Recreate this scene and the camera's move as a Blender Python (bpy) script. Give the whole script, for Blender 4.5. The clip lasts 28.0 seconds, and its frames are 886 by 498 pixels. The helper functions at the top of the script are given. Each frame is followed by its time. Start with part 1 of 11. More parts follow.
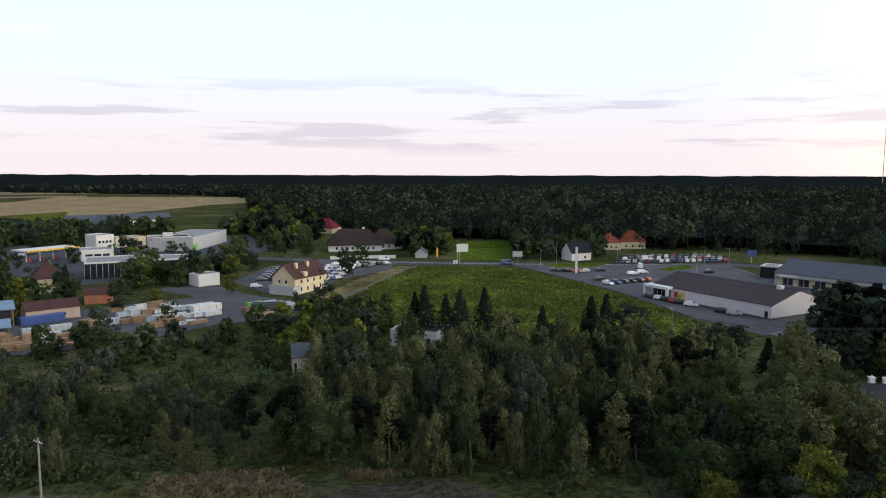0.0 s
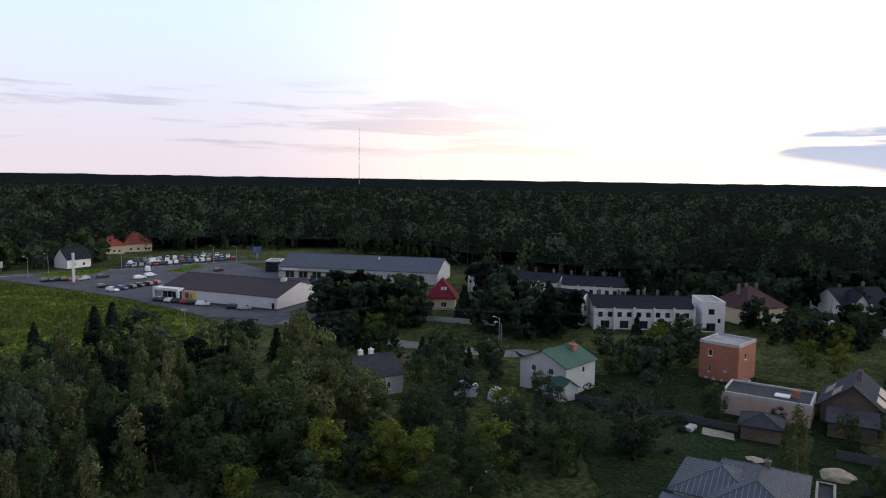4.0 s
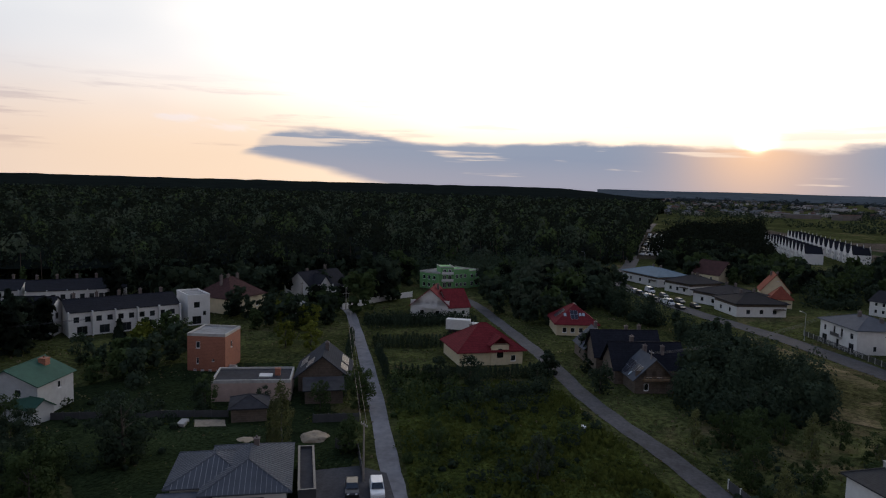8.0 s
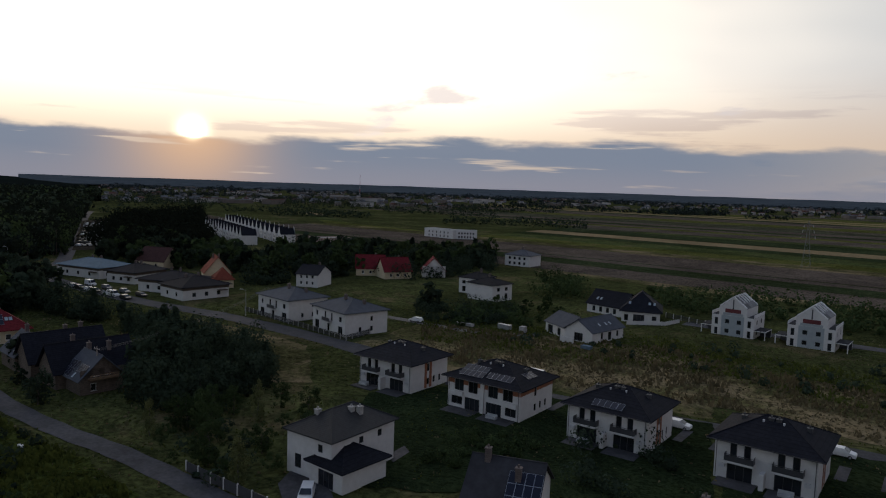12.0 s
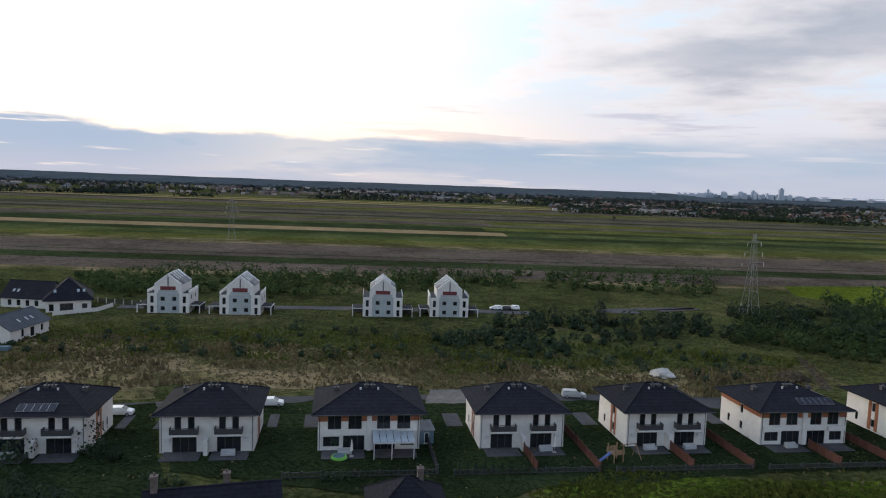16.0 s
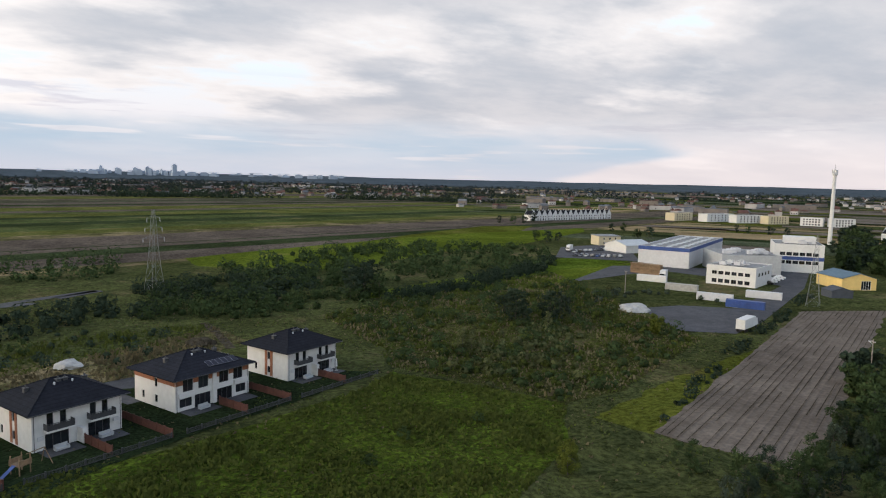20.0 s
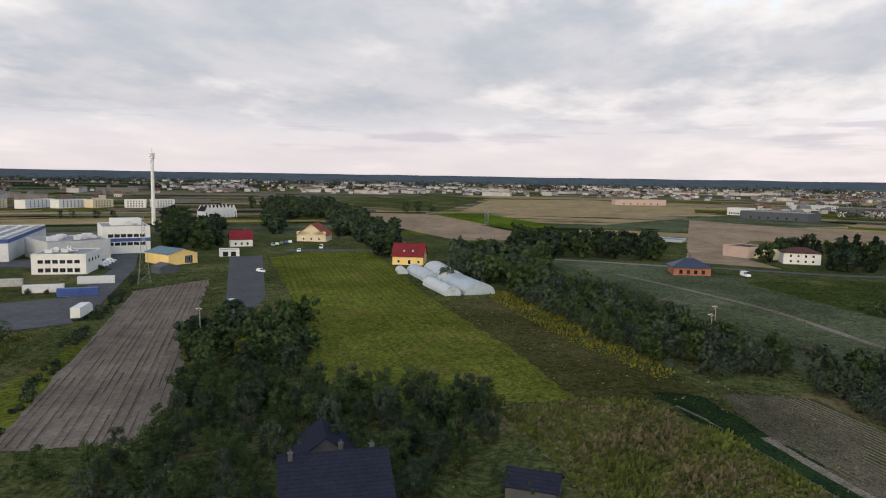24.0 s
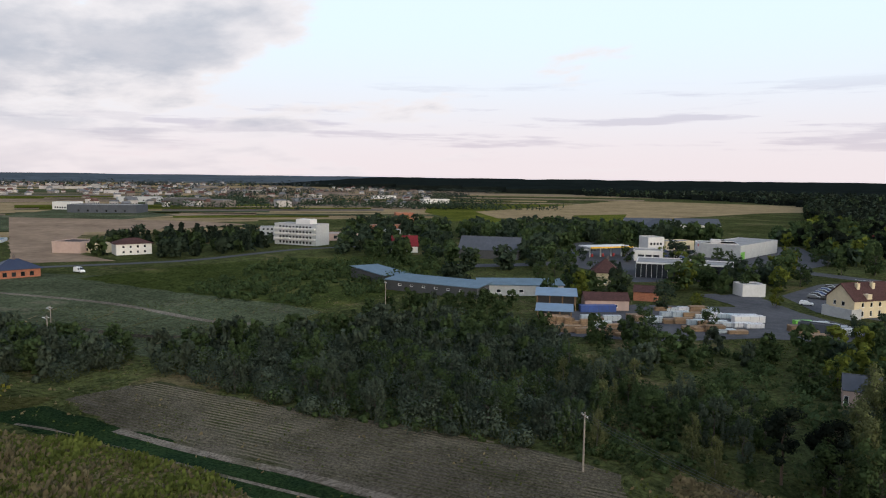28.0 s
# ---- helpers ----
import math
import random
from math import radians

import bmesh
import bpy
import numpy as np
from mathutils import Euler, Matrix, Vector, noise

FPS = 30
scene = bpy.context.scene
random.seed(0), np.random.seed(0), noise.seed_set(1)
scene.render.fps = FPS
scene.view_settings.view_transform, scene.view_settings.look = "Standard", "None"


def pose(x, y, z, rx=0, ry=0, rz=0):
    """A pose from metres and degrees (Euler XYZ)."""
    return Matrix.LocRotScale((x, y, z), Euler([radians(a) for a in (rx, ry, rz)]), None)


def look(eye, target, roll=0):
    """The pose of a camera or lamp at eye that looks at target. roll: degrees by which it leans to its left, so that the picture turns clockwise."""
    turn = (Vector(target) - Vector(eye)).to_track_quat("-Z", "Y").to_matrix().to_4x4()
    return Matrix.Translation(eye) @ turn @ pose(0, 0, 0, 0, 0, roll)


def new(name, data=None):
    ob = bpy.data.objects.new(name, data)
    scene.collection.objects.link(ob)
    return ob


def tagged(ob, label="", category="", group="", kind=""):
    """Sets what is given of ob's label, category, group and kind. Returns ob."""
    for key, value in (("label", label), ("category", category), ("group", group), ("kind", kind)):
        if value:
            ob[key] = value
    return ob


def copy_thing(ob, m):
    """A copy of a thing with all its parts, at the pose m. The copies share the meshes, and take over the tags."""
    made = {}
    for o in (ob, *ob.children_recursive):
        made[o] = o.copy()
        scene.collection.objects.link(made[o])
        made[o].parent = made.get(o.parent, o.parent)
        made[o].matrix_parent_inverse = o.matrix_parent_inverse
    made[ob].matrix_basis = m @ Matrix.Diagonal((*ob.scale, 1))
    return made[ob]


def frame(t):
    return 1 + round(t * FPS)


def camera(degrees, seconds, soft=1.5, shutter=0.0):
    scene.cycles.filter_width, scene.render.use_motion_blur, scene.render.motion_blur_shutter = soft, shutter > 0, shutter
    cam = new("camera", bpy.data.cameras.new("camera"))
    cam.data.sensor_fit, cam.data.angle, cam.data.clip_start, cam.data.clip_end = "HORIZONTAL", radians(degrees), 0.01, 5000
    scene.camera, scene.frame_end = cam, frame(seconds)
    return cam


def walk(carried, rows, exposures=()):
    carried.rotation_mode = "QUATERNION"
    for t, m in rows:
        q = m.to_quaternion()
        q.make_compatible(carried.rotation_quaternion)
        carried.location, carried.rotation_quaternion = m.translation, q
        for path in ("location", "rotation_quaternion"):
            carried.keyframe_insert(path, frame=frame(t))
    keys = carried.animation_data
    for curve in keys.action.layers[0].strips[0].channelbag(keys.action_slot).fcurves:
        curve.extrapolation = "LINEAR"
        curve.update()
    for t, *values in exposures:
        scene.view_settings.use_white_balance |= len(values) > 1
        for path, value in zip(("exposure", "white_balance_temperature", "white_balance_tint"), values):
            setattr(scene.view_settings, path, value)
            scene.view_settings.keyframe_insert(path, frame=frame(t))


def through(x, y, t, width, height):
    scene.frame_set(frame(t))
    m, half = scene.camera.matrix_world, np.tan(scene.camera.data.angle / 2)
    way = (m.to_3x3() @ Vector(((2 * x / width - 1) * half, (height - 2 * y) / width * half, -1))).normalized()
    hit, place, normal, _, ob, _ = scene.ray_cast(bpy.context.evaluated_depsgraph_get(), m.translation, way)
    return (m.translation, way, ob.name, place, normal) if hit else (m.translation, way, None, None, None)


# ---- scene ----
# the camera hovers over the lane and turns once round, clockwise
ROWS = (
    (0.0, 0.00, 0.00, 40.00, 84.02, -0.13, 0.01),
    (0.5, 0.00, 0.00, 40.00, 84.05, -0.21, -4.79),
    (1.0, 0.00, 0.00, 40.00, 84.09, -0.32, -9.50),
    (1.5, 0.00, 0.00, 40.00, 84.11, -0.43, -14.31),
    (2.0, 0.00, 0.00, 40.00, 84.16, -0.57, -19.18),
    (2.5, 0.00, 0.00, 40.00, 84.18, -0.61, -24.06),
    (4.5, 0.00, 0.00, 40.00, 84.41, -1.03, -43.80),
    (5.0, 0.00, 0.00, 40.00, 84.45, -1.16, -48.81),
    (5.5, 0.00, 0.00, 40.00, 84.53, -1.20, -53.84),
    (6.0, 0.00, 0.00, 40.00, 84.59, -1.26, -58.84),
    (6.5, 0.00, 0.00, 40.00, 84.65, -1.34, -63.90),
    (7.0, 0.00, 0.00, 40.00, 84.70, -1.40, -69.03),
    (7.5, 0.00, 0.00, 40.00, 84.73, -1.51, -74.27),
    (8.0, 0.00, 0.00, 40.00, 84.79, -1.58, -79.59),
    (8.5, 0.00, 0.00, 40.00, 84.85, -1.66, -84.89),
    (9.0, 0.00, 0.00, 40.00, 84.89, -1.69, -90.25),
    (9.5, 0.00, 0.00, 40.00, 84.91, -1.77, -95.61),
    (10.0, 0.00, 0.00, 40.00, 84.95, -1.77, -101.06),
    (10.5, 0.00, 0.00, 40.00, 84.99, -1.76, -106.58),
    (11.0, 0.00, 0.00, 40.00, 84.98, -1.81, -112.12),
    (11.5, 0.00, 0.00, 40.00, 85.01, -1.83, -117.64),
    (13.5, 0.00, 0.00, 40.00, 85.07, -2.12, -139.73),
    (14.0, 0.00, 0.00, 40.00, 85.06, -2.08, -145.31),
    (14.5, 0.00, 0.00, 40.00, 85.03, -2.06, -150.87),
    (15.0, 0.00, 0.00, 40.00, 84.98, -2.09, -156.40),
    (15.5, 0.00, 0.00, 40.00, 84.90, -2.08, -161.96),
    (16.0, 0.00, 0.00, 40.00, 84.83, -2.03, -167.56),
    (16.5, 0.00, 0.00, 40.00, 84.75, -1.95, -173.23),
    (17.0, 0.00, 0.00, 40.00, 84.70, -1.88, -179.00),
    (17.5, 0.00, 0.00, 40.00, 84.65, -1.79, 175.28),
    (18.0, 0.00, 0.00, 40.00, 84.57, -1.72, 169.54),
    (18.5, 0.00, 0.00, 40.00, 84.49, -1.69, 163.82),
    (19.0, 0.00, 0.00, 40.00, 84.41, -1.59, 158.02),
    (19.5, 0.00, 0.00, 40.00, 84.38, -1.51, 152.00),
    (20.0, 0.00, 0.00, 40.00, 84.35, -1.39, 145.80),
    (20.5, 0.00, 0.00, 40.00, 84.30, -1.30, 139.61),
    (21.0, 0.00, 0.00, 40.00, 84.26, -1.16, 133.40),
    (21.5, 0.00, 0.00, 40.00, 84.22, -1.07, 127.20),
    (23.5, 0.00, 0.00, 40.00, 84.05, -0.97, 100.89),
    (24.0, 0.00, 0.00, 40.00, 84.07, -0.91, 94.24),
    (24.5, 0.00, 0.00, 40.00, 84.04, -0.85, 87.64),
    (25.0, 0.00, 0.00, 40.00, 84.04, -0.80, 81.17),
    (25.5, 0.00, 0.00, 40.00, 84.02, -0.80, 74.75),
    (26.0, 0.00, 0.00, 40.00, 84.07, -0.81, 68.39),
    (26.5, 0.00, 0.00, 40.00, 84.14, -0.67, 62.04),
    (27.0, 0.00, 0.00, 40.00, 84.15, -0.70, 55.67),
    (27.5, 0.00, 0.00, 40.00, 84.20, -0.76, 49.30),
    (28.0, 0.00, 0.00, 40.00, 84.23, -0.72, 42.96),
)

cam = camera(64.7, 28.0, soft=1.15)
walk(cam, [(t, pose(x, y, z, rx, ry, rz)) for t, x, y, z, rx, ry, rz in ROWS],
     exposures=((0, -1.05, 6200, 12), (2.5, -1.05, 6100, 14), (5, -1.45, 5900, 19), (8, -2.05, 6050, 18), (11, -2.66, 6100, 17), (14, -1.75, 6050, 14), (15.5, -1.38, 6050, 13), (17, -1.25, 6150, 12),
                (20, -1.1, 6350, 11), (25, -1.15, 6400, 11), (28, -1.18, 6200, 12)))

# ---- light: low sun behind a cloud bank, bright evening sky ----
SUN_AZ, SUN_EL = radians(103.5), radians(4.5)      # clockwise from +y
SUN = Vector((math.sin(SUN_AZ) * math.cos(SUN_EL), math.cos(SUN_AZ) * math.cos(SUN_EL), math.sin(SUN_EL)))


class Nodes:
    """Small helper to wire node trees."""

    def __init__(self, tree):
        self.tree = tree
        tree.nodes.clear()

    def add(self, kind, settings=(), **links):
        n = self.tree.nodes.new(kind)
        for key, value in dict(settings).items():
            if key == "operation":
                n.operation = value
            elif key == "use_clamp":
                n.use_clamp = value
            elif key == "data_type":
                n.data_type = value
            elif key == "blend_type":
                n.blend_type = value
            elif key == "interpolation_type":
                n.interpolation_type = value
        for key, value in links.items():
            self.put(n, key.replace("_", " "), value)
        return n

    def put(self, n, key, value):
        s = n.inputs[int(key[1:])] if key[0] == "i" and key[1:].isdigit() else n.inputs[key]
        if isinstance(value, bpy.types.NodeSocket):
            self.tree.links.new(value, s)
        elif isinstance(value, tuple) and len(value) == 3 and s.type == "RGBA":
            s.default_value = (*value, 1)
        else:
            s.default_value = value

    def math(self, op, a, b=0.0, c=0.0, clamp=False):
        return self.add("ShaderNodeMath", {"operation": op, "use_clamp": clamp}, i0=a, i1=b, i2=c).outputs[0]

    def dot(self, a, b):
        return self.add("ShaderNodeVectorMath", {"operation": "DOT_PRODUCT"}, i0=a, i1=b).outputs["Value"]

    def mix(self, f, a, b, how="MIX"):
        n = self.add("ShaderNodeMix", {"data_type": "RGBA", "blend_type": how}, i0=f, i6=a, i7=b)
        return n.outputs[2]

    def step(self, x, lo, hi, a=0.0, b=1.0):
        return self.add("ShaderNodeMapRange", {"interpolation_type": "SMOOTHSTEP"}, i0=x, i1=lo, i2=hi, i3=a, i4=b).outputs[0]

    def noise(self, vec, scale, detail=4.0, rough=0.55):
        return self.add("ShaderNodeTexNoise", Vector=vec, Scale=scale, Detail=detail, Roughness=rough).outputs["Fac"]


world = bpy.data.worlds.new("evening_sky")
world.use_nodes = True
scene.world = world
N = Nodes(world.node_tree)
way = N.add("ShaderNodeTexCoord").outputs["Generated"]
xyz = N.add("ShaderNodeSeparateXYZ", Vector=way)
up = N.math("MAXIMUM", xyz.outputs["Z"], 0.0)
air = N.add("ShaderNodeTexSky")
air.sky_type, air.sun_disc, air.sun_elevation, air.sun_rotation = "NISHITA", False, SUN_EL, SUN_AZ
air.air_density, air.dust_density, air.ozone_density = 1.0, 2.5, 1.0
sky = air.outputs["Color"]
# thin high veil that evens the sky out and is pink low down
veil = N.mix(N.step(up, 0.0, 0.22), (25.0, 22.0, 21.4), (22.8, 26.6, 28.6))
sky = N.mix(0.82, sky, veil)
toward = N.dot(way, tuple(SUN))
drift = N.math("MULTIPLY_ADD", N.noise(N.add("ShaderNodeMapping", Vector=way, Scale=(1.6, 1.6, 5.0)).outputs[0], 1.0, 3.0), 0.30, -0.15)
facing = N.math("MAXIMUM", toward, 0.0)
hazy = N.math("MULTIPLY_ADD", N.step(up, 0.0, 0.35), 0.05, N.math("ADD", facing, drift))
sky = N.mix(N.math("POWER", N.math("MAXIMUM", hazy, 0.0, clamp=True), 3.4), sky, (98.0, 87.0, 66.0))
low_warm = N.math("MULTIPLY", N.step(up, 0.03, 0.17, 0.82, 0.0), N.step(toward, 0.1, 0.8))
sky = N.mix(low_warm, sky, (40.0, 29.0, 17.5))
peek = N.dot(way, (math.sin(SUN_AZ) * math.cos(0.066), math.cos(SUN_AZ) * math.cos(0.066), math.sin(0.066)))
core = N.math("POWER", N.math("MAXIMUM", peek, 0.0), 9000.0)
halo = N.math("POWER", facing, 260.0)
# thin grey streaks low over the horizon
thin = N.noise(N.add("ShaderNodeMapping", Vector=way, Scale=(3.2, 3.2, 46.0)).outputs[0], 1.0, 6.0, 0.6)
window = N.math("MULTIPLY", N.step(up, 0.02, 0.05), N.step(up, 0.10, 0.15, 1.0, 0.0))
sky = N.mix(N.math("MULTIPLY", N.step(thin, 0.52, 0.62), N.math("MULTIPLY", window, 0.75)), sky, (0.74, 0.73, 0.79), "MULTIPLY")
# broken cloud sheet in the south and east, bright at its thin edges
flat = N.math("ADD", up, 0.15)
plane = N.add("ShaderNodeCombineXYZ", X=N.math("DIVIDE", xyz.outputs["X"], flat), Y=N.math("DIVIDE", xyz.outputs["Y"], flat)).outputs[0]
plane = N.add("ShaderNodeMapping", Vector=plane, Rotation=(0, 0, 0.5), Scale=(0.75, 1.0, 1.0)).outputs[0]
side = N.dot(way, (-0.93, -0.36, 0.0))
cover = N.math("MULTIPLY", N.step(side, -0.1, 1.1), 0.34)
cover = N.math("SUBTRACT", cover, N.step(N.dot(way, (-0.64, 0.77, 0.0)), 0.55, 0.95, 0.0, 0.07))
puff = N.math("ADD", N.noise(plane, 0.95, 9.0, 0.56), cover)
sheet = N.math("MULTIPLY", N.step(puff, 0.61, 0.675), N.math("MULTIPLY", N.step(up, 0.05, 0.10, 0.35, 1.0), 0.9))
thick = N.step(puff, 0.64, 0.80)
body_ = N.mix(N.step(N.noise(plane, 1.5, 7.0, 0.6), 0.35, 0.65), (11.0, 11.4, 12.4), (15.0, 14.5, 14.7))
lit = N.mix(thick, (21.0, 19.6, 18.8), body_)
lit = N.mix(N.math("POWER", facing, 1.7), lit, (54.0, 48.0, 41.0))
sky = N.mix(sheet, sky, lit)
sky = N.mix(N.math("MULTIPLY", core, 0.9), sky, (260.0, 210.0, 130.0))
# blue-grey bank low in the west and south, with a lumpy top and pale slots
ring = N.add("ShaderNodeMapping", Vector=way, Scale=(5.0, 5.0, 22.0)).outputs[0]
ragged = N.math("MULTIPLY", N.math("SUBTRACT", N.noise(ring, 1.0, 6.0), 0.5), 0.055)
swell = N.math("MULTIPLY", N.math("SUBTRACT", N.noise(N.add("ShaderNodeMapping", Vector=way, Scale=(3.0, 3.0, 4.0)).outputs[0], 1.0, 2.0), 0.5), 0.035)
height = N.math("ADD", N.math("ADD", up, ragged), swell)
bank_side = N.dot(way, (0.52, -0.85, 0.0))
top = N.math("MULTIPLY_ADD", N.step(bank_side, -0.02, 0.16), 0.085, -0.02)
soft_ = N.step(toward, -0.2, 0.6, 0.024, 0.006)
bank = N.step(N.math("DIVIDE", N.math("SUBTRACT", height, top), soft_), -1.0, 1.0, 1.0, 0.0)
slots = N.step(N.noise(N.add("ShaderNodeMapping", Vector=way, Scale=(4.0, 4.0, 70.0)).outputs[0], 1.0, 4.0), 0.59, 0.68, 1.0, 0.45)
base_ = N.step(bank_side, 0.0, 0.44, 0.046, -0.03)
bank = N.math("MULTIPLY", bank, N.step(N.math("SUBTRACT", N.math("ADD", up, N.math("MULTIPLY", ragged, 0.5)), base_), -0.006, 0.008))
mottle = N.step(N.noise(N.add("ShaderNodeMapping", Vector=way, Scale=(3.5, 3.5, 26.0)).outputs[0], 1.0, 7.0, 0.6), 0.36, 0.60, 0.74, 1.0)
bank = N.math("MULTIPLY", bank, N.math("MAXIMUM", mottle, N.step(toward, 0.25, 0.8)))
bank = N.math("MULTIPLY", bank, N.math("MULTIPLY", slots, N.step(bank_side, -0.1, 0.6, 0.88, 0.96)))
mist = N.step(up, 0.0, 0.05, 0.45, 0.0)
slate = N.mix(N.step(toward, 0.1, 0.95), (10.8, 13.3, 15.6), (10.2, 12.6, 15.6))
sky = N.mix(bank, sky, N.mix(mist, slate, (17.0, 15.2, 15.8)))
sky = N.mix(N.math("MULTIPLY", N.math("MULTIPLY", halo, bank), 0.66), sky, (62.0, 35.0, 14.0))
sky = N.mix(N.math("POWER", N.math("MAXIMUM", peek, 0.0), 26000.0), sky, (230.0, 180.0, 105.0))
sky = N.mix(N.step(up, 0.40, 0.85), sky, (0.38, 0.49, 0.72), "MULTIPLY")
N.add("ShaderNodeOutputWorld", Surface=N.add("ShaderNodeBackground", Color=sky, Strength=0.1).outputs[0])

lamp = bpy.data.lights.new("sun", "SUN")
lamp.energy, lamp.angle, lamp.color = 1.2, radians(8), (1.0, 0.74, 0.50)
new("sun", lamp).matrix_world = look(SUN * 900, (0, 0, 0))

# ---- materials ----


def mat(name, a, b=None, rough=0.8, scale=1.5, broad=0.08, bump=0.15, metal=0.0, vary=0.0, leaf=0.0, courses=0.0, spec=0.4, spread=0.35, through=0.0):
    """Two-scale mottled surface: a to b by fine noise, light and dark by broad noise, vary by object, leaf by loose piece, courses: tile rows in z."""
    m = bpy.data.materials.new(name)
    m.use_nodes = True
    n = Nodes(m.node_tree)
    place = n.add("ShaderNodeNewGeometry").outputs["Position"] if not courses else n.add("ShaderNodeTexCoord").outputs["Object"]
    fine = n.noise(place, scale, 5.0, 0.65)
    wide = n.noise(place, broad, 3.0)
    col = n.mix(n.step(fine, 0.3, 0.7), a, b or tuple(v * 0.6 for v in a))
    light = n.math("MULTIPLY_ADD", n.math("MULTIPLY_ADD", n.noise(place, (scale * broad) ** 0.5, 3.0), 0.8, n.math("MULTIPLY", wide, 0.8)), 2.2 * spread, 1 - 1.76 * spread)
    if vary:
        light = n.math("MULTIPLY", light, n.math("MULTIPLY_ADD", n.add("ShaderNodeObjectInfo").outputs["Random"], 2 * vary, 1 - vary))
    if leaf:
        light = n.math("MULTIPLY", light, n.math("MULTIPLY_ADD", n.add("ShaderNodeNewGeometry").outputs["Random Per Island"], 2 * leaf, 1 - leaf))
    high = fine
    if courses:
        z = n.add("ShaderNodeSeparateXYZ", Vector=place).outputs["Z"]
        saw = n.math("FRACT", n.math("DIVIDE", z, courses))
        light = n.math("MULTIPLY", light, n.step(saw, 0.0, 0.25, 0.62, 1.0))
        high = n.math("MULTIPLY_ADD", saw, -1.2, fine)
    tint = n.add("ShaderNodeVectorMath", {"operation": "SCALE"}, i0=col)
    n.put(tint, "Scale", light)
    p = n.add("ShaderNodeBsdfPrincipled", Base_Color=tint.outputs[0], Roughness=rough, Metallic=metal)
    n.put(p, "Specular IOR Level", spec)
    if bump:
        n.put(p, "Normal", n.add("ShaderNodeBump", Strength=bump, Distance=0.1, Height=high).outputs[0])
    out = p.outputs[0]
    if through:
        out = n.add("ShaderNodeMixShader", i0=through, i1=out, i2=n.add("ShaderNodeBsdfTranslucent", Color=tint.outputs[0]).outputs[0]).outputs[0]
    n.add("ShaderNodeOutputMaterial", Surface=out)
    return m


def turf(name, dark, light, dry, share, fleck=0.9):
    """Unmown ground: dark and light growth at three sizes, with drifts of dry stems over a share of it."""
    m = bpy.data.materials.new(name)
    m.use_nodes = True
    n = Nodes(m.node_tree)
    place = n.add("ShaderNodeNewGeometry").outputs["Position"]
    bend = n.add("ShaderNodeVectorMath", {"operation": "SCALE"}, i0=n.add("ShaderNodeTexNoise", Vector=place, Scale=0.05).outputs["Color"])
    n.put(bend, "Scale", 14.0)
    place = n.add("ShaderNodeVectorMath", {"operation": "ADD"}, i0=place, i1=bend.outputs[0]).outputs[0]
    fine = n.noise(place, fleck, 6.0, 0.72)
    mid = n.noise(place, 0.16, 4.0, 0.6)
    wide = n.noise(place, 0.022, 3.0)
    col = n.mix(n.step(n.math("MULTIPLY_ADD", mid, 0.55, n.math("MULTIPLY", fine, 0.45)), 0.36, 0.64), dark, light)
    drift = n.math("ADD", n.math("MULTIPLY", n.noise(place, 0.07, 5.0, 0.65), 0.6), n.math("MULTIPLY", wide, 0.4))
    col = n.mix(n.math("MULTIPLY", n.step(drift, 0.64 - 0.34 * share, 0.76 - 0.34 * share), 0.85), col, dry)
    tint = n.add("ShaderNodeVectorMath", {"operation": "SCALE"}, i0=col)
    n.put(tint, "Scale", n.math("MULTIPLY", n.step(fine, 0.25, 0.7, 0.32, 1.06), n.step(wide, 0.3, 0.7, 0.66, 1.08)))
    p = n.add("ShaderNodeBsdfPrincipled", Base_Color=tint.outputs[0], Roughness=0.95)
    n.put(p, "Specular IOR Level", 0.0)
    n.put(p, "Normal", n.add("ShaderNodeBump", Strength=0.6, Distance=0.25, Height=fine).outputs[0])
    n.add("ShaderNodeOutputMaterial", Surface=p.outputs[0])
    return m


GRASS = turf("meadow_grass", (0.0505, 0.0611, 0.0247), (0.1067, 0.1170, 0.0420), (0.1615, 0.1274, 0.0667), 0.34)
LUSH = turf("lush_grass", (0.0560, 0.0880, 0.0130), (0.1280, 0.1780, 0.0230), (0.1650, 0.1560, 0.0480), 0.22)
ROUGH = turf("dry_rough_grass", (0.0796, 0.0800, 0.0354), (0.1535, 0.1435, 0.0604), (0.2914, 0.2236, 0.1285), 0.52)
LAWN = turf("garden_lawn", (0.021, 0.031, 0.015), (0.038, 0.054, 0.023), (0.052, 0.050, 0.030), 0.15, 1.6)
CROP = turf("green_crop", (0.0872, 0.1017, 0.0194), (0.1421, 0.1525, 0.0269), (0.1679, 0.1375, 0.0448), 0.28)
DULL = turf("grey_green_crop", (0.0780, 0.0936, 0.0530), (0.1154, 0.1310, 0.0749), (0.1638, 0.1482, 0.1030), 0.32)
SOIL = mat("tilled_soil", (0.1680, 0.1366, 0.1120), (0.1176, 0.0963, 0.0784), 0.95, 0.9, 0.04, 0.5, spec=0.0, spread=0.5)
STUBBLE = mat("straw_stubble", (0.2820, 0.2100, 0.1176), (0.2040, 0.1536, 0.0840), 0.95, 0.3, 0.02, 0.3, spec=0.0, spread=0.5)
# Soil of the eastern fields, with the low sun's warmth put into its colour.
TAN = mat("sunlit_tan_soil", (0.265, 0.190, 0.132), (0.195, 0.142, 0.100), 0.95, 0.2, 0.02, 0.3, spec=0.0, spread=0.45)
EARTH = turf("bare_earth", (0.0650, 0.0546, 0.0390), (0.1144, 0.0962, 0.0728), (0.0455, 0.0546, 0.0208), 0.35)
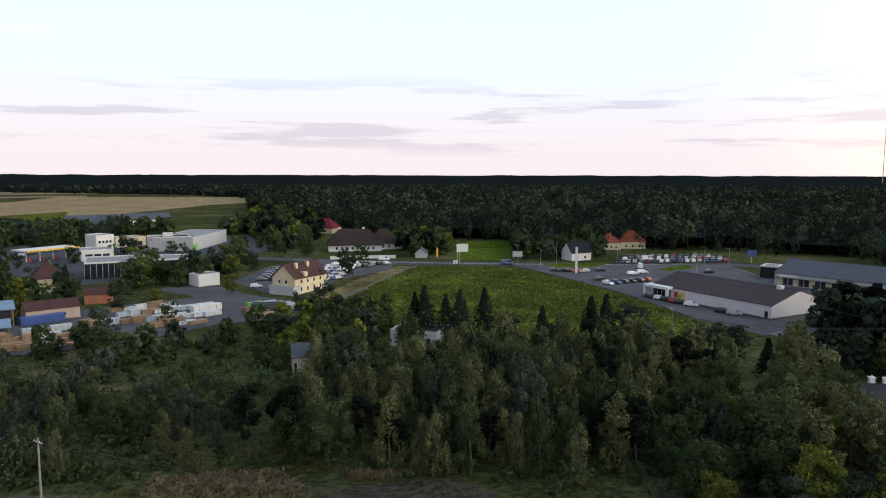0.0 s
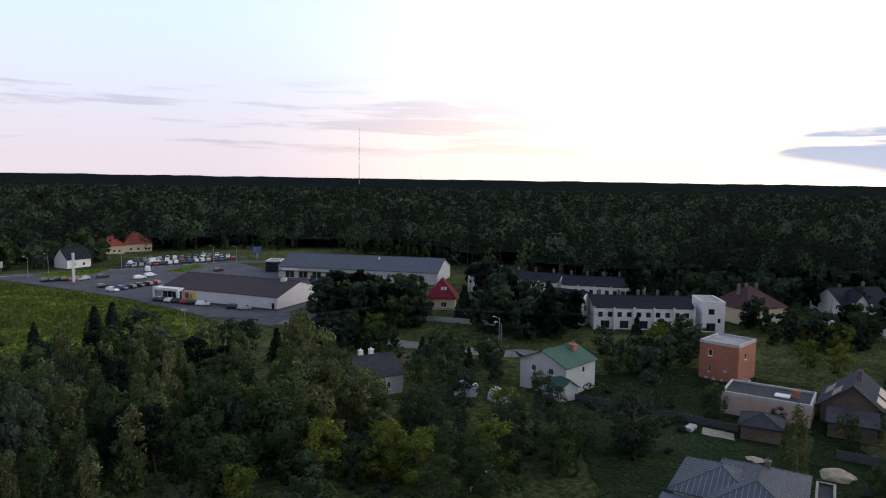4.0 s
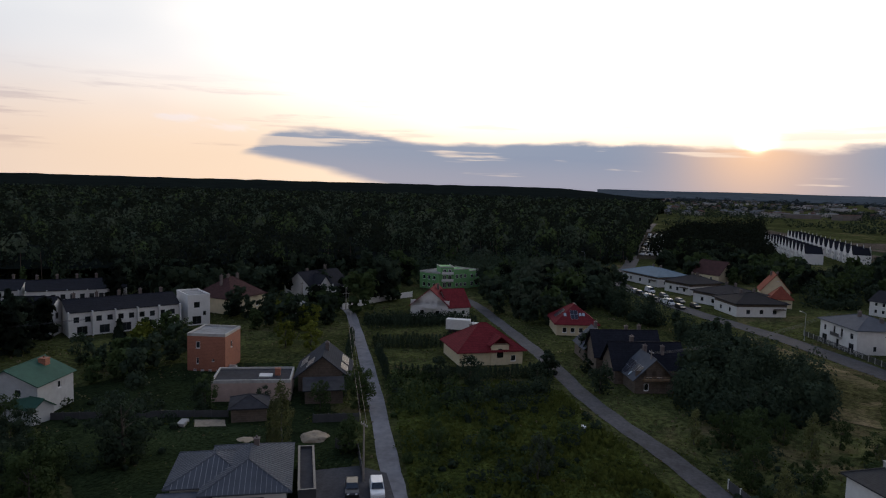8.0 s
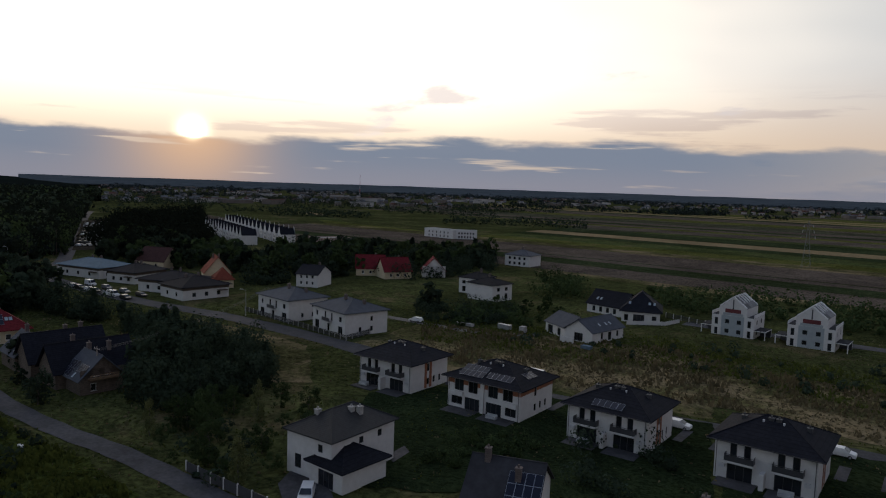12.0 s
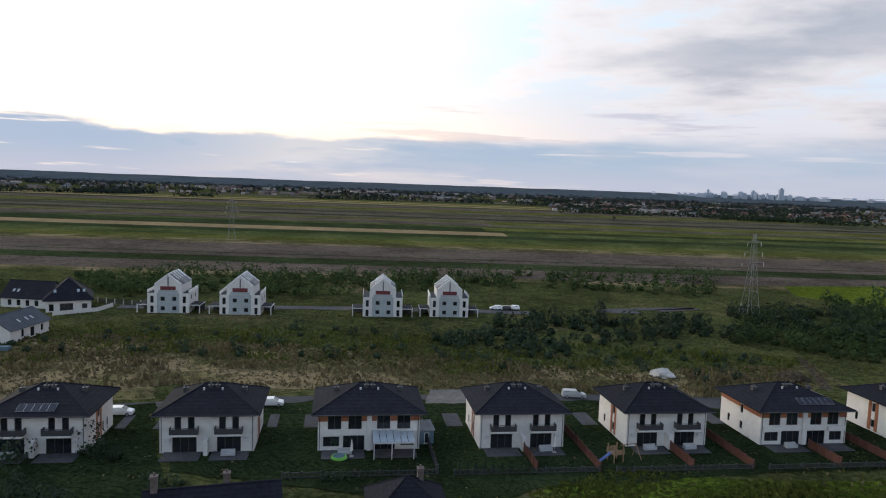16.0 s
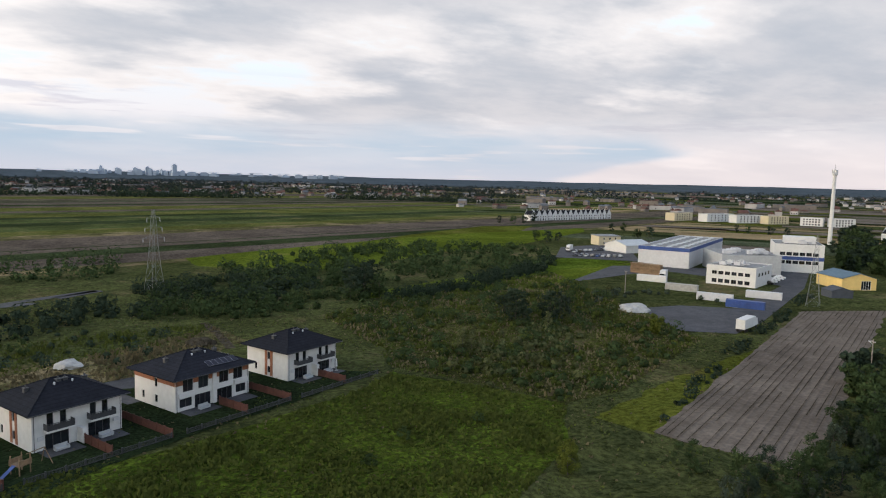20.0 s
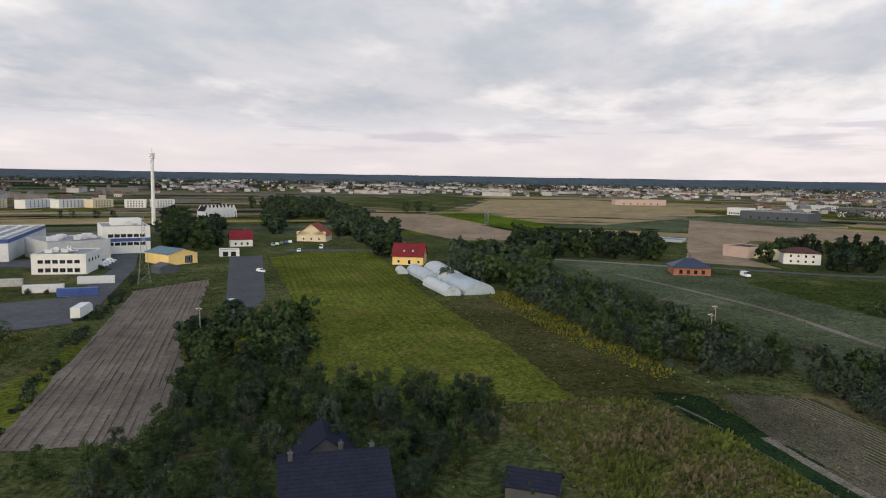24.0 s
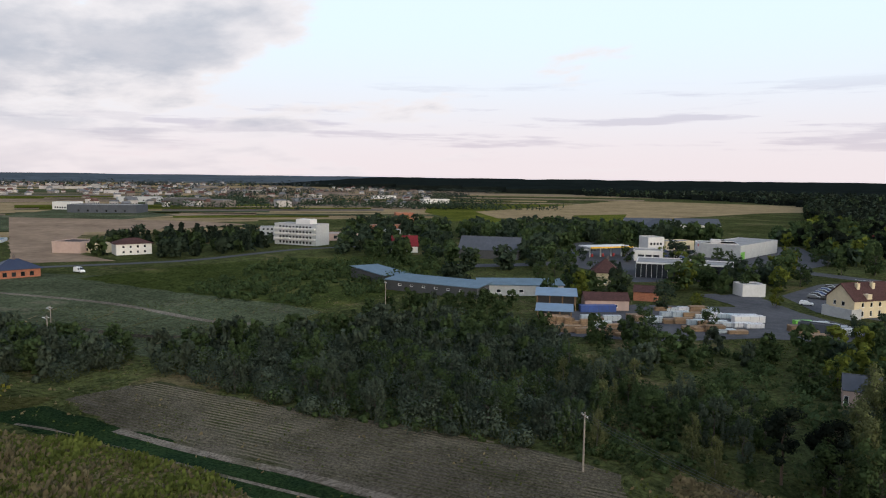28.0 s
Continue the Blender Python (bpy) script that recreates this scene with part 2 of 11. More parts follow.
ASPHALT = mat("worn_asphalt", (0.064, 0.064, 0.070), (0.044, 0.044, 0.049), 0.9, 2.0, 0.08, 0.2, spread=0.45, spec=0.15)
YARD = mat("grey_paving", (0.080, 0.079, 0.085), (0.054, 0.054, 0.059), 0.9, 1.5, 0.07, 0.2, spread=0.6, spec=0.15)
CONCRETE_LANE = mat("worn_concrete_slabs", (0.175, 0.178, 0.196), (0.125, 0.127, 0.142), 0.9, 0.8, 0.1, 0.3, spread=0.45, spec=0.2)
GRAVEL = mat("pale_gravel", (0.140, 0.130, 0.120), (0.090, 0.084, 0.077), 0.95, 1.2, 0.1, 0.4, spread=0.5)
SAND = mat("sand", (0.315, 0.255, 0.188), (0.240, 0.195, 0.135), 0.95, 1.5, 0.3, 0.3)
LINE = mat("road_paint", (0.62, 0.62, 0.60), (0.45, 0.45, 0.43), 0.7, 3.0)
RENDERED = mat("white_render", (0.62, 0.61, 0.60), (0.56, 0.55, 0.54), 0.85, 1.2, 0.25, 0.06, spread=0.08)
CREAM = mat("cream_render", (0.58, 0.49, 0.33), (0.50, 0.43, 0.30), 0.85, 1.0, 0.2, 0.06, spread=0.12)
GREYWALL = mat("grey_render", (0.40, 0.41, 0.42), (0.34, 0.35, 0.36), 0.85, 1.0, 0.2, 0.06, spread=0.12)
DARKWALL = mat("anthracite_cladding", (0.060, 0.062, 0.068), (0.045, 0.046, 0.05), 0.6, 1.0, 0.2, 0.05, spread=0.15)
GREENWALL = mat("green_render", (0.15, 0.34, 0.13), (0.13, 0.3, 0.115), 0.85, 1.0, 0.2, 0.06, spread=0.12)
YELLOW = mat("yellow_render", (0.72, 0.52, 0.20), (0.65, 0.46, 0.17), 0.85, 1.0, 0.2, 0.06, spread=0.12)
PINK = mat("pale_pink_render", (0.42, 0.31, 0.27), (0.36, 0.27, 0.24), 0.85, 1.0, 0.2, 0.06, spread=0.15)
BRICK = mat("red_brick", (0.32, 0.13, 0.085), (0.23, 0.09, 0.055), 0.9, 4.0, 0.3, 0.25, courses=0.30, spread=0.2)
ORANGEBRICK = mat("orange_hollow_brick", (0.33, 0.135, 0.080), (0.25, 0.10, 0.06), 0.9, 2.0, 0.3, 0.25, courses=0.5, spread=0.2)
WOODPANEL = mat("stained_wood_cladding", (0.30, 0.115, 0.055), (0.21, 0.08, 0.04), 0.6, 3.0, 0.4, 0.15, spread=0.2)
TIMBER = mat("sawn_timber", (0.27, 0.18, 0.105), (0.19, 0.12, 0.07), 0.8, 3.0, 0.4, 0.2, vary=0.25, leaf=0.25)
LOGWALL = mat("weathered_board_wall", (0.13, 0.1, 0.08), (0.085, 0.066, 0.052), 0.85, 2.0, 0.3, 0.25, courses=0.35)
TILE_DARK = mat("anthracite_roof_tiles", (0.018, 0.019, 0.026), (0.012, 0.013, 0.018), 0.78, 2.0, 0.3, 0.35, courses=0.32, spread=0.3, vary=0.15, spec=0.06)
TILE_RED = mat("red_roof_tiles", (0.170, 0.024, 0.030), (0.12, 0.018, 0.022), 0.85, 2.0, 0.3, 0.35, spec=0.06, courses=0.3, spread=0.25)
TILE_BRICKRED = mat("terracotta_roof_tiles", (0.27, 0.078, 0.05), (0.2, 0.055, 0.036), 0.85, 2.0, 0.3, 0.35, spec=0.06, courses=0.3, spread=0.25, vary=0.2)
TILE_BROWN = mat("brown_roof_tiles", (0.085, 0.045, 0.042), (0.058, 0.032, 0.030), 0.9, 2.0, 0.3, 0.35, courses=0.3, spread=0.25, spec=0.05)
SHEET_BROWN = mat("brown_metal_roof", (0.050, 0.036, 0.038), (0.040, 0.029, 0.031), 0.8, 0.6, 0.05, 0.05, spread=0.15, spec=0.15)
SHEET_GREY = mat("grey_metal_roof", (0.082, 0.090, 0.108), (0.066, 0.073, 0.088), 0.8, 0.6, 0.06, 0.05, metal=0.15, spread=0.15, spec=0.15)
SHEET_BLUE = mat("pale_blue_metal_roof", (0.1224, 0.1800, 0.2304), (0.1008, 0.1512, 0.1944), 0.8, 0.8, 0.08, 0.05, metal=0.1, spread=0.2, spec=0.15)
SHEET_GREEN = mat("green_metal_roof", (0.04, 0.098, 0.07), (0.033, 0.08, 0.058), 0.8, 0.8, 0.1, 0.05, spread=0.2, spec=0.15)
FELT = mat("grey_roofing_felt", (0.25, 0.25, 0.25), (0.18, 0.18, 0.18), 0.9, 1.0, 0.15, 0.15)
FELT_DARK = mat("dark_roofing_felt", (0.050, 0.050, 0.056), (0.036, 0.036, 0.040), 0.9, 1.0, 0.15, 0.15, spec=0.06)
THATCH = mat("brown_thatch", (0.050, 0.040, 0.036), (0.032, 0.026, 0.023), 0.95, 2.5, 0.2, 0.5, spec=0.0)
GLASS = mat("dark_window_glass", (0.020, 0.024, 0.030), (0.014, 0.016, 0.020), 0.06, 0.5, 0.1, 0.0, spec=0.6, vary=0.4)
WHITEFRAME = mat("white_plastic_frame", (0.78, 0.78, 0.78), (0.72, 0.72, 0.72), 0.5, 2.0, 0.2, 0.0, spread=0.08)
DARKFRAME = mat("dark_grey_frame", (0.05, 0.052, 0.057), (0.04, 0.04, 0.045), 0.45, 2.0, 0.2, 0.0, spread=0.1)
STEEL = mat("galvanised_steel", (0.42, 0.43, 0.45), (0.32, 0.33, 0.35), 0.45, 2.0, 0.3, 0.05, metal=0.6)
PALESTEEL = mat("pale_painted_steel", (0.54, 0.54, 0.56), (0.48, 0.48, 0.50), 0.5, 1.0, 0.1, 0.03, spread=0.12)
CONCRETE = mat("weathered_concrete", (0.40, 0.39, 0.37), (0.30, 0.29, 0.28), 0.9, 1.0, 0.15, 0.2, spread=0.2)
CHIMNEY = mat("chimney_brick", (0.15, 0.12, 0.11), (0.10, 0.08, 0.075), 0.9, 3.0, 0.4, 0.2, courses=0.25)
SOLAR = mat("solar_cells", (0.012, 0.014, 0.030), (0.009, 0.010, 0.020), 0.35, 2.0, 0.3, 0.0, spec=0.25)
TYRE = mat("tyre_rubber", (0.018, 0.018, 0.019), (0.012, 0.012, 0.013), 0.85, 4.0, 0.5, 0.1)
BARK = mat("grey_bark", (0.065, 0.055, 0.045), (0.04, 0.034, 0.028), 0.95, 4.0, 0.5, 0.5)
PINEBARK = mat("pine_bark", (0.075, 0.05, 0.037), (0.045, 0.032, 0.024), 0.95, 3.0, 0.4, 0.5)
BIRCHBARK = mat("birch_bark", (0.12, 0.11, 0.095), (0.045, 0.04, 0.036), 0.9, 2.5, 0.5, 0.3)
POLE = mat("weathered_pole", (0.26, 0.23, 0.20), (0.18, 0.155, 0.135), 0.9, 2.0, 0.3, 0.2)
PAINTED_BLUE = mat("blue_paint", (0.030, 0.070, 0.24), (0.025, 0.055, 0.19), 0.5, 1.0, 0.2, 0.03)
PAINTED_RED = mat("red_paint", (0.42, 0.030, 0.030), (0.33, 0.025, 0.025), 0.5, 1.0, 0.2, 0.03)
PAINTED_YELLOW = mat("yellow_paint", (0.72, 0.42, 0.035), (0.62, 0.36, 0.03), 0.5, 1.0, 0.2, 0.03)
PAINTED_GREEN = mat("green_wrap", (0.16, 0.42, 0.06), (0.12, 0.33, 0.05), 0.6, 1.0, 0.2, 0.05)
FILM = mat("white_plastic_film", (0.44, 0.47, 0.49), (0.37, 0.40, 0.42), 0.35, 0.8, 0.12, 0.1, spread=0.15)
FILM_GREY = mat("grey_plastic_film", (0.36, 0.41, 0.45), (0.30, 0.35, 0.39), 0.35, 0.8, 0.12, 0.1, spread=0.2)


def foliage(name, a, b, vary=0.2):
    a, b = tuple(v * 1.04 for v in a), tuple(v * 0.90 for v in b)
    return mat(name, a, b, 0.75, 0.5, 0.05, 0.0, vary=vary, leaf=0.12, spec=0.0, spread=0.3, through=0.25)


LEAF = {
    "oak": foliage("mid_green_leaves", (0.0572, 0.0836, 0.0330), (0.0374, 0.0561, 0.0253)),
    "birch": foliage("olive_birch_leaves", (0.1227, 0.1322, 0.0543), (0.0732, 0.0850, 0.0401)),
    "pine": foliage("pine_needles", (0.015, 0.020, 0.0145), (0.0105, 0.0145, 0.011)),
    "spruce": foliage("spruce_needles", (0.024, 0.035, 0.025), (0.015, 0.022, 0.016)),
    "silver": foliage("silver_green_leaves", (0.0650, 0.0829, 0.0588), (0.0426, 0.0560, 0.0400)),
    "bright": foliage("yellow_green_leaves", (0.1256, 0.1434, 0.0269), (0.0766, 0.0963, 0.0202)),
    "hedge": foliage("thuja_scales", (0.0425, 0.0602, 0.0382), (0.0307, 0.0448, 0.0306)),
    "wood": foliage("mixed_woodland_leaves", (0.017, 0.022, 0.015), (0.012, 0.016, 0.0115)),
    "weed": foliage("weed_stems", (0.090, 0.108, 0.026), (0.054, 0.068, 0.018)),
    "dry": foliage("dry_weed_stems", (0.165, 0.138, 0.080), (0.105, 0.088, 0.050)),
    "gold": foliage("yellow_flowering_weeds", (0.1326, 0.1248, 0.0203), (0.0741, 0.0780, 0.0156)),
}

# ---- building blocks ----


class Geo:
    """Collects faces for one mesh; every face has a material slot."""

    def __init__(self):
        self.v, self.f, self.s = [], [], []

    def poly(self, pts, slot=0):
        i = len(self.v)
        self.v += [tuple(p) for p in pts]
        self.f.append(tuple(range(i, i + len(pts))))
        self.s.append(slot)

    def box(self, x0, x1, y0, y1, z0, z1, slot=0, m=None):
        c = [(x, y, z) for z in (z0, z1) for x, y in ((x0, y0), (x1, y0), (x1, y1), (x0, y1))]
        self.solid(c, ((3, 2, 1, 0), (4, 5, 6, 7), (0, 1, 5, 4), (1, 2, 6, 5), (2, 3, 7, 6), (3, 0, 4, 7)), slot, m)
        return self

    def solid(self, c, faces, slot=0, m=None):
        i = len(self.v)
        self.v += [tuple(m @ Vector(p)) if m else tuple(p) for p in c]
        self.f += [tuple(i + k for k in f) for f in faces]
        self.s += [slot] * len(faces)
        return self

    def prism(self, ring, z0, z1, slot=0, m=None, taper=1.0):
        """ring: (x, y) counter-clockwise."""
        k = len(ring)
        cx, cy = sum(p[0] for p in ring) / k, sum(p[1] for p in ring) / k
        c = [(x, y, z0) for x, y in ring] + [(cx + (x - cx) * taper, cy + (y - cy) * taper, z1) for x, y in ring]
        faces = [tuple(range(k - 1, -1, -1)), tuple(range(k, 2 * k))] + [(i, (i + 1) % k, k + (i + 1) % k, k + i) for i in range(k)]
        return self.solid(c, faces, slot, m)

    def tube(self, a, b, r0, r1=None, sides=8, slot=0):
        a, b = Vector(a), Vector(b)
        q = (b - a).to_track_quat("Z", "Y").to_matrix().to_4x4()
        ring = [(math.cos(2 * math.pi * i / sides) * r0, math.sin(2 * math.pi * i / sides) * r0) for i in range(sides)]
        return self.prism(ring, 0, (b - a).length, slot, Matrix.Translation(a) @ q, (r0 if r1 is None else r1) / r0)

    def mesh(self, name, *materials):
        me = bpy.data.meshes.new(name)
        me.from_pydata(self.v, [], self.f)
        for m in materials:
            me.materials.append(m)
        if len(materials) > 1:
            me.polygons.foreach_set("material_index", self.s)
        me.update()
        return me


def part(name, geo, material, parent, label="", m=None):
    """Links a Geo, or a mesh that is shared, as one mesh object under a thing or a part."""
    me = geo.mesh(name, *(material if isinstance(material, tuple) else (material,))) if isinstance(geo, Geo) else geo
    ob = new(name, me)
    ob.parent = parent
    if m is not None:
        ob.matrix_basis = m
    if label:
        ob["label"] = label
    return ob


def thing(name, m, label, category, group="", kind=""):
    ob = tagged(new(name), label, category, group, kind)
    ob.empty_display_size = 0.5
    ob.matrix_basis = m
    return ob


def at(x, y, z=0.0, turn=0.0, size=1.0):
    return Matrix.Translation((x, y, z)) @ Matrix.Rotation(turn, 4, "Z") @ Matrix.Scale(size, 4)


def bearing(a, b):
    return math.atan2(b[1] - a[1], b[0] - a[0])


def span(a, b):
    return math.hypot(b[0] - a[0], b[1] - a[1])


def front(a, b, depth):
    """The pose of a thing whose front runs from a to b on the ground and that reaches back by depth, and its width."""
    r, w = bearing(a, b), span(a, b)
    mx, my = (a[0] + b[0]) / 2 - math.sin(r) * depth / 2, (a[1] + b[1]) / 2 + math.cos(r) * depth / 2
    return at(mx, my, 0, r), w


STOCK = {}


def place(key, make, m):
    """The first of a kind is made, the others are copies that share its meshes."""
    if key in STOCK:
        return copy_thing(STOCK[key], m)
    ob = make()
    ob.matrix_basis = m
    STOCK[key] = ob
    return ob


MESHES = {}


def window_meshes(w, h, dark, far):
    key = ("window", round(w, 1), round(h, 1), dark, far)
    if key not in MESHES:
        w, h = key[1], key[2]
        g, p, b = Geo(), Geo(), 0.09 if w > 0.7 else 0.06
        for x0, x1, z0, z1 in ((-w / 2, w / 2, 0, b), (-w / 2, w / 2, h - b, h), (-w / 2, -w / 2 + b, b, h - b), (w / 2 - b, w / 2, b, h - b)):
            g.box(x0, x1, 0.08, 0.15, z0, z1)
        bars = max(0, round(w / 1.1) - 1)
        for i in range(bars):
            x = -w / 2 + w * (i + 1) / (bars + 1)
            g.box(x - b / 2, x + b / 2, 0.08, 0.15, b, h - b)
        if not dark and h < 1.8:
            g.box(-w / 2 - 0.06, w / 2 + 0.06, -0.08, 0.15, -0.07, 0)
        if far:
            g.box(-w / 2 + b, w / 2 - b, 0.12, 0.14, b, h - b, 1)
            MESHES[key] = g.mesh("window", DARKFRAME if dark else WHITEFRAME, GLASS), None
        else:
            p.box(-w / 2 + b, w / 2 - b, 0.11, 0.14, b, h - b)
            MESHES[key] = g.mesh("window", DARKFRAME if dark else WHITEFRAME), p.mesh("pane", GLASS)
    return MESHES[key]


def face_pose(face, w, d):
    """Outside wall frames: x along the wall to the right, y into the house, z up; origin at the wall's left end."""
    return {"f": at(-w / 2, -d / 2), "r": at(w / 2, -d / 2, 0, math.pi / 2), "b": at(w / 2, d / 2, 0, math.pi),
            "l": at(-w / 2, d / 2, 0, -math.pi / 2)}[face]


def wall_side(g, m, length, h, holes, z0=0.0, slot=0):
    """One outside wall with real openings: cells round the holes, and reveals 0.2 deep. holes: (u, z, w, h), u at the hole's middle."""
    xs = sorted({0.0, length, *(v for u, z, w, hh in holes for v in (u - w / 2, u + w / 2))})
    zs = sorted({z0, h, *(v for u, z, w, hh in holes for v in (z, z + hh))})
    for x0, x1 in zip(xs, xs[1:]):
        for a, b in zip(zs, zs[1:]):
            x, z = (x0 + x1) / 2, (a + b) / 2
            if x1 - x0 > 1e-4 and b - a > 1e-4 and not any(abs(x - u) < w / 2 and q < z < q + hh for u, q, w, hh in holes):
                g.poly([m @ Vector(p) for p in ((x0, 0, a), (x1, 0, a), (x1, 0, b), (x0, 0, b))], slot)
    for u, z, w, hh in holes:
        a, b, t = u - w / 2, u + w / 2, 0.2
        for q in (((a, 0, z), (a, t, z), (a, t, z + hh), (a, 0, z + hh)), ((b, t, z), (b, 0, z), (b, 0, z + hh), (b, t, z + hh)),
                  ((a, 0, z), (b, 0, z), (b, t, z), (a, t, z)), ((a, t, z + hh), (b, t, z + hh), (b, 0, z + hh), (a, 0, z + hh)),
                  ((a, t, z), (b, t, z), (b, t, z + hh), (a, t, z + hh))):
            g.poly([m @ Vector(p) for p in q], slot)


def row(face, count, z, w=1.2, h=1.4, lo=0.1, hi=0.9):
    """Evenly spaced windows along a wall; places run from 0 to 1."""
    return [(face, lo + (hi - lo) * (i + 0.5) / count, z, w, h) for i in range(count)]


def body(ob, w, d, h, holes, wall, dark=False, far=False, gable="", rise=0.0, base=None):
    """Walls with their windows. gable: 'x' when the ridge runs along x (gables left and right), 'y' when gables face front and back."""
    g = Geo()
    for face in "frbl":
        m, length = face_pose(face, w, d), w if face in "fb" else d
        mine = [(u * length, z, ww, hh) for fc, u, z, ww, hh in holes if fc == face]
        wall_side(g, m, length, h, mine)
        if rise and ((gable == "x" and face in "lr") or (gable == "y" and face in "fb")):
            g.poly([m @ Vector(p) for p in ((0, 0, h), (length, 0, h), (length / 2, 0, h + rise))])
        for u, z, ww, hh in mine:
            frame_mesh, pane_mesh = window_meshes(ww, hh, dark, far)
            win = part("window", frame_mesh, None, ob, m=m @ Matrix.Translation((u, 0, z)))
            if pane_mesh:
                part("pane", pane_mesh, None, win)
    g.poly([(-w / 2, -d / 2, h), (w / 2, -d / 2, h), (w / 2, d / 2, h), (-w / 2, d / 2, h)])
    part("wall", g, wall, ob)
    if base:
        p = Geo()
        p.box(-w / 2 - 0.03, w / 2 + 0.03, -d / 2 - 0.03, d / 2 + 0.03, 0, 0.45)
        part("plinth", p, base, ob)


def slab(g, a, b, c, d, t, slot=0):
    """A roof plane of thickness t through four corners, counter-clockwise from outside."""
    a, b, c, d = (Vector(p) for p in (a, b, c, d))
    n = (b - a).cross(d - a).normalized() * t
    pts = [p - n for p in (a, b, c, d)] + [a, b, c, d]
    g.solid(pts, ((3, 2, 1, 0), (4, 5, 6, 7), (0, 1, 5, 4), (1, 2, 6, 5), (2, 3, 7, 6), (3, 0, 4, 7)), slot)


def roof(ob, w, d, h, rise, style, material, over=0.5, label="", ridge=None):
    """gable_x, gable_y, hip, shed or flat roof over a w x d plan at eave height h. Returns {side: matrix on that slope}."""
    g, x, y = Geo(), w / 2 + over, d / 2 + over
    sides, k = {}, 0.0
    if style in ("gable_x", "gable_y"):
        sx = style == "gable_x"
        half = y if sx else x
        wide = d / 2 if sx else w / 2
        low = h - rise * over / wide
        top = h + rise + 0.16
        if sx:
            slab(g, (-x, -y, low + 0.16), (x, -y, low + 0.16), (x, 0, top), (-x, 0, top), 0.16)
            slab(g, (x, y, low + 0.16), (-x, y, low + 0.16), (-x, 0, top), (x, 0, top), 0.16)
        else:
            slab(g, (x, -y, low + 0.16), (x, y, low + 0.16), (0, y, top), (0, -y, top), 0.16)
            slab(g, (-x, y, low + 0.16), (-x, -y, low + 0.16), (0, -y, top), (0, y, top), 0.16)
        tilt = math.atan2(rise, wide)
        if sx:
            sides["f"] = at(0, -y, low + 0.16) @ Matrix.Rotation(tilt, 4, "X")
            sides["b"] = at(0, y, low + 0.16, math.pi) @ Matrix.Rotation(tilt, 4, "X")
        else:
            sides["r"] = at(x, 0, low + 0.16, math.pi / 2) @ Matrix.Rotation(tilt, 4, "X")
            sides["l"] = at(-x, 0, low + 0.16, -math.pi / 2) @ Matrix.Rotation(tilt, 4, "X")
        r = Geo()
        r.tube(*(((-x, 0, top), (x, 0, top)) if sx else ((0, -y, top), (0, y, top))), 0.11, sides=6)
        part("roof_ridge", r, material, ob)
    elif style == "hip":
        e, t = h + 0.02, h + 0.2
        if ridge is None:
            ridge = max(0.0, max(x, y) - min(x, y))
        a, b = ((-ridge, 0), (ridge, 0)) if x >= y else ((0, -ridge), (0, ridge))
        a, b = (*a, t + rise), (*b, t + rise)
        lo = [(-x, -y, e), (x, -y, e), (x, y, e), (-x, y, e)]
        hi = [(px, py, t) for px, py, _ in lo]
        for i in range(4):
            g.poly([lo[i], lo[(i + 1) % 4], hi[(i + 1) % 4], hi[i]])
        g.poly(lo[::-1])
        if x >= y:
            g.poly([hi[0], hi[1], b, a] if ridge else [hi[0], hi[1], a]), g.poly([hi[1], hi[2], b]), g.poly([hi[2], hi[3], a, b] if ridge else [hi[2], hi[3], a]), g.poly([hi[3], hi[0], a])
        else:
            g.poly([hi[0], hi[1], a]), g.poly([hi[1], hi[2], b, a]), g.poly([hi[2], hi[3], b]), g.poly([hi[3], hi[0], a, b])
        ry, rx = (y, x - ridge) if x >= y else (y - ridge, x)
        sides["f"] = at(0, -y, t) @ Matrix.Rotation(math.atan2(rise, ry), 4, "X")
        sides["b"] = at(0, y, t, math.pi) @ Matrix.Rotation(math.atan2(rise, ry), 4, "X")
        sides["r"] = at(x, 0, t, math.pi / 2) @ Matrix.Rotation(math.atan2(rise, rx), 4, "X")
        sides["l"] = at(-x, 0, t, -math.pi / 2) @ Matrix.Rotation(math.atan2(rise, rx), 4, "X")
        r = Geo()
        for p, q in ((hi[0], a), (hi[3], a if x >= y else b), (hi[1], b if x >= y else a), (hi[2], b)):
            r.tube(p, q, 0.10, sides=5)
        if ridge:
            r.tube(a, b, 0.11, sides=5)
        part("roof_ridge", r, material, ob)
    elif style == "shed":
        slab(g, (-x, -y, h + 0.2), (x, -y, h + 0.2), (x, y, h + rise + 0.2), (-x, y, h + rise + 0.2), 0.2)
        sides["f"] = at(0, -y, h + 0.2) @ Matrix.Rotation(math.atan2(rise, 2 * y), 4, "X")
    else:
        g.box(-w / 2 - 0.02, w / 2 + 0.02, -d / 2 - 0.02, d / 2 + 0.02, h + 0.004, h + 0.1)
        p = Geo()
        for x0, x1, y0, y1 in ((-x, x, -y, -y + 0.3), (-x, x, y - 0.3, y), (-x, -x + 0.3, -y + 0.3, y - 0.3), (x - 0.3, x, -y + 0.3, y - 0.3)):
            p.box(x0, x1, y0, y1, h - 0.15, h + 0.45)
        part("parapet", p, rise or material, ob)
        sides["f"] = at(0, -d / 2, h + 0.1)
    part("roof", g, material, ob, label)
    return sides


